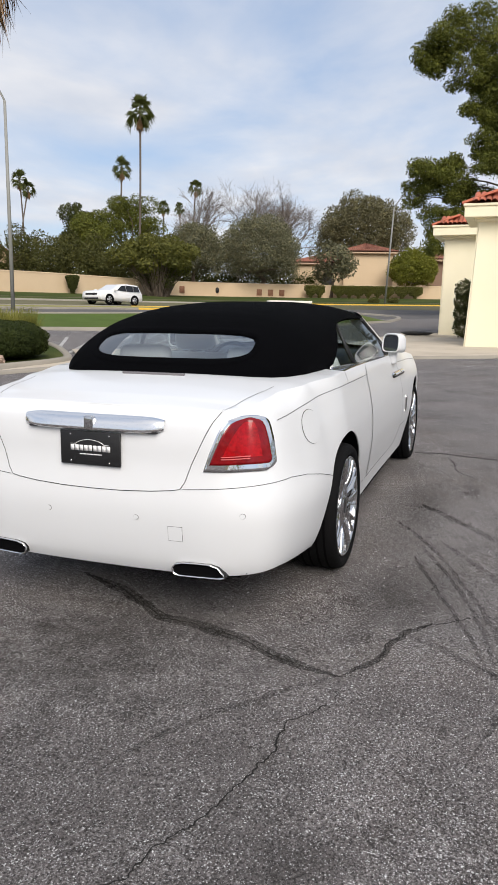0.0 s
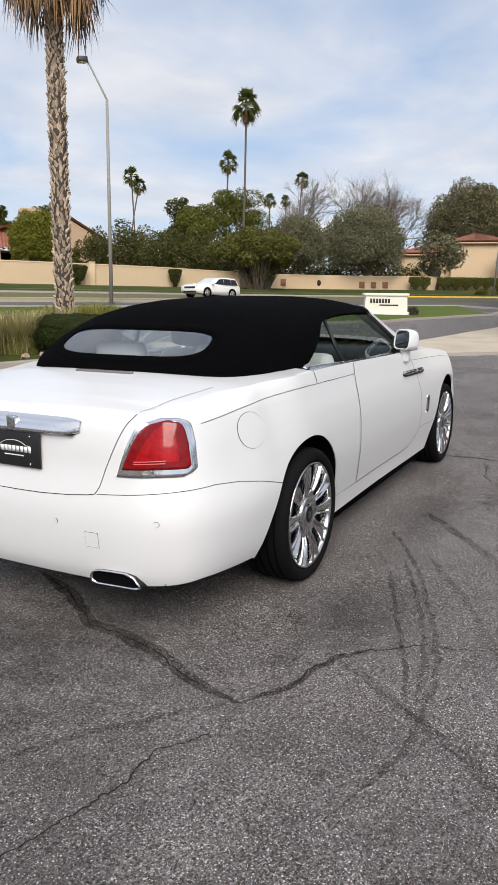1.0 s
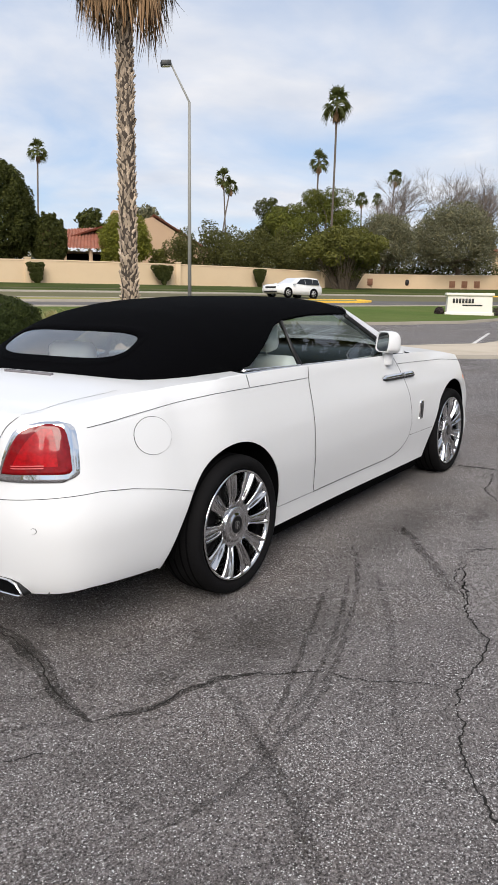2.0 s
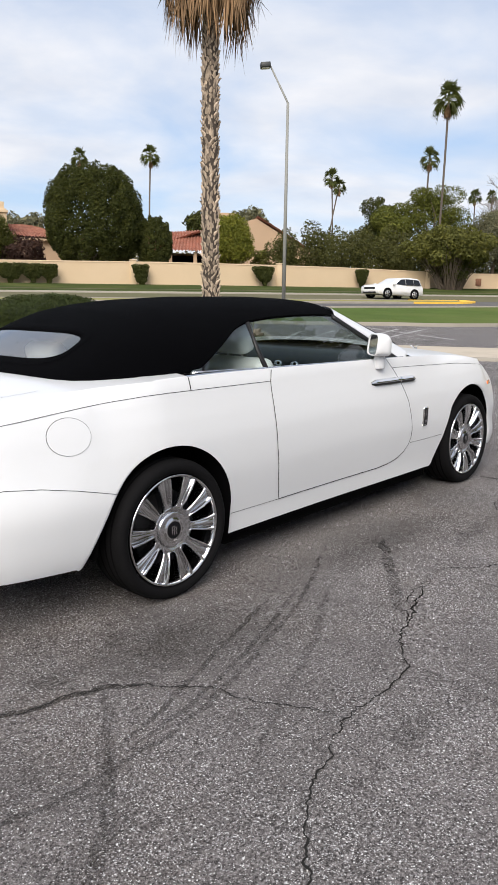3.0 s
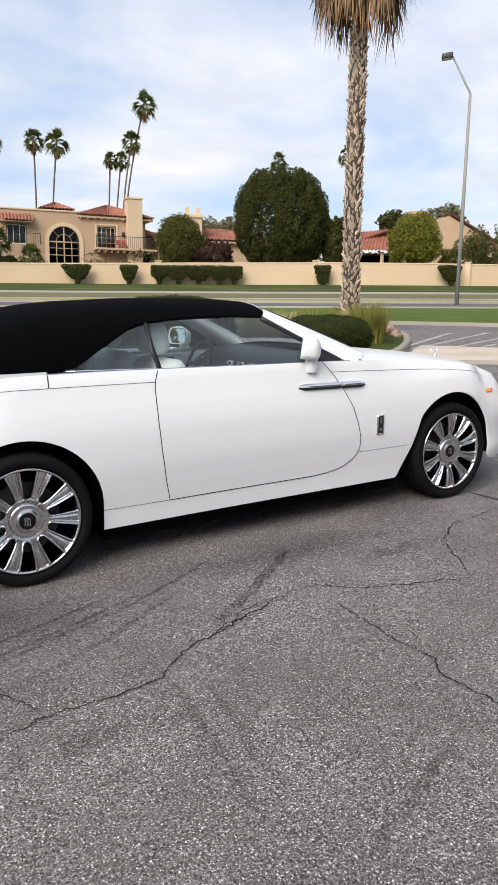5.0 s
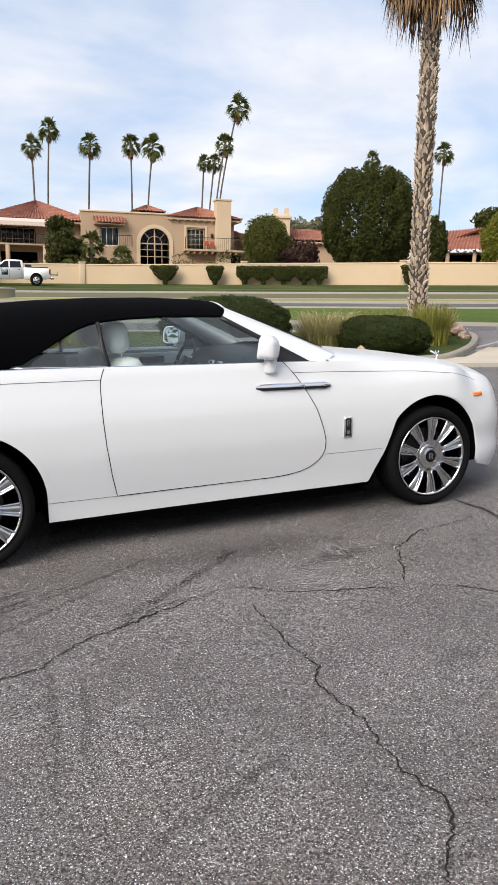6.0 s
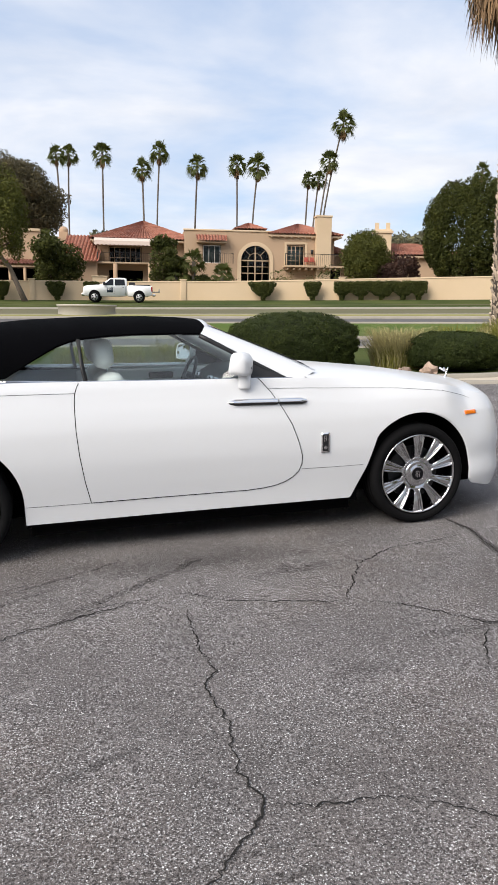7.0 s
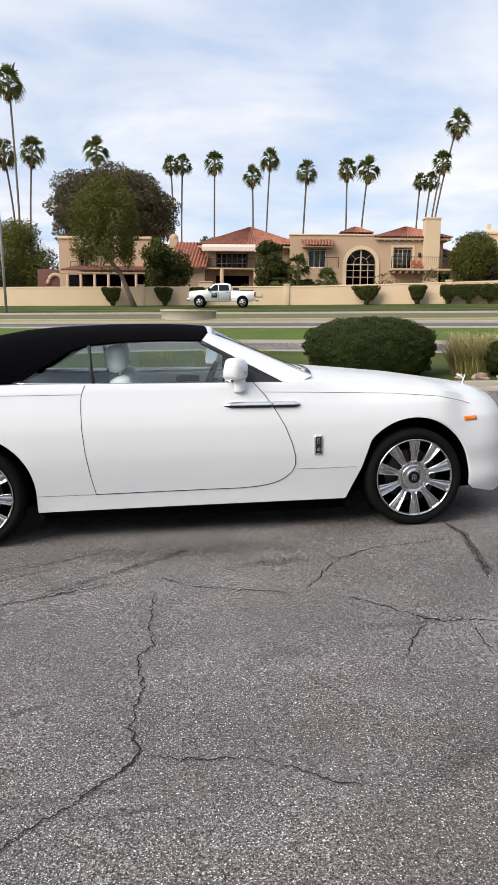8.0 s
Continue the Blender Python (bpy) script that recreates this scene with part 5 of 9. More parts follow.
for y in (-0.4, 0.4):
    seat(1.22, y, True, car)
    seat(0.42, y * 0.9, False, car)
bm = bmesh.new()
rows = [[Vector((x, y, z)) for x, z in ((2.3, 1.1), (2.15, 1.098), (2.02, 1.085), (1.9, 1.03), (1.86, 0.96), (1.88, 0.85), (1.95, 0.6))] for y in [-0.75 + 1.5 * k / 12 for k in range(13)]]
sheet(rows, bm)
bmesh.ops.recalc_face_normals(bm, faces=bm.faces[:])
dash = part("dashboard", bm, M_DASH, car, "dark leather dashboard with round chrome vents")
for y in (-0.62, -0.18, -0.02, 0.14, 0.62):
    bm = bmesh.new()
    tube(bm, [(1.84, y, 0.99), (1.875, y, 0.99)], 0.035, 16)
    part("vent", bm, M_CHROME, dash)
bm = bmesh.new()
ring = []
sw = pose(1.72, 0.4, 0.985, 0, 22, 0)
for k in range(36):
    a = k * math.tau / 36
    c = Vector((0, math.cos(a) * 0.185, math.sin(a) * 0.185))
    d = Vector((0, math.cos(a), math.sin(a)))
    ring.append([sw @ (c + d * math.cos(b) * 0.014 + Vector((1, 0, 0)) * math.sin(b) * 0.014) for b in [j * math.tau / 8 for j in range(8)]])
ring_tube(bm, ring, closed=True)
wheel = part("steering_wheel", bm, M_DASH, car, "dark leather steering wheel")
bm = bmesh.new()
for a in (0, 180, 270):
    tube(bm, [sw @ Vector((0.01, 0, 0)), sw @ Vector((0, 0.18 * math.cos(radians(a)), 0.18 * math.sin(radians(a))))], 0.016, 6)
tube(bm, [sw @ Vector((-0.02, 0, 0)), sw @ Vector((0.12, 0, -0.01))], 0.06, 16)
part("steering_hub", bm, M_DASH, wheel)
bm = bmesh.new()
box(bm, 1.78, 1.82, -0.1, 0.14, 1.36, 1.42, 0.015)
part("inside_mirror", bm, M_BLACK, car)

# ---------------------------------------------------------------- plants: makers
def leaves(name, blobs, count, size, material, parent=None, seed=1, label="", squash=0.45, shell=0.55, droop=0.0, kind="", long=1.0):
    """A crown of many small leaves over uneven clumps (x, y, z, rx, ry, rz)."""
    g = np.random.default_rng(seed)
    b = np.array(blobs, float)
    w = b[:, 3] * b[:, 4] + b[:, 3] * b[:, 5] + b[:, 4] * b[:, 5]
    pick = g.choice(len(b), count, p=w / w.sum())
    d = g.normal(size=(count, 3))
    d /= np.linalg.norm(d, axis=1, keepdims=True)
    rad = shell + (1.04 - shell) * g.random(count) ** 0.6
    rad *= 1 + 0.1 * np.sin(d[:, 0] * 7 + pick) * np.cos(d[:, 2] * 6 + d[:, 1] * 5)
    c = b[pick, :3] + d * rad[:, None] * b[pick, 3:6]
    c[:, 2] -= droop * g.random(count) * b[pick, 5]
    nrm = 0.8 * d + 0.75 * g.normal(size=(count, 3)) + np.array([0, 0, 0.35])
    nrm /= np.linalg.norm(nrm, axis=1, keepdims=True)
    u = np.cross(nrm, g.normal(size=(count, 3)))
    u /= np.linalg.norm(u, axis=1, keepdims=True)
    v = np.cross(nrm, u)
    s = size * (0.6 + 0.8 * g.random(count))[:, None]
    vs = np.empty((count, 4, 3))
    vs[:, 0], vs[:, 2] = c - u * s * long, c + u * s * long
    vs[:, 1], vs[:, 3] = c + v * s * squash + nrm * s * 0.12, c - v * s * squash + nrm * s * 0.12
    return quads(name, vs, material, parent, label, kind)


def quads(name, vs, material, parent=None, label="", kind=""):
    """A mesh of loose four-cornered leaves from an array."""
    n = len(vs)
    me = bpy.data.meshes.new(name)
    me.vertices.add(n * 4)
    me.vertices.foreach_set("co", vs.reshape(-1))
    me.loops.add(n * 4)
    me.loops.foreach_set("vertex_index", np.arange(n * 4, dtype=np.int32))
    me.polygons.add(n)
    me.polygons.foreach_set("loop_start", np.arange(0, n * 4, 4, dtype=np.int32))
    me.polygons.foreach_set("loop_total", np.full(n, 4, dtype=np.int32))
    me.update()
    me.validate()
    me.materials.append(material)
    ob = new(name, me)
    ob.parent = parent
    return tagged(ob, label, kind=kind)


def crown_blobs(cx, cy, z0, z1, w, n, seed, big=0.34, flat_=1.0, dome=0.7):
    """Clumps scattered through an egg-shaped crown."""
    g = np.random.default_rng(seed)
    h = z1 - z0
    if dome < -2:
        out = [(cx, cy, z0 + h * 0.5, w * 0.42, w * 0.42 * flat_, h * 0.46)]
        for k in range(n):
            zf = (k + 0.5) / n * 1.75 - 0.76
            p_ = 2.5 if zf > 0 else 1.9
            a, q = k * 2.4 + g.normal() * 0.2, (1 - abs(zf) ** p_) ** (1 / p_)
            f = 0.96 + 0.07 * g.random()
            r = w * (0.038 + 0.02 * g.random())
            out.append((cx + w * 0.43 * f * q * math.cos(a), cy + w * 0.43 * f * q * math.sin(a) * flat_, z0 + h * (0.5 + 0.46 * f * zf), r, r, r * 1.7))
        return out
    if dome < -1:
        out = [(cx, cy, z0 + h * 0.46, w * 0.36, w * 0.36 * flat_, h * 0.36)]
        for k in range(n):
            zf = (k + 0.5) / n * 1.6 - 0.6
            a, q = k * 2.4, math.sqrt(1 - zf * zf)
            rr = w * (0.3 + 0.12 * g.random()) * q
            out.append((cx + rr * math.cos(a), cy + rr * math.sin(a) * flat_, z0 + h * (0.46 + 0.4 * zf * (0.8 + 0.3 * g.random())), w * (0.1 + 0.07 * g.random()), w * 0.13, h * (0.1 + 0.06 * g.random())))
        return out
    if dome < 0:
        out = [(cx, cy, z0 + h * 0.48, w * 0.42, w * 0.42 * flat_, h * 0.44)]
        for k in range(n):
            zf = (k + 0.5) / n * 1.7 - 0.7
            a, q = k * 2.4, math.sqrt(1 - zf * zf)
            out.append((cx + w * 0.36 * q * math.cos(a) * (0.94 + 0.12 * g.random()), cy + w * 0.36 * q * math.sin(a) * flat_, z0 + h * (0.47 + 0.37 * zf), w * 0.15, w * 0.15, h * 0.15))
        return out
    out = [(cx, cy, (z0 + z1) / 2, w * 0.33, w * 0.33 * flat_, h * 0.36)]
    for _ in range(n):
        a, zf = g.random() * math.tau, g.random()
        prof = math.sin(math.pi * (0.14 + 0.8 * zf)) ** dome
        rr = w * 0.5 * prof * (0.45 + 0.4 * g.random())
        r = big * w * (0.45 + 0.5 * g.random()) * (0.6 + 0.4 * prof)
        z = z0 + h * (0.1 + 0.8 * zf)
        r = min(r, h * 0.3)
        out.append((cx + rr * math.cos(a), cy + rr * math.sin(a) * flat_, min(z, z1 - r * 0.7), r, r, r * 0.75))
    return out


def limbs(parent, base, blobs, r0, fork, seed, n=7, material=M_BARK, twist=0.25, stems=1):
    """A tapered trunk that forks into limbs which reach the clumps."""
    g = np.random.default_rng(seed)
    bm = bmesh.new()
    base = Vector(base)
    for k in range(stems):
        a = k * math.tau / max(stems, 1)
        o = Vector((math.cos(a), math.sin(a), 0)) * (0.5 * r0 * (stems > 1) * 2)
        top = Vector((blobs[0][0], blobs[0][1], fork)) + o * 3
        lean = Vector((g.normal() * twist, g.normal() * twist, 0))
        p = [base + o, base.lerp(top, 0.35) + o + lean * 0.5, base.lerp(top, 0.7) + o * 1.5 + lean, top]
        tube(bm, p, [r0 * 1.25 / stems ** 0.5, r0 / stems ** 0.5, r0 * 0.85 / stems ** 0.5, r0 * 0.7 / stems ** 0.5], 8)
        for b in blobs[1 + k::stems][:n]:
            e = Vector(b[:3])
            mid = top.lerp(e, 0.5) + Vector((g.normal(), g.normal(), g.normal())) * 0.12 * (e - top).length
            tube(bm, [top, mid, e], [r0 * 0.5 / stems ** 0.5, r0 * 0.3 / stems ** 0.5, r0 * 0.12 / stems ** 0.5], 6)
    return part("trunk", bm, material, parent)


TREE_SEED = [10]


def tree(name, x, y, z0, z1, w, label, leaf=M_LEAF, count=5000, size=0.22, clumps=14, fork=None, r0=None, material=M_BARK, stems=1, big=0.34, base_z=None, category="tree", group="", squash=0.45, shell=0.55, flat_=1.0, dome=0.7, foot=(0, 0)):
    TREE_SEED[0] += 1
    sd = TREE_SEED[0]
    gz = ground(x, y) - 0.05 if base_z is None else base_z
    t = thing(name, pose(x, y, gz), label, category, group)
    blobs = [(b[0], b[1], b[2] - gz, *b[3:]) for b in crown_blobs(0, 0, z0, z1, w, clumps, sd, big, flat_, dome)]
    limbs(t, (*foot, 0), blobs, r0 or w * 0.035, (fork if fork is not None else z0 - gz + 0.2 * (z1 - z0)), sd, material=material, stems=stems)
    leaves("crown", blobs, count, size, leaf, t, sd, squash=squash, shell=shell)
    return t


def palm_crown(w, seed, green=34, dead=26):
    """Fan-palm head: stiff green fans on stalks that rise and droop, with dead fans hugging the trunk below."""
    g = np.random.default_rng(seed)
    live, dry = [], []
    for k in range(green + dead):
        is_live = k < green
        az = 2.4 * k + g.normal() * 0.3
        el = radians(-42 + 128 * ((k + 0.5) / green) ** 0.9 + g.normal() * 7) if is_live else radians(g.uniform(-88, -66))
        stalk = w * (0.17 + 0.13 * g.random()) * (1 if is_live else 0.5)
        fan = w * (0.25 + 0.1 * g.random()) * (1 if is_live else 0.85)
        d = np.array([math.cos(az) * math.cos(el), math.sin(az) * math.cos(el), math.sin(el)])
        side_ = np.array([-math.sin(az), math.cos(az), 0.0])
        roll_ = g.normal() * 0.5
        upv = np.cross(side_, d) * -1
        side_ = side_ * math.cos(roll_) + upv * math.sin(roll_)
        upv = np.cross(side_, d) * -1
        hub = d * stalk + np.array([0, 0, -0.02 * w if is_live else -0.06 * w])
        for j in range(11):
            a = radians(-54 + 108 * j / 10) * (1 if is_live else 0.3)
            tip_d = d * math.cos(a) + side_ * math.sin(a)
            sag = np.array([0, 0, -1.0]) * fan * (0.1 + 0.25 * g.random() + 0.32 * math.cos(el) ** 2 * is_live)
            m_ = hub + tip_d * fan * 0.5 + sag * 0.1
            e = hub + tip_d * fan * (0.85 + 0.25 * g.random()) + sag
            q = np.cross(tip_d, upv)
            q = q / (np.linalg.norm(q) + 1e-6) * fan * 0.065
            (live if is_live else dry).append([hub, m_ + q, e, m_ - q])
        q = side_ * w * 0.008
        (live if is_live else dry).append([np.zeros(3) + q, hub + q, hub - q, np.zeros(3) - q])
    return np.array(live), np.array(dry)


PALM_HEADS = []
for k in range(4):
    live, dry = palm_crown(1.0, 300 + k, 36 + 2 * k, 12 + 4 * k)
    a = quads("fronds", live, M_FROND)
    b = quads("skirt", dry, M_THATCH)
    PALM_HEADS.append((a.data, b.data))
    bpy.data.objects.remove(a)
    bpy.data.objects.remove(b)
PALMS = [(79.9, 42.7, 0.2, -0.4, 26.1, 3.6), (100.8, 56.6, 0.1, -0.1, 24.3, 2.9), (133.2, 58.8, 0.3, -0.6, 26.8, 2.8), (139.8, 68.4, 0, 0, 24.3, 2.7), (132.2, 61.1, 0, 0, 22.7, 2.3)]
PALMS += [(117.5, 86.8, -0.4, 0.5, 26.9, 3.1), (116.7, 87.8, 1.3, -1.7, 25.2, 2.7), (79.5, 97.3, 0.3, -0.2, 26.6, 3.2), (73.2, 108.2, 0, 0, 26.6, 3.1)]
PALMS_ROW = [(42.5, 104.7, 3.2, -1.3, 31.0, 3.5), (42.3, 104.7, 1.6, -0.6, 25.7, 3.0), (41.5, 107.1, 1.6, -0.6, 23.3, 2.5), (41.1, 107.3, 0.5, -0.2, 23.3, 2.4), (32.7, 107.8, 0.8, -0.2, 24.9, 3.4), (30.6, 110.4, 0.2, -0.1, 25.4, 3.1)]
PALMS_ROW2 = [(22.6, 104.0, 0.6, -0.1, 23.6, 3.1), (19.4, 117.7, 0.4, -0.1, 28.0, 3.3), (15.0, 103.2, 0, 0, 22.5, 2.7), (10.5, 115.7, 0, 0, 26.8, 3.2), (5.5, 119.0, 0, 0, 27.0, 2.9), (3.9, 116.0, -0.4, 0, 26.2, 2.8)]
PALMS_ROW3 = [(-7.1, 103.7, 0, 0, 25.3, 3.4), (-16.5, 104.6, 0.4, 0.1, 25.2, 3.7), (-17.8, 100.4, -1.3, -0.2, 23.8, 3.5), (-15.9, 92.5, -0.7, -0.3, 30.4, 3.8)]


def far_palm(x, y, dx, dy, z, w, k):
    gz = ground(x, y) - 0.05
    t = thing("fan_palm", pose(x, y, gz), "tall slender fan palm with a small green crown and dry skirt", "palm tree", "tall palms behind the houses")
    bm = bmesh.new()
    n = 9
    bend = Vector((dx, dy, 0)) * 0.25 + Vector((0.25 * math.sin(k * 2.1), 0.25 * math.cos(k * 1.7), 0))
    h = z - gz
    tube(bm, [Vector((dx, dy, h)) * (i / n) + bend * math.sin(math.pi * i / n) * -1 for i in range(n + 1)], [0.24 - 0.11 * min(1, i / n * 2.5) for i in range(n + 1)], 8)
    part("trunk", bm, M_PALMBARK, t)
    for me, nm in zip(PALM_HEADS[k % 4], ("fronds", "skirt")):
        ob = new(nm, me)
        ob.parent = t
        ob.matrix_local = pose(dx, dy, h - 0.15, 0, 0, 47 * k) @ Matrix.Scale(w * 1.08, 4) @ Matrix.Diagonal((1, 1, 1.2, 1))
    return t


for k, p in enumerate(PALMS + PALMS_ROW + PALMS_ROW2 + PALMS_ROW3):
    far_palm(*p, k)

# ---------------------------------------------------------------- garden wall
WALL_TH = [-20, 12, 36.6]


def wall_run(name, th0, th1, d, hgt, thick=0.22, step=0.6, label=""):
    """A stucco garden wall with a coping, along the street's curve."""
    rows, cop = [], []
    for th in arc_range(th0, th1, step):
        x, y = spot(th, d)
        z = ground(x, y)
        o = Vector((math.cos(radians(th)), math.sin(radians(th)), 0))
        p = Vector((x, y, z))
        h = hgt(th)
        rows.append([p + Vector((0, 0, -0.4)), p + Vector((0, 0, h)), p + o * thick + Vector((0, 0, h)), p + o * thick + Vector((0, 0, -0.4))])
        cop.append([p + o * a + Vector((0, 0, h + b)) for a, b in ((-0.04, -0.01), (-0.04, 0.06), (-0.02, 0.085), (thick + 0.02, 0.085), (thick + 0.04, 0.06), (thick + 0.04, -0.01))])
    w = tagged(part(name, sheet(rows), M_STUCCO, smooth=False), label, "garden wall", kind="structure")
    part("coping", sheet(cop), M_STUCCO, w)
    return w


def wall_h(th):
    return float(np.interp(th, [0, 36, 45, 60, 72, 84, 120], [1.62, 1.7, 1.9, 1.95, 1.85, 1.66, 1.68]))


wall_a = wall_run("wall_north", 37.0, 140, 0.0, wall_h, label="peach stucco garden wall with a plain coping")
wall_b = wall_run("wall_east", -12, 37.4, -3.0, lambda th: 1.58, label="peach stucco garden wall with a plain coping")
for th in (37.0, 50.0, 62.05, 74.2, 86.1, 96.8, 107.5, 120):
    x, y = spot(th, 0.0)
    bm = bmesh.new()
    h = wall_h(th)
    box(bm, -0.24, 0.24, -0.24, 0.24, -0.4, h + 0.16, 0.015)
    box(bm, -0.29, 0.29, -0.29, 0.29, h + 0.16, h + 0.26, 0.02)
    part("pier", bm, M_STUCCO, wall_a).matrix_world = pose(x + 0.1 * math.cos(radians(th)), y + 0.1 * math.sin(radians(th)), ground(x, y), 0, 0, th)
x, y = spot(92.1, -0.35)
bm = bmesh.new()
box(bm, -0.25, 0.25, -0.62, 0.62, -0.4, wall_h(92) + 0.42, 0.015)
box(bm, -0.31, 0.31, -0.68, 0.68, wall_h(92) + 0.42, wall_h(92) + 0.52, 0.02)
part("pier", bm, M_STUCCO, wall_a, "broad stucco pier behind the wall").matrix_world = pose(x, y, ground(x, y), 0, 0, 92.1)
for th, w_, h_, z_, kind_ in ((32.6, 0.9, 0.75, 0.75, 0), (29.3, 0.42, 0.6, 0.75, 1), (25.6, 0.85, 0.75, 0.6, 0), (24.6, 0.85, 0.75, 0.6, 0), (23.6, 0.85, 0.75, 0.6, 0)):
    x, y = spot(th, -2.985)
    bm = bmesh.new()
    if kind_:
        tube(bm, [(-0.06, 0, z_), (0.02, 0, z_)], 0.34, 20)
        bmesh.ops.scale(bm, vec=(1, 0.75, 1), verts=bm.verts[:])
    else:
        box(bm, -0.05, 0.02, -w_ / 2, w_ / 2, z_ - h_ / 2, z_ + h_ / 2, 0.01)
        for q in range(5):
            box(bm, -0.075, -0.05, -w_ / 2 + q * w_ / 4.4, -w_ / 2 + q * w_ / 4.4 + 0.05, z_ - h_ / 2, z_ + h_ / 2)
    part("wall_vent" if not kind_ else "wall_hole", bm, M_IRON if kind_ else mat("rusty_grille", (0.25, 0.12, 0.07), rough=0.8, vary=0.2), wall_b, "brown iron grille in the wall" if not kind_ else "dark round hole in the wall").matrix_world = pose(x, y, ground(x, y), 0, 0, th)


def wall_shrub(th0, th1, z0, z1, foot, label="clipped dark green shrub trained on the garden wall", seed=0, d=0.75, leaf=M_LEAF_D):
    """A shrub clipped flat against the wall, narrower at the foot."""
    x0, y0 = spot(th0, d)
    x1, y1 = spot(th1, d)
    xm, ym = (x0 + x1) / 2, (y0 + y1) / 2
    gz = ground(xm, ym)
    t = thing("wall_shrub", pose(xm, ym, gz), label, "shrub", "clipped shrubs on the wall")
    L = math.hypot(x1 - x0, y1 - y0)
    ux, uy = (x1 - x0) / L, (y1 - y0) / L
    n = max(3, int(L / 0.28))
    blobs = []
    g = np.random.default_rng(900 + seed)
    for i in range(n):
        f = ((i + 0.5) / n - 0.5) * 0.94
        for lev, r in ((0.86, 0.2), (0.62, 0.24), (0.38, 0.24), (0.16, 0.22)):
            one = len(foot) == 1
            k = 0.24 + 0.84 * lev if one else 1.0
            f_ = f * k + (foot[0] * (1 - lev) if one else 0.0)
            if lev < 0.45 and not one and min(abs(f - q) for q in foot) > (0.12 if lev < 0.3 else 0.2):
                continue
            blobs.append((ux * L * f_, uy * L * f_, z0 + (z1 - z0) * lev + g.normal() * 0.02, 0.3, 0.3, r * 1.1))
    for f in foot:
        for lev in (0.25, 0.6):
            blobs.append((ux * L * f, uy * L * f, z0 * lev + 0.2, 0.22, 0.22, 0.28))
    bm = bmesh.new()
    for f in foot:
        tube(bm, [(ux * L * f, uy * L * f, -0.1), (ux * L * f + 0.04, uy * L * f, z0 + 0.4)], [0.06, 0.04], 6)
    part("trunk", bm, M_BARK, t)
    leaves("foliage", blobs, int(3000 + 2600 * L), 0.07, leaf, t, 700 + seed, shell=0.7, squash=0.55)


def th_of(x, y):
    return math.degrees(math.atan2(y - OY, x - OX))


SHRUBS = [((24.7, 53.6), (27.6, 52.1), (-0.3, 0.2)), ((26.9, 52.5), (29.4, 51.2), (0.05,)), ((28.7, 51.6), (31.6, 50.2), (-0.1, 0.3)), ((37.1, 47.3), (38.2, 46.5), (0.1,)), ((46.6, 42.2), (48.6, 41.4), (0.1,)), ((56.9, 38.1), (58.2, 37.7), (0.0,)), ((-3.6, 60.0), (-2.0, 59.9), (0.1,)), ((1.0, 59.7), (2.5, 59.5), (0.1,)), ((17.8, 56.2), (20.0, 55.3), (0.05,)), ((22.3, 54.5), (23.6, 54.0), (0.0,))]
SHRUBS += [(spot(93.3, 0.75), spot(92.3, 0.75), (0.05,))]
for k, (a, b, foot) in enumerate(SHRUBS):
    wall_shrub(th_of(*a), th_of(*b), 0.55 if k != 3 else 0.25, 1.62 if k < 3 or k > 5 else 1.8, foot, seed=k)
for k, (a, b) in enumerate((((81.9, 21.2), (83.4, 19.2)), ((83.9, 18.4), (85.6, 15.9)), ((85.4, 16.2), (86.8, 13.9)), ((86.6, 14.2), (87.8, 11.6)), ((87.8, 11.6), (89.1, 8.3)))):
    wall_shrub(th_of(*a), th_of(*b), 0.5, 1.55, (-0.2, 0.25), seed=30 + k, d=-1.9, label="clipped bright green shrub trained on the garden wall", leaf=M_LEAF)
for th, d in ((16.4, 10), (14.6, 10)):
    x, y = spot(th, d)
    t = thing("low_shrub", pose(x, y, ground(x, y)), "small round green shrub on the verge", "shrub", "small shrubs on the verge")
    leaves("foliage", [(0, 0, 0.3, 0.55, 0.55, 0.38), (0.3, 0.4, 0.25, 0.4, 0.4, 0.3)], 900, 0.09, M_LEAF, t, 60 + int(th))

# ---------------------------------------------------------------- trees beyond the wall
tree("street_shrub", 66.2, 33.2, 6.0, 9.8, 10.6, "large multi-stemmed green shrub beside the wall's corner", M_LEAF, 26000, 0.15, 34, fork=1.5, r0=0.35, stems=5, big=0.28, category="shrub")
vase = bpy.data.objects["street_shrub"]
g = np.random.default_rng(431)
bm = bmesh.new()
for k in range(150):
    a, q = g.random() * math.tau, math.sqrt(g.random())
    d = Vector((math.cos(a), math.sin(a), 0))
    h = 2.6 + 1.6 * g.random()
    tube(bm, [d * q * 1.1, d * q * 1.9 + Vector((0, 0, h * 0.5)), d * q * 3.4 + Vector((0, 0, h))], [0.05, 0.04, 0.02], 5, cap=False)
tagged(part("stem_fan", bm, M_BARK, vase, "fan of thin upright stems"), kind="stuff")
leaves("low_foliage", [(2.0 * q * math.cos(a), 2.0 * q * math.sin(a), 1.5 + 0.5 * k % 1.6, 0.7, 0.7, 0.9) for k, (a, q) in enumerate([(j * 2.4, 0.3 + 0.09 * (j % 8)) for j in range(16)])], 2600, 0.11, M_LEAF_D, vase, 432, shell=0.2)
tree("olive_tree", 76.4, 33.4, 5.6, 12.8, 7.5, "grey-green olive tree behind the wall", M_LEAF_O, 30000, 0.11, 44, shell=0.45, dome=-2)
tree("olive_tree", 82.6, 27.8, 5.2, 14.1, 11.2, "broad grey-green olive tree behind the wall", M_LEAF_O, 50000, 0.11, 54, shell=0.45, dome=-2)
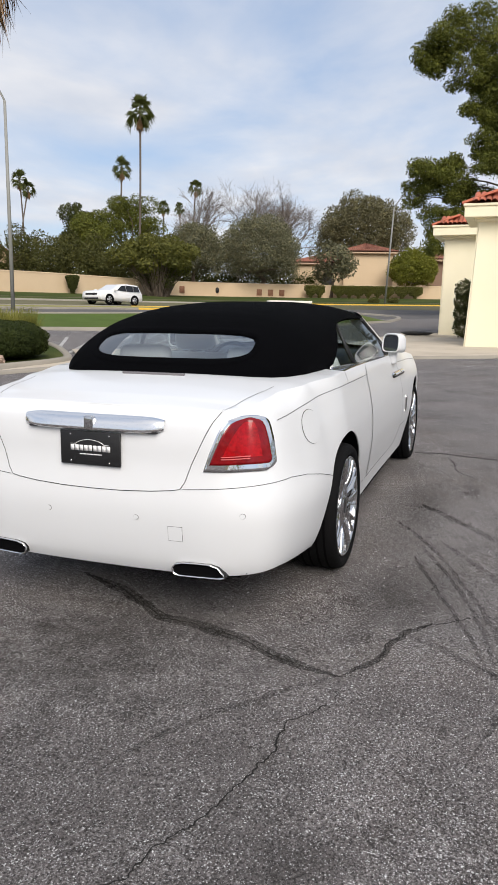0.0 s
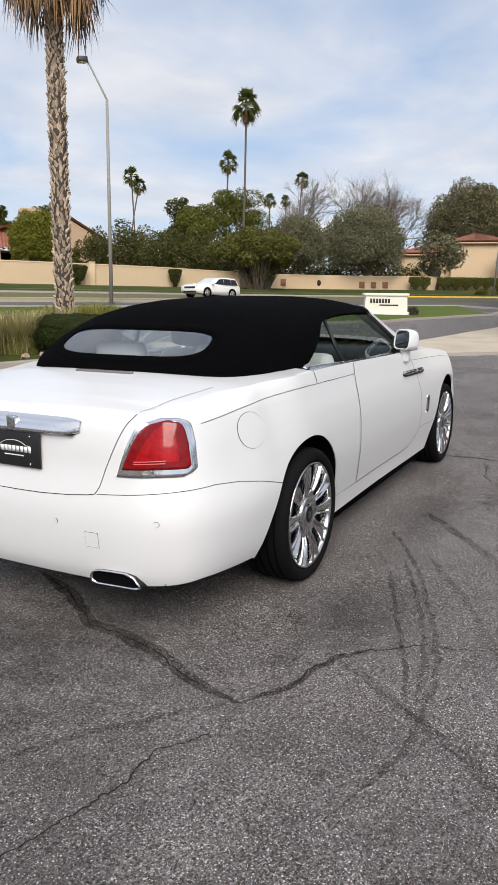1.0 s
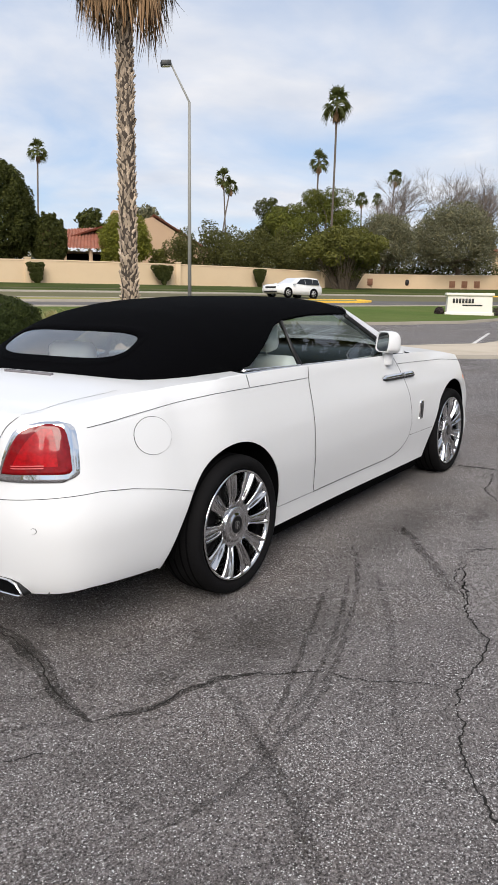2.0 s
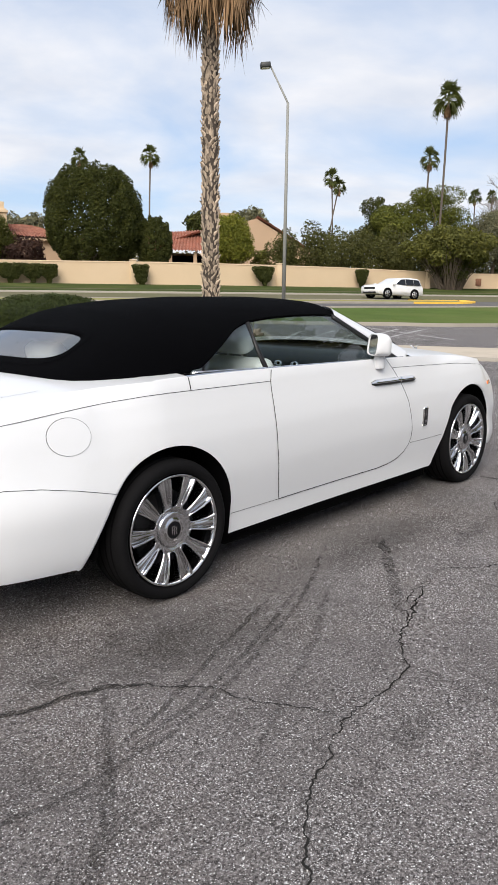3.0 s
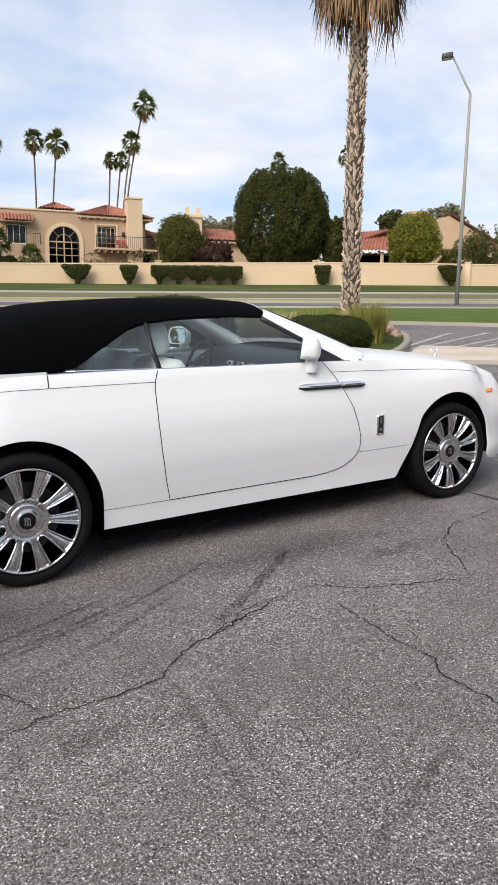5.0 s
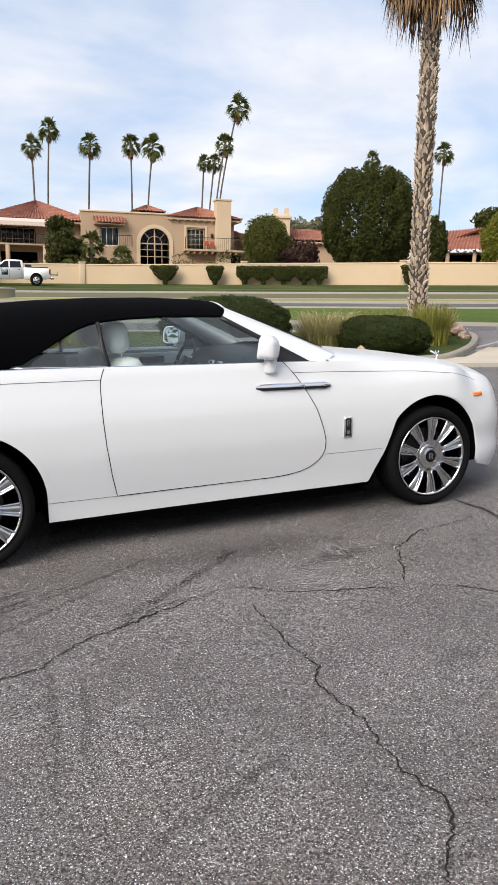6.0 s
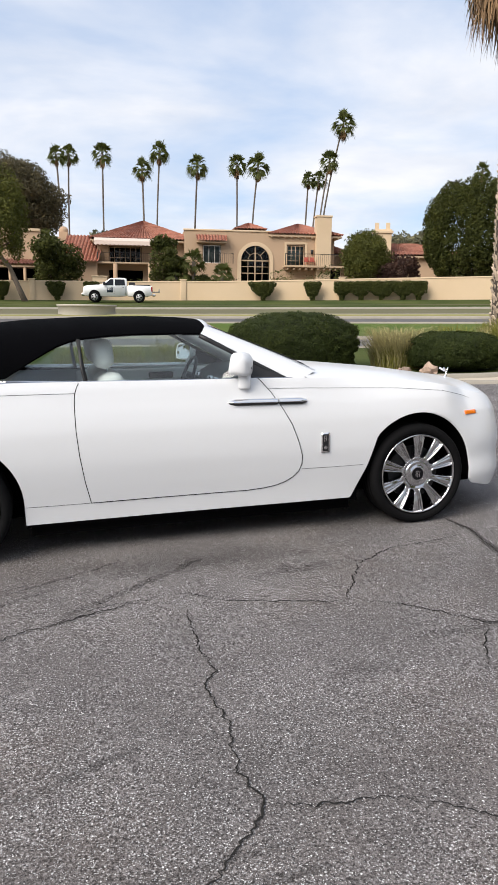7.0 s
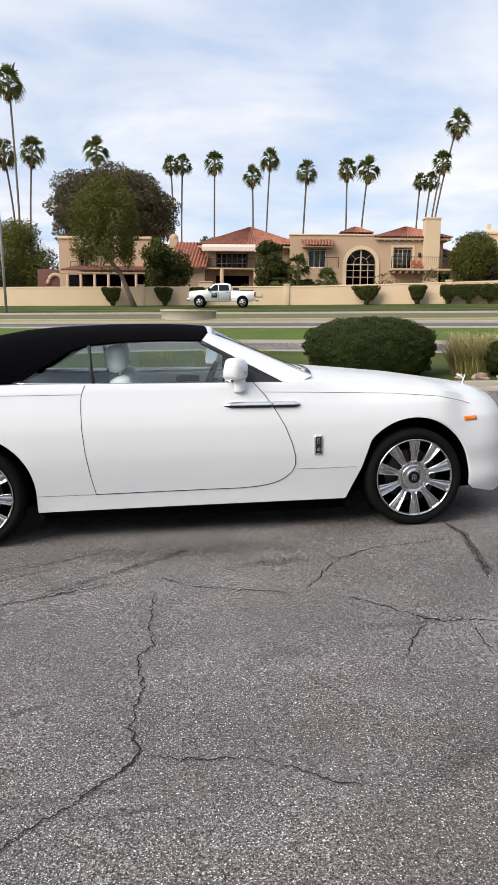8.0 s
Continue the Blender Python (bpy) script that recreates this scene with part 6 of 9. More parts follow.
tree("olive_tree", 87.6, 19.7, 6.3, 11.4, 6.0, "open olive tree in front of a house", M_LEAF_O, 3200, 0.2, 12, big=0.26)
tree("broadleaf_tree", 108.9, 19.8, 8.3, 20.6, 15, "large brownish evergreen tree behind the houses", leaf_mat("dusty_leaf", (0.125, 0.117, 0.066), (0.15, 0.14, 0.07)), 40000, 0.17, 50, shell=0.5, dome=-2)
tree("round_tree", 93.6, 10.3, 5.0, 11.0, 6.6, "round bright green tree behind the wall", M_LEAF_Y, 20000, 0.13, 60, shell=0.5, dome=-2)
tree("broadleaf_tree", 86.4, 55.5, 8.0, 17.4, 6.0, "tall green tree behind the hedge", M_LEAF_D, 16000, 0.16, 18)
tree("broadleaf_tree", 84.5, 52.3, 7.0, 16.0, 6.0, "tall green tree behind the hedge", M_PINE, 16000, 0.16, 18)
tree("pine_tree", 91.7, 49.9, 8.0, 19.3, 9.5, "dark spreading pine behind the hedge", M_PINE, 18000, 0.22, 30, big=0.25, squash=0.2)
tree("ficus_tree", 38.4, 54.5, 4.3, 13.8, 9.3, "large clipped round dark ficus tree behind the wall", M_LEAF_D, 95000, 0.11, 330, shell=0.8, dome=-3)
tree("ficus_tree", 42.6, 51.0, 4.6, 9.7, 3.6, "dark rounded shrub beside the large ficus", M_LEAF_D, 16000, 0.12, 60, shell=0.8, dome=-3)
tree("citrus_tree", 47.7, 46.4, 4.7, 10.4, 5.2, "bright yellow-green citrus tree behind the wall", M_LEAF_Y, 26000, 0.1, 60, shell=0.5, dome=-2)
tree("garden_tree", 29.0, 57.1, 4.6, 9.7, 4.4, "dense green garden tree behind the wall", M_LEAF_S, 20000, 0.1, 60, shell=0.3, dome=-2)
tree("red_shrub", 31.9, 55.5, 4.3, 7.4, 4.4, "dark reddish shrub behind the wall", leaf_mat("red_leaf", (0.05, 0.03, 0.025), (0.1, 0.04, 0.03)), 4500, 0.14, 10, category="shrub")
tree("clipped_shrub", 50.6, 44.6, 4.6, 7.2, 2.0, "small round clipped shrub behind the wall", M_LEAF, 2200, 0.13, 8, big=0.42, category="shrub")
tree("clipped_shrub", 53.0, 43.4, 4.6, 7.0, 1.9, "small round clipped shrub behind the wall", M_LEAF, 2200, 0.13, 8, big=0.42, category="shrub")
tree("broadleaf_tree", 77.4, 71.4, 9.0, 15.9, 6.0, "distant green tree above the roofs", M_LEAF_O, 3500, 0.26, 12)
tree("broadleaf_tree", 72.0, 77.0, 9.0, 15.2, 5.0, "distant green tree above the roofs", M_LEAF_D, 3500, 0.26, 12)
tree("broadleaf_tree", -4.0, 85.5, 9.0, 20.0, 15.5, "wide dark brown-green tree behind the houses", M_LEAF_B, 95000, 0.15, 60, shell=0.55, dome=-2)
tree("street_tree", -2.9, 57.6, 4.7, 14.0, 6.3, "light green street tree with a leaning trunk on the verge", M_LEAF_S, 22000, 0.1, 24, fork=4.2, r0=0.2, shell=0.3, big=0.24, dome=-2, foot=(2.25, 0))
tree("garden_tree", 1.6, 66.0, 4.6, 9.4, 5.2, "dark green tree behind the wall", M_LEAF_D, 6500, 0.17, 12)
tree("garden_tree", 11.8, 64.9, 4.4, 9.2, 3.9, "dark green tree in front of the house", M_LEAF_D, 6000, 0.15, 12)
tree("garden_shrub", 15.2, 65.2, 3.2, 5.9, 4.6, "low dark shrub before the arched hall", M_LEAF_D, 9000, 0.11, 20, dome=-2, category="shrub")
tree("garden_tree", 30.0, 58.2, 4.4, 9.5, 4.2, "green leafy tree beside the house", M_LEAF_S, 9000, 0.11, 18)
tree("garden_tree", -15.6, 90.7, 4.0, 14.0, 8.5, "dark olive-green tree behind the wall", M_LEAF, 24000, 0.14, 34, shell=0.4)
tree("garden_tree", -22.0, 84.0, 4.0, 14.5, 9.5, "dark olive-green tree behind the wall", M_LEAF_D, 24000, 0.14, 34, shell=0.4)
tree("broadleaf_tree", 46.5, 84.0, 7.0, 14.0, 5.0, "distant tree above the roofs", M_LEAF_O, 3000, 0.26, 10)
tree("broadleaf_tree", 44.0, 76.0, 8.0, 12.2, 5.0, "distant tree above the roofs", M_LEAF_O, 2500, 0.26, 10)
tree("broadleaf_tree", 9.0, 100.0, 9.0, 13.2, 6.0, "distant tree above the roofs", M_LEAF_O, 2500, 0.3, 10)
for k, (x, y, zt, w) in enumerate(((98.0, 36.5, 25.0, 12), (106.7, 29.5, 23.0, 9), (101.0, 31.5, 22.5, 8), (95.5, 40.5, 21.5, 8))):
    gz = ground(x, y)
    t = thing("bare_tree", pose(x, y, gz), "leafless grey tree with fine branches behind the wall", "tree", "bare trees")
    g = np.random.default_rng(500 + k)
    bm = bmesh.new()

    def branch(p, d, l, r, depth):
        e = p + d * l
        tube(bm, [p, p.lerp(e, 0.5) + Vector((g.normal(), g.normal(), g.normal())) * l * 0.05, e], [r, r * 0.8, r * 0.6], 5 if depth > 2 else 3, cap=False)
        if depth == 0:
            return
        for _ in range(4 if depth > 1 else 5):
            nd = (d + Vector((g.normal(), g.normal(), g.normal() * 0.6 + 0.25)) * 0.55).normalized()
            branch(p.lerp(e, 0.55 + 0.45 * g.random()), nd, l * (0.6 + 0.2 * g.random()), r * 0.55, depth - 1)

    branch(Vector((0, 0, 0)), Vector((0, 0, 1)), (zt - gz) * 0.34, 0.24, 5)
    part("trunk", bm, M_TWIG, t)


def hedge_row(name, pts, z_top, depth, label, leaf, seed, n_per=1700, size=0.17):
    """A rough informal hedge, as a row of uneven clumps."""
    g = np.random.default_rng(seed)
    x0, y0 = pts[0]
    t = thing(name, pose(x0, y0, ground(x0, y0)), label, "hedge")
    blobs = []
    for (xa, ya), (xb, yb) in zip(pts, pts[1:]):
        L = math.hypot(xb - xa, yb - ya)
        for i in range(int(L / 1.1)):
            f = i / (L / 1.1)
            x, y = xa + (xb - xa) * f, ya + (yb - ya) * f
            gz = ground(x, y)
            zt = z_top + g.normal() * 0.45
            h = zt - gz
            for lev in (0.3, 0.62, 0.82):
                r = 1.15 * (0.8 + 0.5 * g.random())
                blobs.append((x - x0 + g.normal() * 0.4, y - y0 + g.normal() * depth * 0.3, gz - ground(x0, y0) + h * lev + g.normal() * 0.2, r, r, h * 0.24))
    leaves("foliage", blobs, n_per * len(blobs) // 12, size, leaf, t, seed, kind="stuff")
    bm = bmesh.new()
    for b in blobs[::6]:
        tube(bm, [(b[0], b[1], -0.2), (b[0] + 0.2, b[1], b[2])], [0.07, 0.04], 5)
    part("stems", bm, M_BARK, t)


hedge_row("oleander_hedge", [spot(th, -2.6) for th in (50.3, 47, 44, 41, 38.0)], 8.0, 1.6, "tall informal oleander hedge behind the garden wall", M_HEDGE, 801, 7500, 0.12)
hedge_row("oleander_hedge", [spot(th, -6.5) for th in (46.0, 43, 40, 37, 33)], 9.6, 2.0, "taller rough green hedge behind the garden wall", M_HEDGE, 802, 6000, 0.13)
hedge_row("garden_shrubs", [spot(th, -2.4) for th in (90.0, 86, 83, 80)], 4.85, 0.6, "low dark shrubs just above the garden wall", M_LEAF_D, 803, 900, 0.11)
hedge_row("garden_shrubs", [spot(th, -2.4) for th in (79.0, 76, 73)], 5.3, 0.6, "low dark shrubs below the balcony", M_LEAF_D, 804, 900, 0.11)
hedge_row("garden_shrubs", [spot(th, -10) for th in (38.5, 34, 29, 24, 19)], 7.0, 1.0, "dark shrubs under the olive trees", M_LEAF_D, 808, 1500, 0.16)
hedge_row("far_trees", [spot(th, -75) for th in (128, 118, 108, 98, 88, 78, 68, 60)], 9.0, 4.0, "distant row of trees behind the houses", M_LEAF_O, 805, 260, 0.5)
hedge_row("far_trees", [spot(th, -55) for th in (62, 52, 44, 36, 28, 20, 10, 0)], 10.5, 4.0, "distant row of trees behind the houses", M_LEAF_O, 806, 260, 0.45)
for k, (x, y, zt) in enumerate(((14.5, 63.9, 8.1), (17.0, 62.8, 6.8), (12.9, 64.4, 7.0))):
    gz = ground(x, y)
    t = thing("low_fan_palm", pose(x, y, gz), "low bushy fan palm in front of the house", "palm tree", "low fan palms")
    bm = bmesh.new()
    tube(bm, [(0, 0, 0), (0.05, 0, zt - gz - 1.3)], [0.2, 0.18], 8)
    part("trunk", bm, M_PALMBARK, t)
    for me, nm in zip(PALM_HEADS[0], ("fronds", "skirt")):
        ob = new(nm, me)
        ob.parent = t
        ob.matrix_local = pose(0, 0, zt - gz - 1.3, 0, 0, 70 * k) @ Matrix.Scale(2.7, 4)

# ---------------------------------------------------------------- houses
def corrugated(rows_pts, wave=0.3, amp=0.15, steps=10, bm=None):
    """A tiled slope between an eave (a, b) and a ridge (c, d): rounded tile rows with stepped courses."""
    a, b, c, d = [Vector(p) for p in rows_pts]
    nrm = (b - a).cross(c - a).normalized()
    if nrm.z < 0:
        nrm = -nrm
    n = max(4, int((b - a).length / wave)) * 4
    m_ = max(2, steps)
    rows = []
    for j in range(m_):
        for e in (0, 1):
            f = (j + e * 0.999) / m_
            l, r = a.lerp(c, f), b.lerp(d, f)
            up = 0.04 * (1 - e)
            rows.append([l.lerp(r, i / n) + nrm * (amp * abs(math.cos(math.pi * i / 4 * 1.0)) + up) for i in range(n + 1)])
    return sheet(rows, bm)


def slope(name, corners, parent, label="", steps=10, wave=0.34):
    bm = corrugated(corners, steps=steps, wave=wave)
    return part(name, bm, M_TILE, parent, label, smooth=False)


def hip_roof(parent, x0, x1, y0, y1, z, h, over=0.5, name="roof"):
    """A hipped tile roof over a rectangle."""
    x0, x1, y0, y1 = x0 - over, x1 + over, y0 - over, y1 + over
    d = min(x1 - x0, y1 - y0) / 2
    if x1 - x0 >= y1 - y0:
        r0, r1 = (x0 + d, (y0 + y1) / 2, z + h), (x1 - d, (y0 + y1) / 2, z + h)
    else:
        r0, r1 = ((x0 + x1) / 2, y0 + d, z + h), ((x0 + x1) / 2, y1 - d, z + h)
    steps = max(3, int(d / 0.4))
    if x1 - x0 >= y1 - y0:
        slope(name, [(x0, y0, z), (x1, y0, z), r0, r1], parent, "red clay tile roof slope", steps)
        slope(name, [(x1, y1, z), (x0, y1, z), r1, r0], parent, "red clay tile roof slope", steps)
        slope(name, [(x0, y1, z), (x0, y0, z), r0, r0], parent, "red clay tile roof slope", steps)
        slope(name, [(x1, y0, z), (x1, y1, z), r1, r1], parent, "red clay tile roof slope", steps)
    else:
        slope(name, [(x0, y0, z), (x1, y0, z), r0, r0], parent, "red clay tile roof slope", steps)
        slope(name, [(x1, y1, z), (x0, y1, z), r1, r1], parent, "red clay tile roof slope", steps)
        slope(name, [(x0, y1, z), (x0, y0, z), r1, r0], parent, "red clay tile roof slope", steps)
        slope(name, [(x1, y0, z), (x1, y1, z), r0, r1], parent, "red clay tile roof slope", steps)
    bm = bmesh.new()
    box(bm, x0 + 0.08, x1 - 0.08, y0 + 0.08, y1 - 0.08, z - 0.22, z - 0.04, 0.03)
    part("eave", bm, M_WOODT, parent, "timber eaves")
    for k in range(int((x1 - x0) / 0.7)):
        bm = bmesh.new()
        box(bm, x0 + 0.3 + k * 0.7, x0 + 0.42 + k * 0.7, y0 + 0.02, y0 + over, z - 0.34, z - 0.2)
        part("rafter", bm, M_WOODT, parent)


def block(parent, x0, x1, y0, y1, z0, z1, material=M_HOUSE, name="wall", holes=()):
    """A solid house block whose street wall has real openings (x0, x1, z0, z1)."""
    t = 0.3
    xs = sorted({x0, x1, *[h[0] for h in holes], *[h[1] for h in holes]})
    zs = sorted({z0, z1, *[h[2] for h in holes], *[h[3] for h in holes]})
    bm = bmesh.new()
    for xa, xb in zip(xs, xs[1:]):
        for za, zb in zip(zs, zs[1:]):
            xm, zm = (xa + xb) / 2, (za + zb) / 2
            if not any(h[0] < xm < h[1] and h[2] < zm < h[3] for h in holes):
                box(bm, xa, xb, y0, y0 + t, za, zb)
    bmesh.ops.remove_doubles(bm, verts=bm.verts[:], dist=0.001)
    w = part(name, bm, material, parent, smooth=False)
    bm = bmesh.new()
    box(bm, x0, x0 + t, y0 + t, y1, z0, z1)
    box(bm, x1 - t, x1, y0 + t, y1, z0, z1)
    box(bm, x0 + t, x1 - t, y1 - t, y1, z0, z1)
    box(bm, x0 + t, x1 - t, y0 + t, y1 - t, z1 - 0.2, z1 - 0.02)
    part("shell", bm, material, parent, smooth=False)
    if holes:
        # near-black sheet stands in for the unlit room behind the openings
        bm = bmesh.new()
        box(bm, x0 + t, x1 - t, y0 + 1.6, y0 + 1.7, z0, z1 - 0.2)
        part("room_back", bm, M_DARK, parent)
    return w


def glazed(parent, x0, x1, z0, z1, y, cols=2, rws=3, frame=M_WHITEP, curtain=True):
    """A window: frame, glazing bars and separate panes."""
    bm = bmesh.new()
    f = 0.07
    for xa, xb, za, zb in ((x0, x1, z0, z0 + f), (x0, x1, z1 - f, z1), (x0, x0 + f, z0 + f, z1 - f), (x1 - f, x1, z0 + f, z1 - f)):
        box(bm, xa, xb, y - 0.03, y + 0.05, za, zb)
    win = part("window", bm, frame, parent, "framed window with glazing bars", smooth=False)
    for c in range(1, cols):
        bm = bmesh.new()
        x = x0 + (x1 - x0) * c / cols
        box(bm, x - 0.025, x + 0.025, y - 0.02, y + 0.03, z0 + f, z1 - f)
        part("glazing_bar", bm, frame, win)
    for r in range(1, rws):
        bm = bmesh.new()
        z = z0 + (z1 - z0) * r / rws
        box(bm, x0 + f, x1 - f, y - 0.015, y + 0.025, z - 0.02, z + 0.02)
        part("glazing_bar", bm, frame, win)
    for c in range(cols):
        bm = bmesh.new()
        xa, xb = x0 + (x1 - x0) * c / cols, x0 + (x1 - x0) * (c + 1) / cols
        bm.faces.new([bm.verts.new(p) for p in ((xa + 0.03, y + 0.01, z0 + f), (xb - 0.03, y + 0.01, z0 + f), (xb - 0.03, y + 0.01, z1 - f), (xa + 0.03, y + 0.01, z1 - f))])
        part("pane", bm, M_WGLASS, win, smooth=False)
    if curtain:
        bm = bmesh.new()
        box(bm, x0 + 0.1, x1 - 0.1, y + 0.3, y + 0.33, z0, z1 - 0.05)
        part("curtain", bm, mat("net_curtain", (0.4, 0.42, 0.4), rough=0.9, vary=0.15, scale=3.0, stretch=(6, 1, 0.3)), win, "pale drawn curtain")
    return win


def railing(parent, x0, x1, y, z, h=0.95):
    bm = bmesh.new()
    tube(bm, [(x0, y, z + h), (x1, y, z + h)], 0.03, 6)
    rail = part("railing", bm, M_IRON, parent, "black iron balcony railing")
    n = int((x1 - x0) / 0.2)
    for k in range(n + 1):
        bm = bmesh.new()
        x = x0 + (x1 - x0) * k / n
        tube(bm, [(x, y, z), (x, y, z + h)], 0.012 if 0 < k < n else 0.04, 5)
        part("bar", bm, M_IRON, rail)


PXM = 0.0571


def hx(px):
    return (px - 640) * PXM


def hz(py):
    return (543 - py) * 0.0557


house = thing("house", pose(21.86, 68.24, 3.17, 0, 0, -7), "two-storey tan stucco villa with arched window, chimney and red tile roofs", "house")
# arched hall
ax, ar, atop = hx(640), 26 * PXM, hz(440)
spring = atop - ar
block(house, hx(513), hx(612), 0.0, 9, -0.5, hz(415), holes=((hx(545), hx(578), hz(473), hz(440)),))
block(house, hx(668), hx(760), 0.0, 9, -0.5, hz(417), holes=((hx(697), hx(731), hz(474), hz(437)),))
bm = bmesh.new()
n = 24
for k in range(n):
    a0, a1 = math.pi * k / n, math.pi * (k + 1) / n
    for ya in (0.0, 0.3):
        bm.faces.new([bm.verts.new(p) for p in ((ax + ar * math.cos(a0), ya, spring + ar * math.sin(a0)), (ax + ar * math.cos(a1), ya, spring + ar * math.sin(a1)), (ax + ar * math.cos(a1), ya, hz(415)), (ax + ar * math.cos(a0), ya, hz(415)))])
    bm.faces.new([bm.verts.new(p) for p in ((ax + ar * math.cos(a0), 0, spring + ar * math.sin(a0)), (ax + ar * math.cos(a1), 0, spring + ar * math.sin(a1)), (ax + ar * math.cos(a1), 0.3, spring + ar * math.sin(a1)), (ax + ar * math.cos(a0), 0.3, spring + ar * math.sin(a0)))])
box(bm, hx(612), ax - ar, 0.0, 0.3, -0.5, hz(415))
box(bm, ax + ar, hx(668), 0.0, 0.3, -0.5, hz(415))
box(bm, ax - ar, ax + ar, 0.002, 0.298, -0.5, 0.4)
part("arch_wall", bm, M_HOUSE, house, "tan stucco wall round the arched window", smooth=False)
bm = bmesh.new()
rows = []
for k in range(-6, n + 7):
    if k < 0:
        p, q = (ax + ar, spring + k * 0.5), (ax + ar + 0.38, spring + k * 0.5)
    elif k > n:
        p, q = (ax - ar, spring - (k - n) * 0.5), (ax - ar - 0.38, spring - (k - n) * 0.5)
    else:
        a = math.pi * k / n
        p, q = (ax + ar * math.cos(a), spring + ar * math.sin(a)), (ax + (ar + 0.38) * math.cos(a), spring + (ar + 0.38) * math.sin(a))
    rows.append([Vector((p[0], -0.003, p[1])), Vector((p[0], -0.1, p[1])), Vector((q[0], -0.1, q[1])), Vector((q[0], -0.003, q[1]))])
part("arch_surround", sheet(rows, bm), M_STUCCO, house, "raised stucco band round the arch", smooth=False)
bm = bmesh.new()
bm.faces.new([bm.verts.new((ax + ar * math.cos(math.pi * k / n), 0.2, spring + ar * math.sin(math.pi * k / n))) for k in range(n + 1)] + [bm.verts.new((ax - ar, 0.2, 0.4)), bm.verts.new((ax + ar, 0.2, 0.4))])
arch = part("arched_window", bm, M_WGLASS, house, "large dark arched window with white glazing bars", smooth=False)
for x0, x1, z0, z1 in ((ax - 0.06, ax + 0.06, 0.4, spring + ar), (ax - ar, ax + ar, spring - 0.06, spring + 0.06), (ax - ar, ax + ar, hz(490), hz(488.6)), (ax - ar, ax + ar, hz(478), hz(477)), (ax - ar * 0.52, ax - ar * 0.48, 0.4, spring), (ax + ar * 0.48, ax + ar * 0.52, 0.4, spring)):
    bm = bmesh.new()
    box(bm, x0, x1, 0.12, 0.2, z0, z1)
    part("glazing_bar", bm, M_WOODT, arch)
bm = bmesh.new()
tube(bm, [(ax + ar * 0.5 * math.cos(math.pi * k / 16), 0.17, spring + ar * 0.5 * math.sin(math.pi * k / 16)) for k in range(17)], 0.025, 5)
part("glazing_bar", bm, M_WOODT, arch)
for a in (45, 135):
    bm = bmesh.new()
    tube(bm, [(ax + ar * f * math.cos(radians(a)), 0.17, spring + ar * f * math.sin(radians(a))) for f in (0.5, 1.0)], 0.025, 5)
    part("glazing_bar", bm, M_WOODT, arch)
# unlit hall behind the arch, painted as a near-black sheet
bm = bmesh.new()
box(bm, hx(612), hx(668), 1.6, 1.7, -0.5, hz(420))
part("room_back", bm, M_DARK, house)
bm = bmesh.new()
box(bm, hx(511), hx(668), -0.08, 0.36, hz(416), hz(413), 0.02)
part("parapet", bm, M_STUCCO, house, "plain parapet moulding")
hip_roof(house, hx(612), hx(660), 2.0, 5.0, hz(408), 0.75, 0.3)
hip_roof(house, hx(672), hx(790), 0.2, 8.0, hz(419), 1.45, 0.55)
bm = bmesh.new()
box(bm, hx(749), hx(776), -0.75, 0.45, -0.5, hz(387), 0.02)
box(bm, hx(747.5), hx(777.5), -0.82, 0.52, hz(387), hz(384), 0.02)
part("chimney", bm, M_STUCCO, house, "tall square stucco chimney", smooth=False)
block(house, hx(760), hx(788), 0.6, 8, -0.5, hz(420))
block(house, hx(776), hx(830), 3.0, 9, -0.5, hz(448))
hip_roof(house, hx(776), hx(830), 3.0, 9, hz(447), 0.9, 0.4)
glazed(house, hx(698), hx(730), hz(474), hz(438), 0.15, 4, 4, M_WOODT)
glazed(house, hx(546), hx(577), hz(473), hz(441), 0.15, 3, 1)
for x0, x1, z1 in ((693, 735, 435),):
    bm = bmesh.new()
    for xa, xb, za, zb in ((x0, x0 + 4, 474, z1), (x1 - 4, x1, 474, z1), (x0, x1, z1, z1 - 3)):
        box(bm, hx(xa), hx(xb), -0.06, -0.003, hz(za), hz(zb), 0.01)
    part("door_surround", bm, M_STUCCO, house, "moulded surround of the balcony door", smooth=False)
bm = bmesh.new()
box(bm, hx(690), hx(800), -1.5, -0.005, hz(478.5), hz(475), 0.02)
balcony = part("balcony", bm, M_WOODT, house, "balcony slab with black railing", smooth=False)
for k in range(9):
    bm = bmesh.new()
    box(bm, hx(694 + 11 * k), hx(697 + 11 * k), -1.4, -0.01, hz(483), hz(478.6))
    part("bracket", bm, M_WOODT, balcony)
railing(house, hx(690), hx(800), -1.42, hz(475), 20 * PXM)
for px in (728, 738):
    bm = bmesh.new()
    box(bm, hx(px), hx(px + 8), -0.9, -0.4, hz(468), hz(466), 0.02)
    box(bm, hx(px), hx(px + 8), -0.45, -0.38, hz(466), hz(459), 0.02)
    for q in (0.3, 7.2):
        box(bm, hx(px + q), hx(px + q + 0.6), -0.9, -0.85, hz(475), hz(466))
    part("chair", bm, mat("red_chair", (0.4, 0.09, 0.06), rough=0.6, vary=0.1), house, "red balcony chair")
bm = bmesh.new()
tube(bm, [(hx(743.5), -0.1, hz(452)), (hx(743.5), -0.1, hz(445))], [0.12, 0.16], 8)
part("wall_lamp", bm, M_IRON, house)
# near-black sheet paints the shade under the balcony
bm = bmesh.new()
box(bm, hx(690), hx(800), 0.5, 0.6, -0.5, hz(479))
part("porch_back", bm, M_DARK, house)
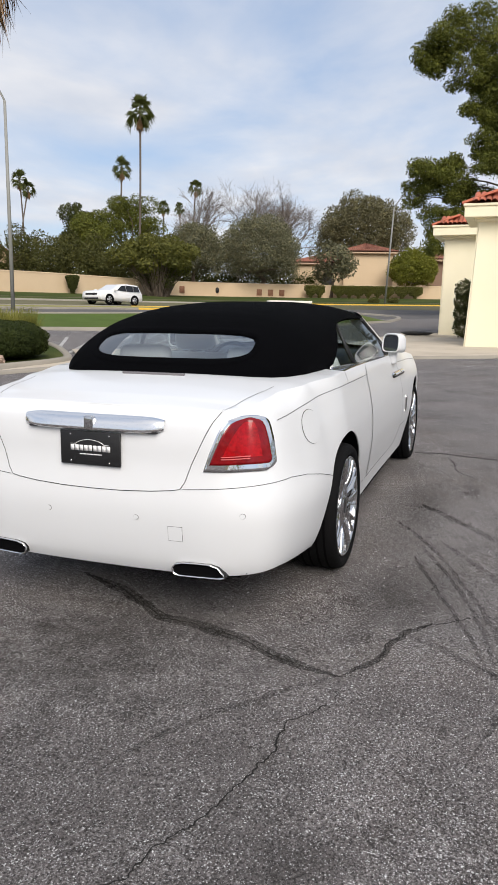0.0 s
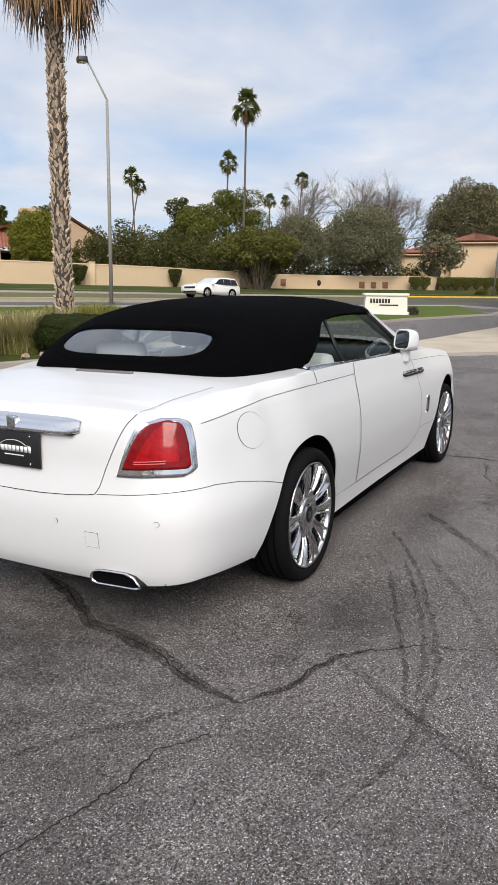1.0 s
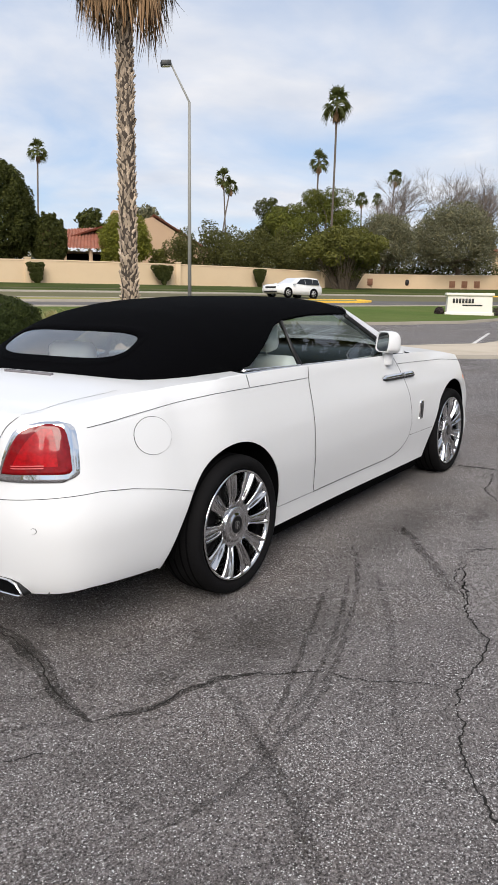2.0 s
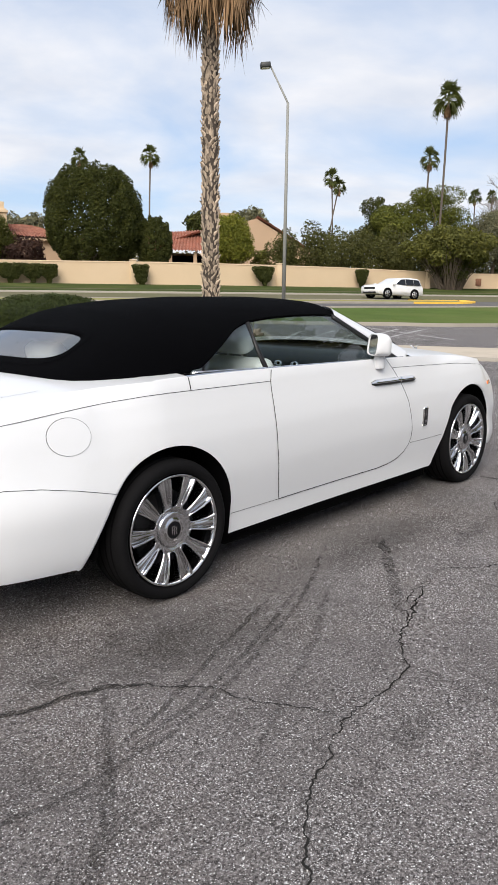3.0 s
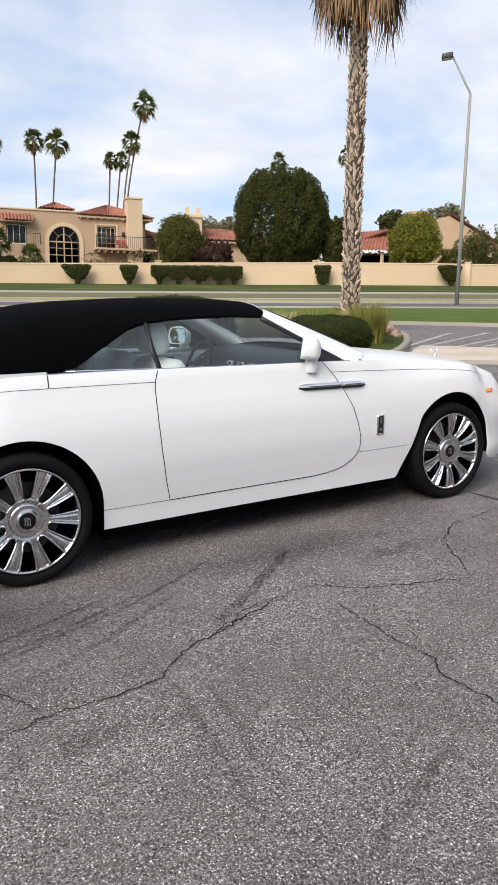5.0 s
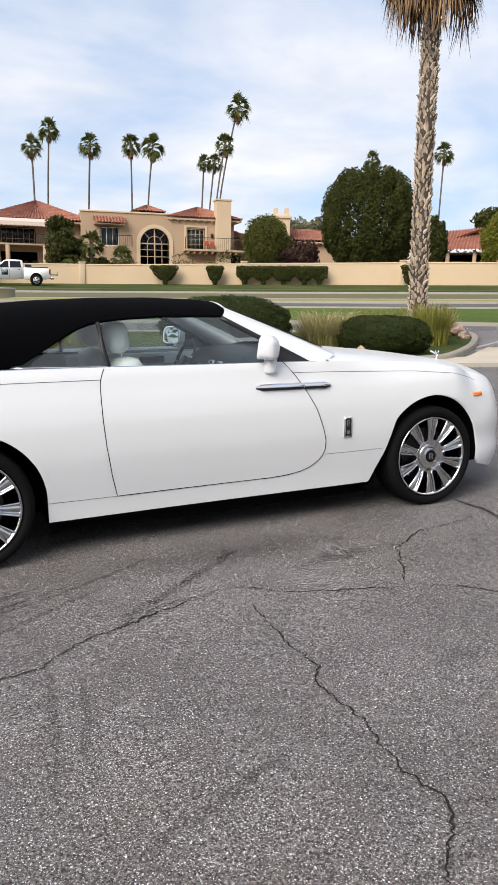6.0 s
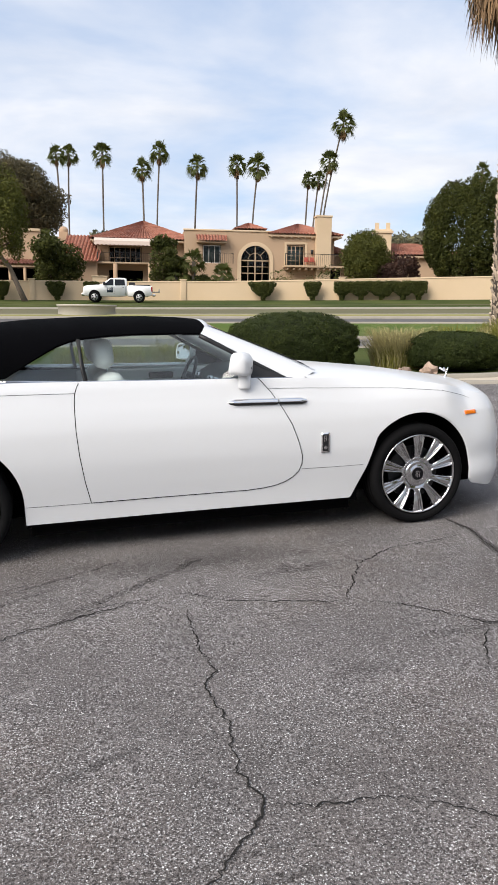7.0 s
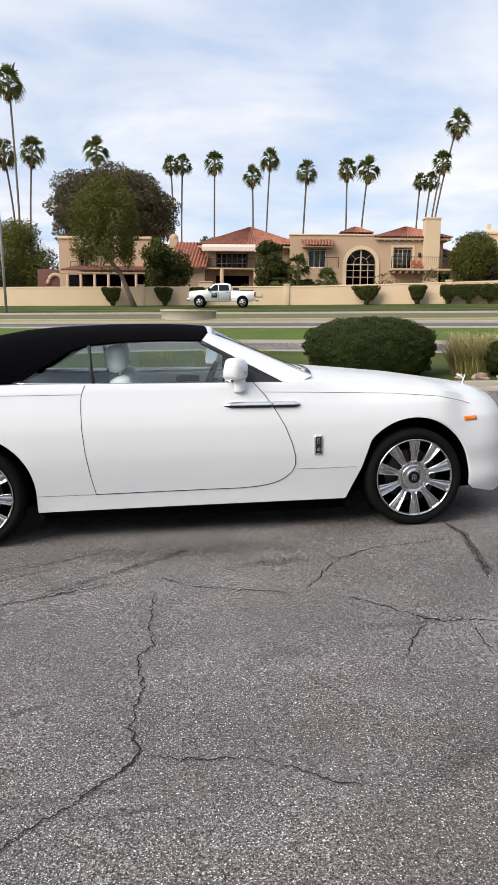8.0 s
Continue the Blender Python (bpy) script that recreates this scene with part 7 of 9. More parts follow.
bm = corrugated([(hx(533), -1.0, hz(436)), (hx(587), -1.0, hz(436)), (hx(533), -0.02, hz(424)), (hx(587), -0.02, hz(424))], steps=3)
part("window_hood", bm, M_TILE, house, "small red tile hood above a window", smooth=False)
bm = bmesh.new()
box(bm, hx(534), hx(586), -0.9, -0.01, hz(438), hz(436.5), 0.02)
part("hood_beam", bm, M_WOODT, house)
railing(house, hx(560), hx(598), -0.7, hz(474), 18 * PXM)

villa = thing("house", pose(21.86, 68.24, 3.17, 0, 0, -7), "tan stucco villa with red tile roof and a scalloped awning", "house")
block(villa, hx(360), hx(528), 1.5, 11, -0.5, hz(432), holes=((hx(380), hx(438), hz(474), hz(445)), (hx(380), hx(440), hz(540), hz(487))))
hip_roof(villa, hx(358), hx(526), 0.9, 11, hz(434), 2.35, 0.6)
glazed(villa, hx(381), hx(437), hz(474), hz(446), 1.7, 6, 3, M_WOODT, False)
bm = bmesh.new()
box(bm, hx(362), hx(470), -0.4, 1.49, hz(478), hz(475), 0.02)
part("balcony", bm, M_WOODT, villa, "timber balcony with dark railing")
railing(villa, hx(362), hx(470), -0.35, hz(475), 16 * PXM)
for px in (392, 452):
    bm = bmesh.new()
    tube(bm, [(hx(px), -0.3, -0.5), (hx(px), -0.3, hz(478))], 0.22, 10)
    part("column", bm, M_HOUSE, villa)
bm = bmesh.new()
rows = []
for k in range(61):
    x = hx(357) + (hx(461) - hx(357)) * k / 60
    s_ = 0.1 * abs(math.sin(k * math.pi / 4))
    rows.append([Vector((x, 0.25, hz(432.5))), Vector((x, -0.6, hz(436.5))), Vector((x, -1.3, hz(440))), Vector((x, -1.33, hz(446) - s_)), Vector((x, -1.3, hz(446) - s_)), Vector((x, -1.27, hz(441))), Vector((x, 0.25, hz(434)))])
part("awning", sheet(rows, bm), M_AWN, villa, "pale scalloped cloth awning", smooth=False)
slope("roof", [(hx(298), -1.0, hz(477)), (hx(364), -1.0, hz(477)), (hx(304), 5.0, hz(422)), (hx(372), 5.0, hz(422))], villa, "long red clay tile roof slope", 16)
block(villa, hx(262), hx(361), -0.2, 9, -0.5, hz(478))
bm = bmesh.new()
box(bm, hx(285), hx(362), 4.6, 9, hz(478), hz(425))
part("gable", bm, M_HOUSE, villa, smooth=False)
bm = bmesh.new()
box(bm, hx(288), hx(304), 5.5, 6.5, hz(470), hz(414), 0.03)
bmesh.ops.create_uvsphere(bm, u_segments=14, v_segments=8, radius=0.5, matrix=Matrix.Translation((hx(296), 6.0, hz(412))))
part("chimney", bm, M_HOUSE, villa, "stucco chimney with a domed cap", smooth=False)

wing = thing("house", pose(21.86, 68.24, 3.17, 0, 0, -7), "flat-roofed tan stucco house wing with a small balcony", "house")
block(wing, hx(97), hx(262), 1.0, 10, -0.5, hz(420), holes=((hx(133), hx(150), hz(478), hz(449)),))
bm = bmesh.new()
box(bm, hx(95), hx(264), 0.85, 1.3, hz(424), hz(419), 0.03)
part("parapet", bm, M_STUCCO, wing, "moulded parapet")
glazed(wing, hx(133.5), hx(149.5), hz(478), hz(450), 1.2, 2, 3, M_WOODT, False)
slope("window_hood", [(hx(118), 0.0, hz(448)), (hx(158), 0.0, hz(448)), (hx(118), 0.98, hz(443)), (hx(158), 0.98, hz(443))], wing, "small awning of tiles", 2)
slope("roof", [(hx(113), -2.5, hz(486)), (hx(262), -2.5, hz(486)), (hx(128), 0.98, hz(474)), (hx(262), 0.98, hz(474))], wing, "porch roof of red clay tiles", 6)
railing(wing, hx(120), hx(133), 0.4, hz(480), 14 * PXM)
for px in (125, 148, 172, 196, 220, 244):
    bm = bmesh.new()
    tube(bm, [(hx(px), -2.2, -0.5), (hx(px), -2.2, hz(488))], 0.14, 10)
    part("column", bm, M_HOUSE, wing)
bm = bmesh.new()
box(bm, hx(114), hx(262), -2.35, -2.05, hz(490), hz(487), 0.02)
part("porch_beam", bm, M_WOODT, wing)
# near-black sheet in place of the porch's own shade
bm = bmesh.new()
box(bm, hx(114), hx(262), 0.6, 0.7, -0.5, hz(489))
part("porch_back", bm, M_DARK, wing)
gate = thing("garden_gateway", pose(21.86, 68.24, 3.17, 0, 0, -7), "low red-brown wall with a stucco arch", "gateway")
bm = bmesh.new()
box(bm, hx(52), hx(97), 2.0, 2.4, -0.5, hz(478), 0.02)
part("wall", bm, mat("red_ivy_wall", (0.12, 0.05, 0.04), rough=0.9, vary=0.3, scale=3.0, bump=0.6), gate)
bm = bmesh.new()
tube(bm, [(hx(85) + 14 * PXM * math.cos(math.pi * k / 14), 1.95, hz(505) + 17 * PXM * math.sin(math.pi * k / 14)) for k in range(15)], 0.2, 8)
part("arch", bm, M_HOUSE, gate)

# house with a big gable, behind the citrus tree
gx, gy = 56.0, 54.0
cottage = thing("house", pose(gx, gy, ground(gx, gy), 0, 0, -40), "low tan stucco house with a wide gable and red tile roof", "house")
bm = bmesh.new()
prof = [(-1.5, -0.5), (9.2, -0.5), (9.2, 3.5), (2.6, 7.3), (-1.5, 6.2)]
for y in (0.0, 10.0):
    bm.faces.new([bm.verts.new((x, y, z)) for x, z in prof])
for (xa, za), (xb, zb) in zip(prof, prof[1:] + prof[:1]):
    bm.faces.new([bm.verts.new(p) for p in ((xa, 0, za), (xb, 0, zb), (xb, 10, zb), (xa, 10, za))])
part("wall", bm, M_HOUSE, cottage, smooth=False)
slope("roof", [(9.7, -0.4, 3.35), (9.7, 10.4, 3.35), (2.6, -0.4, 7.45), (2.6, 10.4, 7.45)], cottage, "red clay tile roof slope", 12)
slope("roof", [(-9.5, 10.4, 3.6), (-9.5, -0.4, 3.6), (-1.5, 10.4, 6.4), (-1.5, -0.4, 6.4)], cottage, "red clay tile roof slope", 16)
slope("roof", [(-10.0, -3.5, 3.4), (-1.5, -3.5, 3.4), (-9.0, 2.0, 5.6), (-1.5, 2.0, 6.2)], cottage, "red clay tile roof slope", 12)
bm = bmesh.new()
box(bm, -9.2, -1.5, 2.0, 9.8, -0.5, 3.6)
part("wing_wall", bm, M_HOUSE, cottage, smooth=False)
# the porch's shade, painted as a near-black sheet
bm = bmesh.new()
box(bm, -9.0, -1.6, 1.6, 1.7, -0.5, 3.3)
part("porch_back", bm, M_DARK, cottage)
for x in (-9.4, -6.8, -4.2, -1.9):
    bm = bmesh.new()
    tube(bm, [(x, -2.9, -0.5), (x, -2.9, 3.4)], 0.2, 10)
    part("column", bm, M_HOUSE, cottage)
bm = bmesh.new()
box(bm, -1.4, 0.6, 3.0, 4.2, 6.0, 8.2, 0.05)
box(bm, -1.55, 0.75, 2.85, 4.35, 7.7, 8.0, 0.03)
part("chimney", bm, M_HOUSE, cottage, "square chimney", smooth=False)
# low house by the dense garden tree
lx, ly = 37.5, 66.0
low = thing("house", pose(lx, ly, ground(lx, ly), 0, 0, -20), "low tan house with a tall chimney and red tile roof", "house")
block(low, -6, 6, 0, 9, -0.5, 4.6)
hip_roof(low, -6, 6, 0, 9, 4.7, 1.6, 0.6)
bm = bmesh.new()
box(bm, -3.2, -1.4, -0.3, 1.0, 0, 7.4, 0.05)
box(bm, -3.35, -1.25, -0.45, 1.15, 7.0, 7.25, 0.03)
box(bm, -3.1, -2.7, 0.1, 0.6, 7.4, 8.1, 0.02)
box(bm, -1.95, -1.55, 0.1, 0.6, 7.4, 8.1, 0.02)
part("chimney", bm, M_STUCCO, low, "tall stucco chimney with two pots", smooth=False)
# house at the far end of the street
ex_, ey_ = 96.0, 17.5
far = thing("house", pose(ex_, ey_, ground(ex_, ey_), 0, 0, -72), "peach stucco house with red tile roofs and a small arched window", "house")
block(far, -9.0, 1.5, 0, 10, -0.5, 4.6, M_STUCCO)
hip_roof(far, -9.0, 1.5, 0, 10, 4.7, 1.7, 0.6)
block(far, -2.5, 4.0, -1.0, 8, -0.5, 6.0, M_STUCCO)
hip_roof(far, -2.5, 4.0, -1.0, 8, 6.1, 1.3, 0.6)
block(far, 4.0, 9.0, 1.0, 8, -0.5, 4.4, M_STUCCO)
bm = bmesh.new()
bm.faces.new([bm.verts.new((-4.6 + 0.75 * math.cos(math.pi * k / 12), -0.02, 2.6 + 0.75 * math.sin(math.pi * k / 12))) for k in range(13)] + [bm.verts.new((-5.35, -0.02, 0.8)), bm.verts.new((-3.85, -0.02, 0.8))])
part("arched_window", bm, M_IRON, far, "dark arched window", smooth=False)
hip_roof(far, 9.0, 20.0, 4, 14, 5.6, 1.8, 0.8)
# this wing stands in shade: its stucco is coloured darker for that
block(far, 9.0, 20.0, 4, 14, -0.5, 5.5, mat("shaded_stucco", (0.2, 0.13, 0.09), rough=0.9, vary=0.1))

# ---------------------------------------------------------------- gate pavilion beside the lot
pav = thing("gate_pavilion", LOT @ pose(20.3, -0.55, 0), "cream stucco gate pavilion with white cornices and red tile eaves", "building")


def pier(parent, x0, x1, y0, y1, h, batter, name="pier"):
    bm = bmesh.new()
    rows = [[(x0 - b, y1 + b, z), (x1 + b, y1 + b, z), (x1 + b, y0 - b, z), (x0 - b, y0 - b, z)] for z, b in ((-0.2, batter), (h, 0.0))]
    ring_tube(bm, rows)
    bmesh.ops.bevel(bm, geom=[e for e in bm.edges if abs(e.verts[0].co.z - e.verts[1].co.z) > 1], offset=0.05, segments=3, affect="EDGES")
    return part(name, bm, M_CREAM, parent, "thick cream stucco pier, wider at the foot", smooth=False)


def eave(parent, x0, x1, y0, y1, z):
    """Stepped white cornice with a rim of round clay tiles above."""
    bm = bmesh.new()
    box(bm, x0 - 0.04, x1 + 0.04, y0 - 0.04, y1 + 0.04, z, z + 0.1, 0.02)
    box(bm, x0 - 0.32, x1 + 0.32, y0 - 0.32, y1 + 0.32, z + 0.1, z + 0.42, 0.02)
    box(bm, x0 - 0.36, x1 + 0.36, y0 - 0.36, y1 + 0.36, z + 0.42, z + 0.5, 0.02)
    part("cornice", bm, M_CREAM, parent, "deep cream plaster fascia under the tiles", smooth=False)
    bm = bmesh.new()
    box(bm, x0 + 0.4, x1 - 0.4, y0 + 0.4, y1 - 0.4, z + 0.5, z + 0.85, 0.1)
    part("roof_core", bm, M_TILE_NEW, parent)
    k = 0
    for xa, ya, xb, yb, nx, ny in ((x0, y1, x1, y1, 0, 1), (x0, y0, x0, y1, -1, 0), (x0, y0, x1, y0, 0, -1)):
        L = math.hypot(xb - xa, yb - ya)
        n = int(L / 0.17)
        for i in range(n + 1):
            f = i / n
            x, y = xa + (xb - xa) * f, ya + (yb - ya) * f
            bm = bmesh.new()
            d = Vector((nx, ny, 0))
            s_ = Vector((-ny, nx, 0))
            rows = [[Vector((x, y, z + 0.52)) + d * (0.42 - 1.1 * q) + Vector((0, 0, 0.36 * q)) + s_ * 0.088 * math.cos(a) + Vector((0, 0, 0.085 * math.sin(a))) for a in [math.pi * j / 6 for j in range(7)]] for q in (0, 0.5, 1)]
            sheet(rows, bm)
            ob = part("tile", bm, M_TILE_NEW, parent)


pier(pav, 0.0, 2.6, -2.6, -0.1, 3.9, 0.22)
eave(pav, -0.1, 2.7, -2.7, -0.03, 3.86)
pier(pav, 7.5, 10.5, -2.6, 1.5, 4.05, 0.08)
eave(pav, 7.4, 10.6, -2.7, 1.62, 3.95)
hg = thing("hedge", LOT @ pose(25.2, -0.6, 0), "tall clipped dark hedge between the pavilion's piers", "hedge")
leaves("foliage", [(0.3 * i, 0.5 - 0.4 * i, 0.5 + 0.45 * j, 0.42, 0.36, 0.4) for i in range(7) for j in range(4)], 30000, 0.045, M_LEAF_D, hg, 911, shell=0.7)
# tall pine beyond the pavilion
px_, py_ = 52.0, -2.0
gz = ground(px_, py_)
pine = thing("pine_tree", pose(px_, py_, gz), "tall open pine tree with heavy dark green clumps", "tree")
PINE = [(0, 5.2, 21.0, 2.2), (0, 6.6, 19.6, 1.7), (0, 4.9, 23.4, 1.6), (0, 6.3, 12.8, 1.9), (0, 7.2, 11.4, 1.4), (0, 5.6, 9.6, 1.5), (0, 5.8, 7.8, 1.2), (1.5, 3.0, 21.5, 2.6), (0, 0.0, 21.8, 3.0), (2, -2.6, 22.4, 2.4), (0, 3.8, 18.6, 1.9), (1, 1.2, 18.9, 2.2), (-1, -1.5, 18.6, 2.6), (0, 0.8, 15.9, 1.9), (1, -2.4, 15.4, 2.5), (0, 4.6, 12.2, 2.0), (1, 3.0, 11.0, 2.0), (-1, 2.0, 13.0, 1.4), (0, -1.0, 12.3, 2.3), (1, -3.4, 11.4, 2.4), (0, 3.9, 9.6, 1.4), (1, 0.4, 9.6, 1.9), (0, -2.6, 8.8, 2.2), (1, 2.4, 7.6, 1.3), (0, 4.8, 13.4, 1.0), (1, -5.6, 20.0, 2.6), (1, -6.0, 16.0, 2.6), (0, -5.0, 12.5, 2.6), (2, -1.0, 24.0, 2.0)]
rng_ = np.random.default_rng(77)
blobs = []
PINE = [p for p in PINE if p[2] + p[3] < 24.8]
PINE += [(0, 1.5, 18.2, 2.4), (0, -0.5, 16.4, 2.6), (0, 2.6, 16.8, 1.7), (0, 0.5, 13.8, 2.2), (0, 2.4, 14.6, 1.6)]
for x, y, z, r in PINE:
    z, r = z - (1.5 if z > 17 else 2.3), r * 1.12
    blobs.append((x, y, z - gz + 1.3, r * 0.7, r * 0.7, r * 0.5))
    for _ in range(7):
        d = rng_.normal(size=3)
        d /= np.linalg.norm(d)
        blobs.append((x + d[0] * r * 0.75, y + d[1] * r * 0.75, z - gz + 1.3 + d[2] * r * 0.5, r * 0.36, r * 0.36, r * 0.26))
bm = bmesh.new()
tube(bm, [(0, -1.5, -0.2), (0.3, -1.7, 6), (0, -1.2, 12), (0.4, -1.6, 18), (0.3, -1.2, 22)], [0.42, 0.36, 0.3, 0.2, 0.08], 10)
part("trunk", bm, M_BARK, pine)
bm = bmesh.new()
for b in blobs[::8]:
    z0 = max(b[2] - 2.0, 3)
    tube(bm, [(0.2, -1.5, z0), (b[0] * 0.5, b[1] * 0.5 - 0.7, b[2] - 0.7), b[:3]], [0.09, 0.06, 0.03], 6)
part("limbs", bm, M_BARK, pine)
leaves("crown", blobs, 190000, 0.12, M_PINE, pine, 912, squash=0.28, shell=0.3)

# ---------------------------------------------------------------- lamp posts, sign, planter, vehicles
def lamp_post(x, y, zt, rise, reach_, az, label, lean=(0, 0)):
    gz = ground(x, y)
    t = thing("street_lamp", pose(x, y, gz), label, "street lamp")
    bm = bmesh.new()
    h = zt - gz
    tube(bm, [(0, 0, -0.2), (lean[0] * 0.5, lean[1] * 0.5, h * 0.5), (lean[0], lean[1], h)], [0.105, 0.09, 0.07], 12)
    part("pole", bm, M_STEEL, t, "tapered grey steel pole")
    bm = bmesh.new()
    d = Vector((math.cos(radians(az)), math.sin(radians(az)), 0))
    top = Vector((lean[0], lean[1], h))
    tube(bm, [top - Vector((0, 0, 0.2)), top, top + d * reach_ + Vector((0, 0, rise))], [0.06, 0.055, 0.045], 8)
    part("arm", bm, M_STEEL, t)
    bm = bmesh.new()
    e = top + d * (reach_ + 0.3) + Vector((0, 0, rise))
    box(bm, -0.3, 0.22, -0.22, 0.22, -0.13, 0.13, 0.05, Matrix.Translation(e) @ pose(0, 0, 0, 0, 6, az))
    head = part("lamp_head", bm, mat("dark_lamp_metal", (0.04, 0.042, 0.042), rough=0.5, metal=0.2, vary=0.1), t, "dark box-shaped lamp head")
    bm = bmesh.new()
    box(bm, -0.24, 0.16, -0.16, 0.16, -0.15, -0.125, 0.01, Matrix.Translation(e) @ pose(0, 0, 0, 0, 6, az))
    part("lamp_glass", bm, M_WHITEP, head)
    return t


lamp_post(28.3, 22.7, 11.95, 1.75, 0.95, 140, "tall grey steel street lamp on the grass verge")
lamp_post(*spot(15.6, 11.8), 13.2, 2.2, 2.0, 250, "tall slim grey street lamp across the street", lean=(0.1, -0.55))
lamp_post(-9.75, 50.0, 12.5, 1.7, 1.0, 60, "slim pale street lamp on the far verge", lean=(-0.35, 0.1))

sx, sy = 37.7, 10.45
sign = thing("entrance_sign", pose(sx, sy, ground(sx, sy) + 0.06, 0, 0, -58) @ Matrix.Scale(0.9, 4), "low cream stucco entrance sign with dark lettering bars", "sign")
bm = bmesh.new()
box(bm, -1.5, 1.5, -0.3, 0.3, -0.2, 0.16, 0.03)
part("base", bm, M_WHITEP, sign)
bm = bmesh.new()
rows = [[(-1.38 * f, -0.24 * g_, z), (1.38 * f, -0.24 * g_, z), (1.38 * f, 0.24 * g_, z), (-1.38 * f, 0.24 * g_, z)] for z, f, g_ in ((0.16, 1.0, 1.0), (1.15, 0.97, 0.9))]
ring_tube(bm, rows)
part("body", bm, M_WHITEP, sign, smooth=False)
bm = bmesh.new()
box(bm, -1.46, 1.46, -0.3, 0.3, 1.15, 1.32, 0.03)
part("cap", bm, M_WHITEP, sign)
for k in range(7):
    bm = bmesh.new()
    box(bm, -1.05 + k * 0.19, -0.92 + k * 0.19, -0.262, -0.235, 0.72, 0.98)
    part("letter_bar", bm, M_LETTER, sign)
bm = bmesh.new()
box(bm, -0.45, 0.75, -0.262, -0.24, 0.55, 0.62)
part("letter_bar", bm, M_LETTER, sign)
for k, (dx, dy, r) in enumerate(((1.75, -0.1, 0.35), (-1.8, 0.0, 0.25))):
    v = sign.matrix_world @ Vector((dx, dy, 0))
    t = thing("flower_clump", pose(v.x, v.y, ground(v.x, v.y)), "small dark flowering clump beside the sign", "plant")
    leaves("foliage", [(0, 0, 0.2, r, r, r)], 500, 0.06, leaf_mat("dusky_leaf", (0.06, 0.045, 0.05), (0.1, 0.06, 0.07)), t, 920 + k)

pl = thing("round_planter", pose(3.1, 38.5, ground(3.1, 38.5) + 0.06) @ Matrix.Scale(0.82, 4), "low round white stucco planter on the median", "planter")
bm = bmesh.new()
pp = [(2.0, -0.2), (2.0, 0.52), (2.08, 0.54), (2.08, 0.66), (1.75, 0.66), (1.75, 0.4), (0.0, 0.4)]
for (ra, za), (rb, zb) in zip(pp, pp[1:]):
    sheet([[Vector((r * math.cos(a), r * math.sin(a), z)) for r, z in ((ra, za), (rb, zb))] for a in [k * math.tau / 48 for k in range(49)]], bm)
bmesh.ops.remove_doubles(bm, verts=bm.verts[:], dist=0.001)
part("bowl", bm, mat("weathered_plaster", (0.42, 0.39, 0.34), rough=0.9, vary=0.15, scale=1.5, fine=30.0, spec=0.1), pl)
leaves("plants", [(0.6 * math.cos(a) * 1.6, 0.6 * math.sin(a) * 1.6, 0.45, 0.5, 0.5, 0.25) for a in range(6)], 1500, 0.1, M_LEAF, pl, 930)


def road_wheel(parent, x, y, r, w=0.24):
    bm = bmesh.new()
    prof = [(r * 0.68, w / 2), (r * 0.9, w / 2), (r, w * 0.36), (r, -w * 0.36), (r * 0.9, -w / 2), (r * 0.68, -w / 2)]
    ring_tube(bm, [[Vector((q * math.cos(a), yy, q * math.sin(a))) for q, yy in prof] for a in [k * math.tau / 28 for k in range(28)]], closed=True)
    wh = part("wheel", bm, M_RUBBER, parent, "black tyre with alloy rim")
    wh.matrix_local = pose(x, y, r)
    bm = bmesh.new()
    tube(bm, [(0, -w * 0.46, 0), (0, w * 0.46, 0)], r * 0.69, 24)
    part("rim", bm, M_ALLOY_DULL, wh)
    # near-black slabs paint the shaded openings between the rim's spokes
    for k in range(5):
        bm = bmesh.new()
        sgn = -1 if y < 0 else 1
        box(bm, r * 0.22, r * 0.58, sgn * w * 0.465 - 0.004, sgn * w * 0.465 + 0.004, -r * 0.12, r * 0.12, 0, pose(0, 0, 0, 0, 72 * k + 36, 0))
        part("rim_gap", bm, M_DARK, wh)


def shell_body(profile, half, tumble, belt):
    """A vehicle body from its side profile; sides lean in above the belt line."""
    bm = bmesh.new()
    rings = []
    for f, in_ in ((-1, 1), (-0.965, 0), (-0.5, 0), (0, 0), (0.5, 0), (0.965, 0), (1, 1)):
        ring = []
        for x, z in profile:
            k = tumble * max(0, z - belt)
            y = f * half - (f / abs(f) * k if f else 0)
            xc = x * (1 - 0.02 * in_)
            ring.append(Vector((xc, y, z - 0.03 * in_ * (1 if z > belt else -0.3))))
        rings.append(ring)
    ring_tube(bm, rings)
    bmesh.ops.recalc_face_normals(bm, faces=bm.faces[:])
    return bm


def side_panes(parent, quads_, half, tumble, belt, label="dark side window"):
    for sgn in (-1, 1):
        for q in quads_:
            bm = bmesh.new()
            bm.faces.new([bm.verts.new((x, sgn * (half - tumble * max(0, z - belt) + 0.012), z)) for x, z in q])
            part("window", bm, M_DARKGLASS, parent, label, smooth=False)


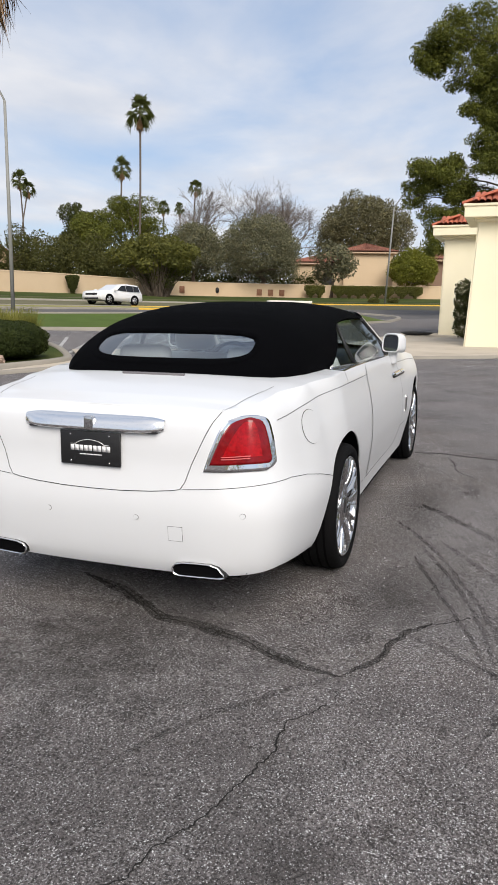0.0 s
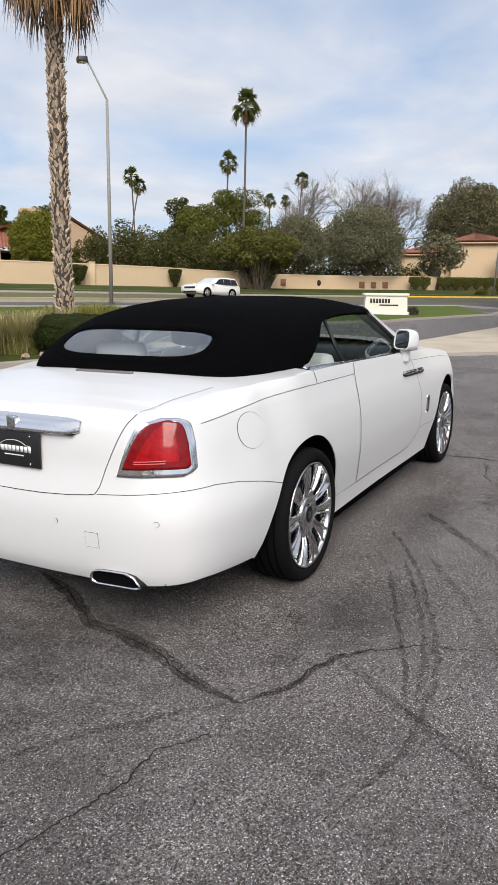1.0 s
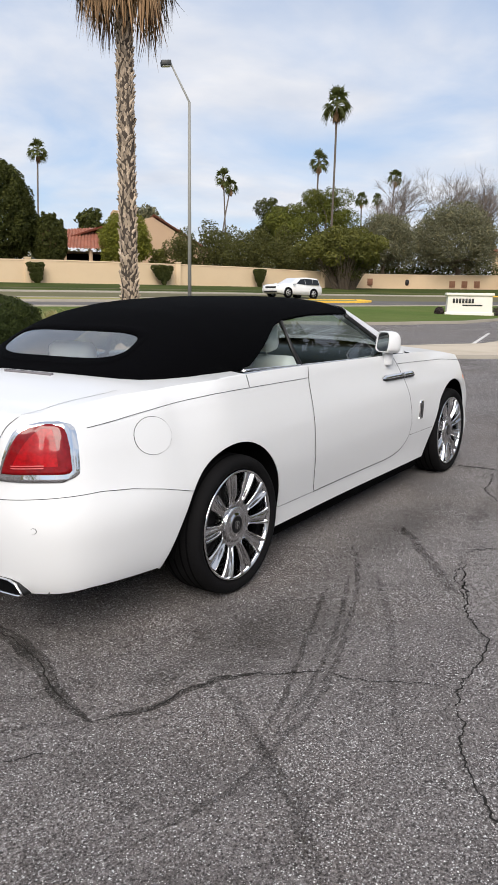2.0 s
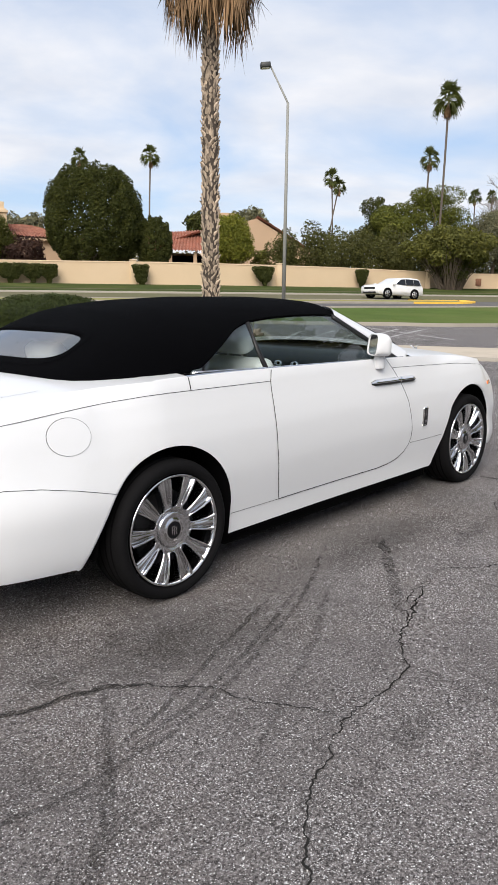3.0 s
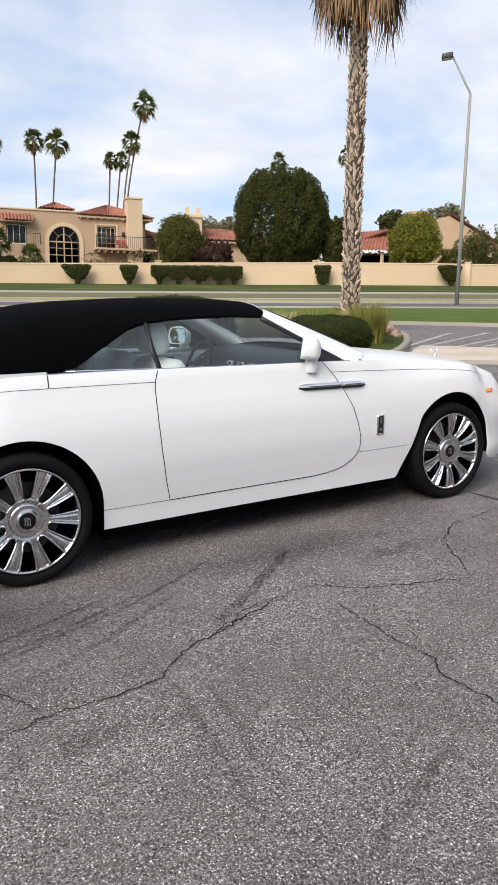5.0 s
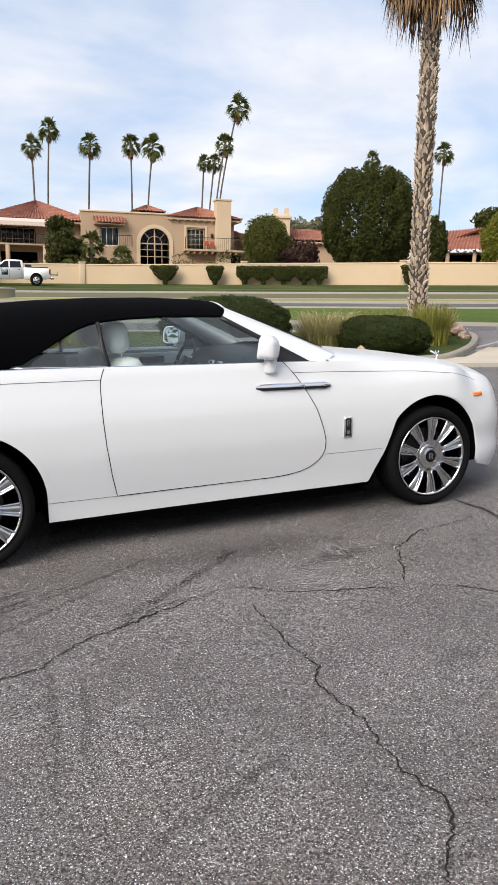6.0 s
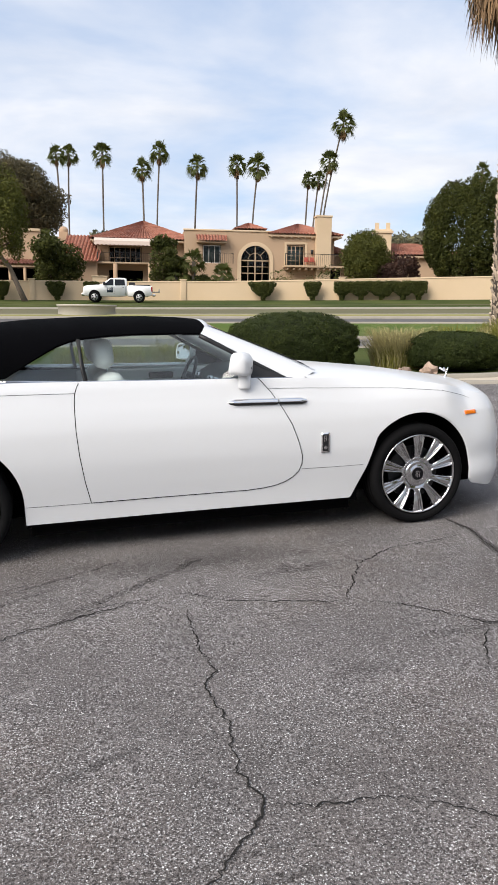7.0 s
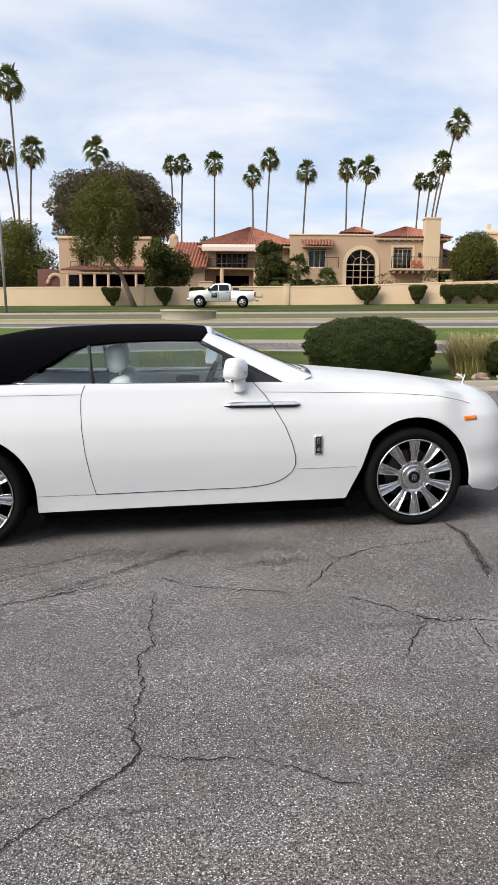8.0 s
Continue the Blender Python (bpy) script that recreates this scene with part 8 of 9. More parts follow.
M_DARKGLASS = mat("dark_glass", (0.01, 0.011, 0.013), rough=0.08, vary=0.02, spec=0.35)
M_VAN = mat("white_paint", (0.78, 0.78, 0.78), rough=0.3, vary=0.01, coat=0.8)
v0, v1 = Vector((*spot(43.4, 19.5), 0)), Vector((*spot(47.4, 19.5), 0))
head = math.degrees(math.atan2(v1.y - v0.y, v1.x - v0.x))
suv = thing("suv_car", pose(v0.x, v0.y, ground(v0.x, v0.y) + 0.01, 0, -1, head) @ Matrix.Diagonal((0.92, 0.92, 0.84, 1)), "white sport utility car on the far street lane", "car")
prof = [(-2.35, 0.35), (-2.42, 0.6), (-2.38, 0.98), (-2.25, 1.12), (-2.05, 1.62), (-1.85, 1.72), (-0.7, 1.76), (-0.1, 1.71), (0.78, 1.2), (1.95, 1.1), (2.35, 0.96), (2.42, 0.6), (2.35, 0.35), (1.9, 0.27), (-1.9, 0.27)]
part("body", shell_body(prof, 0.96, 0.24, 1.06), M_VAN, suv, "white painted body")
side_panes(suv, ([(-2.1, 1.16), (-1.36, 1.14), (-1.36, 1.63), (-1.95, 1.6)], [(-1.33, 1.14), (-0.5, 1.13), (-0.5, 1.65), (-1.33, 1.63)], [(-0.47, 1.13), (0.55, 1.17), (0.0, 1.58), (-0.47, 1.64)]), 0.96, 0.24, 1.06)
for sgn in (-1, 1):
    for x in (-1.46, 1.4):
        # near-black disc on the body side paints the shaded wheel arch
        bm = bmesh.new()
        tube(bm, [(x, sgn * 0.9, 0.4), (x, sgn * 0.968, 0.4)], 0.46, 28)
        part("arch", bm, M_DARK, suv)
        road_wheel(suv, x, sgn * 0.86, 0.39)
    bm = bmesh.new()
    box(bm, 2.1, 2.36, sgn * 0.78 - 0.14, sgn * 0.78 + 0.14, 0.84, 0.96, 0.03)
    part("headlight", bm, M_CHROME, suv, "clear headlight")
    bm = bmesh.new()
    box(bm, 0.75, 0.95, sgn * 1.05 - 0.1, sgn * 1.05 + 0.1, 1.1, 1.26, 0.04)
    part("mirror", bm, M_VAN, suv)
bm = bmesh.new()
box(bm, 2.33, 2.4, -0.6, 0.6, 0.68, 0.88, 0.02)
part("grille", bm, M_BLACK, suv)
bm = bmesh.new()
box(bm, 2.36, 2.425, -0.7, 0.7, 0.36, 0.5, 0.02)
part("bumper_vent", bm, M_BLACK, suv)

tx, ty = 6.5, 54.95
head = 180 - 7.5
truck = thing("pickup_truck", pose(tx, ty, ground(tx, ty) + 0.1, 0, 0, head) @ Matrix.Diagonal((0.93, 0.96, 0.97, 1)), "white crew-cab pickup truck with dark door sign on the grass", "truck")
prof = [(-0.85, 0.55), (-0.85, 1.3), (-0.78, 1.9), (-0.6, 1.95), (-0.2, 1.97), (0.5, 1.94), (0.66, 1.88), (1.3, 1.42), (1.5, 1.39), (2.5, 1.32), (2.74, 1.25), (2.84, 1.1), (2.87, 0.62), (2.7, 0.5), (0, 0.46)]
part("cab", shell_body(prof, 0.98, 0.22, 1.3), M_VAN, truck, "white crew cab")
prof = [(-2.95, 0.62), (-2.98, 1.28), (-2.9, 1.34), (-0.95, 1.36), (-0.88, 1.3), (-0.88, 0.5), (-2.6, 0.5)]
part("cargo_bed", shell_body(prof, 0.97, 0.0, 2.0), M_VAN, truck, "white cargo bed")
bm = bmesh.new()
box(bm, -2.8, -1.0, -0.85, 0.85, 1.345, 1.45, 0.03)
box(bm, -1.5, -0.98, -0.7, 0.7, 1.44, 1.62, 0.04)
part("bed_cover", bm, M_BLACK, truck, "black load in the bed")
side_panes(truck, ([(-0.68, 1.36), (0.2, 1.34), (0.2, 1.84), (-0.62, 1.84)], [(0.3, 1.34), (1.16, 1.36), (0.55, 1.84), (0.3, 1.84)]), 0.98, 0.22, 1.3)
for sgn in (-1, 1):
    for x in (-1.85, 1.9):
        # wheel arch shade, laid on as a near-black disc
        bm = bmesh.new()
        tube(bm, [(x, sgn * 0.9, 0.48), (x, sgn * 0.988, 0.48)], 0.5, 28)
        part("arch", bm, M_DARK, truck)
        road_wheel(truck, x, sgn * 0.88, 0.41, 0.28)
    bm = bmesh.new()
    box(bm, 0.36, 0.86, sgn * 0.985 - 0.008, sgn * 0.985 + 0.008, 0.78, 1.16)
    part("door_sign", bm, mat("navy_sign", (0.02, 0.03, 0.05), rough=0.5, vary=0.05), truck, "dark rectangular door sign")
    for za in (1.08, 0.98):
        bm = bmesh.new()
        box(bm, 0.42, 0.8, sgn * 0.985 - 0.012, sgn * 0.985 + 0.012, za, za + 0.025)
        part("lettering_bar", bm, M_WHITE, truck)
    bm = bmesh.new()
    box(bm, 0.95, 1.15, sgn * 1.12 - 0.12, sgn * 1.12 + 0.12, 1.34, 1.6, 0.04)
    part("mirror", bm, M_BLACK, truck)
    bm = bmesh.new()
    box(bm, 2.6, 2.86, sgn * 0.8 - 0.13, sgn * 0.8 + 0.13, 0.95, 1.12, 0.03)
    part("headlight", bm, M_CHROME, truck)
bm = bmesh.new()
box(bm, 2.84, 2.98, -0.95, 0.95, 0.5, 0.72, 0.04)
part("bumper", bm, M_CHROME, truck)
bm = bmesh.new()
box(bm, -3.25, -2.98, -0.9, 0.9, 0.52, 0.68, 0.03)
part("bumper", bm, M_CHROME, truck)
bm = bmesh.new()
for y in (-0.5, 0.5):
    box(bm, -3.62, -2.97, y - 0.03, y + 0.03, 0.86, 0.92, 0.01)
box(bm, -3.62, -3.5, -0.8, 0.8, 0.86, 0.95, 0.01)
box(bm, -3.6, -3.54, -0.8, 0.8, 0.95, 1.12, 0.01)
part("rear_rack", bm, M_STEEL, truck, "grey metal rack behind the tailgate")
bm = bmesh.new()
box(bm, 2.84, 2.9, -0.62, 0.62, 0.78, 1.14, 0.02)
part("grille", bm, M_BLACK, truck, "dark upright grille")
for sgn in (-1, 1):
    bm = bmesh.new()
    box(bm, -3.0, -2.86, sgn * 0.9 - 0.08, sgn * 0.9 + 0.08, 0.9, 1.28, 0.015)
    part("tail_light", bm, mat("red_lens", (0.25, 0.02, 0.02), rough=0.25, vary=0.05), truck, "tall red tail light")
    for x in (0.26, -0.72):
        bm = bmesh.new()
        box(bm, x - 0.008, x + 0.008, sgn * 0.975 - 0.008, sgn * 0.975 + 0.008, 0.6, 1.3)
        part("door_gap", bm, M_DARK, truck)
    for x in (0.36, -0.6):
        bm = bmesh.new()
        box(bm, x, x + 0.16, sgn * 0.99 - 0.012, sgn * 0.99 + 0.012, 1.19, 1.23, 0.005)
        part("door_handle", bm, M_BLACK, truck)

# ---------------------------------------------------------------- planted island beside the lot
ISLAND = [(-9, 15), (-4, 11.4), (1, 9.9), (5, 8.5), (8.2, 7.55), (9.5, 7.3), (10.4, 7.6), (12.4, 9.3), (14.2, 11.4), (14.5, 12.7), (13.4, 13.6), (10, 14.9), (5, 17.6), (-2, 20), (-9, 21)]


def smooth_ring(pts, n=8):
    out = []
    m_ = len(pts)
    for i in range(m_):
        a, b, c, d = [Vector((*pts[(i + k) % m_], 0)) for k in (-1, 0, 1, 2)]
        for j in range(n):
            f = j / n
            p = b + 0.5 * f * ((c - a) + f * ((2 * a - 5 * b + 4 * c - d) + f * (3 * (b - c) + d - a)))
            out.append((p.x, p.y))
    return out


ring = smooth_ring(ISLAND)
cx_, cy_ = 4.0, 13.5
rows = []
for f in (0.0, 0.25, 0.5, 0.75, 0.985):
    row = []
    for x, y in ring + ring[:1]:
        xx, yy = cx_ + (x - cx_) * f, cy_ + (y - cy_) * f
        row.append((xx, yy, ground(xx, yy) + 0.1))
    rows.append(row)
bm = sheet(rows)
bmesh.ops.recalc_face_normals(bm, faces=bm.faces[:])
tagged(part("planting_island", bm, M_GRASS), "raised planting island with green grass", "grass", kind="structure")
kerb("kerb", ring + ring[:1], w=0.18, h=0.14, label="pale concrete kerb round the planted island")
# pale concrete crossing between the island and the pavilion
APRON = [((7.0, 7.55), (8.9, 7.42)), ((9.0, 6.75), (10.6, 7.5)), ((10.6, 5.7), (12.4, 8.9)), ((11.8, 4.6), (13.9, 6.6)), ((12.6, 3.0), (14.9, 4.4)), ((13.6, 1.3), (17.0, 3.2)), ((14.8, 0.3), (24, 3.0)), ((16.3, -1.5), (28.6, 2.6)), ((19.0, -5.0), (33, -5)), ((21, -10), (36, -12))]
rows = []
for (a, b), (c, d) in zip(APRON, APRON[1:]):
    for k in range(6):
        f = k / 6
        p, q = Vector((*a, 0)).lerp(Vector((*c, 0)), f), Vector((*b, 0)).lerp(Vector((*d, 0)), f)
        rows.append([(p.lerp(q, g_).x, p.lerp(q, g_).y, ground(p.lerp(q, g_).x, p.lerp(q, g_).y) + (0.05 if 0 < g_ < 1 else 0.045)) for g_ in (0, 0.05, 0.3, 0.6, 1)])
bm = sheet(rows)
bmesh.ops.recalc_face_normals(bm, faces=bm.faces[:])
tagged(part("pavement_apron", bm, M_CONC), "pale concrete pavement beside the gate pavilion", "pavement", kind="structure")
kerb("kerb", [a for a, b in APRON[::-1]], w=0.16, h=0.07, label="low pale concrete edge of the pavement")
bm = bmesh.new()
for k in range(5):
    tube(bm, [(LOT @ Vector((26.6 + 0.45 * math.cos(a) * (1 + 0.12 * k), 1.75 + 0.45 * math.sin(a) * (1 + 0.1 * k), 0.1 + 0.02 * k))) for a in [j * math.tau / 20 for j in range(21)]], 0.022, 6)
tagged(part("coiled_hose", bm, M_BLACK), "black garden hose coiled on the pavement", "hose")
for k, ((xa, ya), (xb, yb)) in enumerate((((15.2, 3.0), (23.0, 4.8)), ((12.0, 9.1), (16.2, 11.5)), ((11.8, 8.6), (17.2, 10.9)), ((12.6, 8.2), (18.4, 10.3)), ((13.6, 8.0), (19.4, 9.9)), ((15.0, 7.9), (20.5, 9.4)), ((17.0, 6.5), (19.6, 12.0)))):
    n = 10
    rows = []
    d = Vector((xb - xa, yb - ya, 0)).normalized()
    o = Vector((-d.y, d.x, 0)) * 0.055
    for i in range(n + 1):
        p = Vector((xa + (xb - xa) * i / n, ya + (yb - ya) * i / n, 0))
        rows.append([(q.x, q.y, ground(q.x, q.y) + 0.006) for q in (p - o, p + o)])
    tagged(part("painted_line", sheet(rows), M_LINE_BRIGHT if k == 0 else M_LINE), "faded white painted line on the asphalt", "road marking", group="painted lines", kind="structure")


M_LEAF_N = leaf_mat("box_leaf", (0.03, 0.042, 0.012), (0.085, 0.1, 0.02), 0.3)


def near_bush(name, x, y, rx, ry, h, count, seed, leaf, label):
    gz = ground(x, y) + 0.08
    t = thing(name, pose(x, y, gz), label, "shrub", "clipped shrubs in the island")
    g = np.random.default_rng(seed)
    # leaves in a thin uneven shell over a clipped, rounded block
    d = g.normal(size=(count, 3))
    d /= np.linalg.norm(d, axis=1, keepdims=True)
    rad = (np.abs(d) ** 2.3).sum(axis=1) ** (-1 / 2.3)
    bump = np.zeros(count)
    for q, amp in ((3.1, 0.045), (8.0, 0.03), (19.0, 0.026)):
        ph = g.random(3) * 6
        bump += amp * np.sin(q * d[:, 0] + ph[0]) * np.cos(q * d[:, 1] * 1.1 + ph[1]) + amp * np.sin(q * d[:, 2] * 1.2 + ph[2]) * np.cos(q * d[:, 0] * 0.9)
    rad *= (1 + bump) * (0.84 + 0.17 * g.random(count) ** 0.6)
    flare = np.where(d[:, 2] < 0, np.minimum(1.0 / np.maximum(np.hypot(d[:, 0], d[:, 1]), 0.45), 1.3) * 0.5 + 0.5, 1.0)
    c = d * rad[:, None] * np.array([rx * 0.97, ry * 0.97, h * 0.5]) + np.array([0, 0, h * 0.5])
    c[:, :2] *= flare[:, None]
    nrm = 1.3 * d + 0.6 * g.normal(size=(count, 3))
    nrm /= np.linalg.norm(nrm, axis=1, keepdims=True)
    u = np.cross(nrm, g.normal(size=(count, 3)))
    u /= np.linalg.norm(u, axis=1, keepdims=True)
    v_ = np.cross(nrm, u)
    s = (0.021 * (0.6 + 0.8 * g.random(count)))[:, None]
    vs = np.stack([c - u * s, c + v_ * s * 0.5 + nrm * s * 0.12, c + u * s, c - v_ * s * 0.5 + nrm * s * 0.12], axis=1)
    quads("foliage", vs, leaf, t)
    # added solid hull: blocks light, its near-black stands in for inner shade
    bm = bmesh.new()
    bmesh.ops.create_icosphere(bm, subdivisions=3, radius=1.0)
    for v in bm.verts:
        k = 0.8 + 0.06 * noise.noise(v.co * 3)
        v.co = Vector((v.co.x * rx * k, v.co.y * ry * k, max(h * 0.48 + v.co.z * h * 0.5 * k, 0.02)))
    part("twig_core", bm, mat("inner_shade", (0.012, 0.014, 0.008), rough=0.95, vary=0.4, scale=12.0), t, "near-black hull for the bush's shaded inside")


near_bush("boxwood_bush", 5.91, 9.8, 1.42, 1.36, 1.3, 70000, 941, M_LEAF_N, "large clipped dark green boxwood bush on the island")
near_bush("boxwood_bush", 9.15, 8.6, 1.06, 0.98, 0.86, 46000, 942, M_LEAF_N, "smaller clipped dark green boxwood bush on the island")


def tall_grass(x, y, r, h, n, material, seed, label, spread=0.6):
    """A tuft of arching blades."""
    gz = ground(x, y) + 0.08
    t = thing("grass_tuft", pose(x, y, gz), label, "ornamental grass", "ornamental grasses")
    g = np.random.default_rng(seed)
    vs = []
    for _ in range(n):
        a, q = g.random() * math.tau, r * 0.8 * math.sqrt(g.random())
        b = np.array([q * math.cos(a), q * math.sin(a), 0.0])
        az = a + g.normal() * 0.9
        hh, out = h * (0.55 + 0.5 * g.random()), spread * h * (0.25 + 0.75 * g.random())
        d = np.array([math.cos(az), math.sin(az), 0.0])
        s_ = np.array([-d[1], d[0], 0.0]) * 0.0065
        up = np.array([0, 0, 1.0])
        p = [b, b + up * hh * 0.55 + d * out * 0.2, b + up * hh * 0.9 + d * out * 0.55, b + up * hh * (1.0 - 0.12 * g.random()) + d * out]
        for i in range(3):
            w0, w1 = (1, 0.85, 0.55)[i], (0.85, 0.55, 0.1)[i]
            vs.append([p[i] - s_ * w0, p[i] + s_ * w0, p[i + 1] + s_ * w1, p[i + 1] - s_ * w1])
    quads("foliage", np.array(vs), material, t, kind="stuff")


tall_grass(8.28, 9.5, 0.72, 0.98, 1700, M_STRAW, 951, "pale straw-coloured ornamental grass tuft on the island", 1.0)
tall_grass(8.2, 9.4, 0.6, 0.55, 900, M_BLADE, 954, "low green ornamental grass at the foot of the pale tuft", 1.0)
tall_grass(8.9, 10.2, 0.7, 0.8, 900, M_STRAW, 952, "pale straw-coloured ornamental grass tuft on the island", 1.0)
tall_grass(11.3, 9.7, 0.5, 1.1, 700, M_BLADE, 953, "yellow-green ornamental grass tuft on the island")
for k, (x, y) in enumerate(((11.6, 10.6), (12.2, 11.0), (11.0, 11.8), (13.2, 11.9), (12.9, 12.6))):
    tall_grass(x, y, 0.6, 0.85, 600, M_BLADE if k % 3 else M_STRAW, 960 + k, "yellow-green ornamental grass tuft below the palm")
for k, (x, y) in enumerate(((2.4, 11.0), (1.2, 11.6), (3.4, 11.6))):
    tall_grass(x, y, 0.5, 0.7, 450, M_BLADE, 980 + k, "green ornamental grass tuft on the island")
for k, (x, y, s_, rz) in enumerate(((7.75, 8.12, 0.2, 10), (8.2, 8.0, 0.27, 80), (7.4, 8.4, 0.15, 40), (13.6, 11.4, 0.3, 20), (14.1, 12.2, 0.33, 70), (13.9, 12.9, 0.28, 140), (13.1, 10.6, 0.24, 200))):
    bm = bmesh.new()
    bmesh.ops.create_icosphere(bm, subdivisions=2, radius=1.0)
    for v in bm.verts:
        n_ = noise.noise(v.co * 1.3 + Vector((k * 7.1, 0, 0)))
        v.co = Vector((v.co.x * s_ * 1.15, v.co.y * s_ * 0.75, v.co.z * s_ * 0.62 + s_ * 0.3)) * (0.85 + 0.5 * n_)
    ob = part("rock", bm, M_ROCK, smooth=False)
    ob.matrix_world = pose(x, y, ground(x, y) + 0.1, 0, 0, rz)
    tagged(ob, "tan angular rock at the island's edge", "rock", "rocks on the island")

# near fan palm: trunk clad in old leaf bases
kx, ky = 12.45, 11.8
gz = ground(kx, ky)
palm = thing("fan_palm", pose(kx, ky, gz), "tall fan palm with rough criss-cross trunk and hanging dead fronds", "palm tree")
bm = bmesh.new()
hh = 10.4
tube(bm, [(0.0 - 0.12 * math.sin(i / 12 * 2.2), -0.06 * i / 12, hh * i / 12) for i in range(13)], [0.235 - 0.03 * min(1, (i / 12) * 1.15) for i in range(13)], 14)
part("trunk", bm, mat("palm_fibre", (0.056, 0.043, 0.033), rough=0.95, vary=0.35, scale=9.0, fine=60.0, bump=0.8, bump_scale=30.0), palm, "dark brown fibrous trunk")
bm = bmesh.new()
rows = []
for k in range(5):
    f = k / 4
    w_ = 0.075 * (1 - 0.8 * f ** 1.8)
    rows.append([Vector((0.012 + 0.06 * f ** 1.2 + q, u * w_, 0.2 * f)) for u, q in ((-1, -0.03), (-0.55, 0.0), (0, 0.012), (0.55, 0.0), (1, -0.03))])
sheet(rows, bm)
boot_me = bpy.data.meshes.new("leaf_base")
bm.to_mesh(boot_me)
bm.free()
boot_me.materials.append(M_BOOT)
g = np.random.default_rng(990)
n_boot = 1180
rest = []
for k in range(n_boot):
    f = k / n_boot
    z = 0.3 + f * 8.9
    a = 137.5 * k + g.normal() * 9
    i = z / hh
    r = 0.225 - 0.03 * min(1, i * 1.15)
    m_ = Matrix.Translation((-0.12 * math.sin(i * 2.2), -0.06 * i, z)) @ pose(0, 0, 0, 0, 0, a) @ Matrix.Translation((r - 0.012, 0, 0)) @ pose(0, 0, 0, g.normal() * 22, 2 + g.normal() * 5, 0) @ Matrix.Scale(0.52 + 0.42 * g.random(), 4)
    if k < 290:
        ob = new("leaf_base", boot_me)
        ob.parent = palm
        ob.matrix_local = m_
    else:
        rest.append(m_)
bm = bmesh.new()
for m_ in rest:
    grid = [bm.verts.new(m_ @ v.co) for v in boot_me.vertices]
    for p in boot_me.polygons:
        bm.faces.new([grid[j] for j in p.vertices])
tagged(part("leaf_base", bm, M_BOOT_HIGH, palm, smooth=False), kind="stuff")
g = np.random.default_rng(991)
dry = []
for k in range(230):
    az = g.random() * math.tau
    z0 = hh - 0.75 + 1.5 * g.random()
    d = np.array([math.cos(az), math.sin(az), 0.0])
    s_ = np.array([-d[1], d[0], 0.0])
    base_ = d * 0.22 + np.array([-0.1, -0.05, z0])
    out = 0.3 + 0.75 * g.random()
    ln = 0.9 + 0.9 * g.random()
    hub = base_ + d * out + np.array([0, 0, -0.25 - 0.3 * g.random()])
    dry.append([base_ - s_ * 0.018, base_ + s_ * 0.018, hub + s_ * 0.018, hub - s_ * 0.018])
    for j in range(9):
        w_ = (j - 4) * 0.075 + g.normal() * 0.04
        m_ = hub + s_ * w_ * 0.7 + d * 0.1 * g.random() + np.array([0, 0, -ln * 0.5])
        e = hub + s_ * w_ * 1.1 + d * (0.05 + 0.15 * g.normal()) + np.array([0, 0, -ln * (0.8 + 0.3 * g.random())])
        dry.append([hub, m_ + s_ * 0.02, e, m_ - s_ * 0.02])
quads("dead_fronds", np.array(dry), M_THATCH, palm, "hanging skirt of brown dead fronds", "stuff")
live, dead = palm_crown(3.6, 992, 34, 8)
quads("fronds", live + np.array([-0.1, -0.05, hh + 0.5]), M_FROND, palm, "green fan fronds")

# ---------------------------------------------------------------- cracks, sealed seams and tyre marks on the asphalt
M_CRACK = mat("crack_dark", (0.022, 0.021, 0.02), rough=0.95, vary=0.3, scale=30.0, spec=0.1)
def stain_mat(name, most, rim, tone=(0.05, 0.047, 0.046), span=(0.9, 1.9)):
    """A thin dark film, patchy, that thins out unevenly to its rim; serves oil, rubber and sealer too."""
    m = mat(name, tone, rough=0.8, vary=0.3, scale=6.0, fine=120.0, bump=0.6, bump_scale=150.0, spec=0.15)
    n, l = m.node_tree.nodes, m.node_tree.links
    tc, le, no, ad, mr, tr, mx, geo = [n.new("ShaderNode" + k) for k in ("TexCoord", "VectorMath", "TexNoise", "Math", "MapRange", "BsdfTransparent", "MixShader", "NewGeometry")]
    le.operation = "LENGTH"
    l.new(tc.outputs["Object"], le.inputs[0])
    no.inputs["Scale"].default_value, no.inputs["Detail"].default_value, no.inputs["Roughness"].default_value = 6.0, 10.0, 0.78
    l.new(geo.outputs["Position"], no.inputs["Vector"])
    ad.operation = "MULTIPLY_ADD"
    l.new(no.outputs[0], ad.inputs[0])
    ad.inputs[1].default_value, ad.inputs[2].default_value = 2.6, 0.0
    if rim:
        l.new(le.outputs["Value"], ad.inputs[2])
    mr.inputs[1].default_value, mr.inputs[2].default_value = (1.3, 2.15) if rim else span
    mr.inputs[3].default_value, mr.inputs[4].default_value = most, 0.0
    l.new(ad.outputs[0], mr.inputs[0])
    l.new(mr.outputs[0], mx.inputs[0])
    l.new(tr.outputs[0], mx.inputs[1])
    l.new(n["Principled BSDF"].outputs[0], mx.inputs[2])
    l.new(mx.outputs[0], n["Material Output"].inputs[0])
    return m


M_ARC = stain_mat("tyre_rubber_arc", 0.42, False)
M_STAIN, M_MARK, M_SEAL = stain_mat("oil_stain", 0.24, True), stain_mat("tyre_rubber_film", 0.3, False), stain_mat("worn_sealer_film", 0.46, False, (0.045, 0.041, 0.038), (1.2, 2.2))


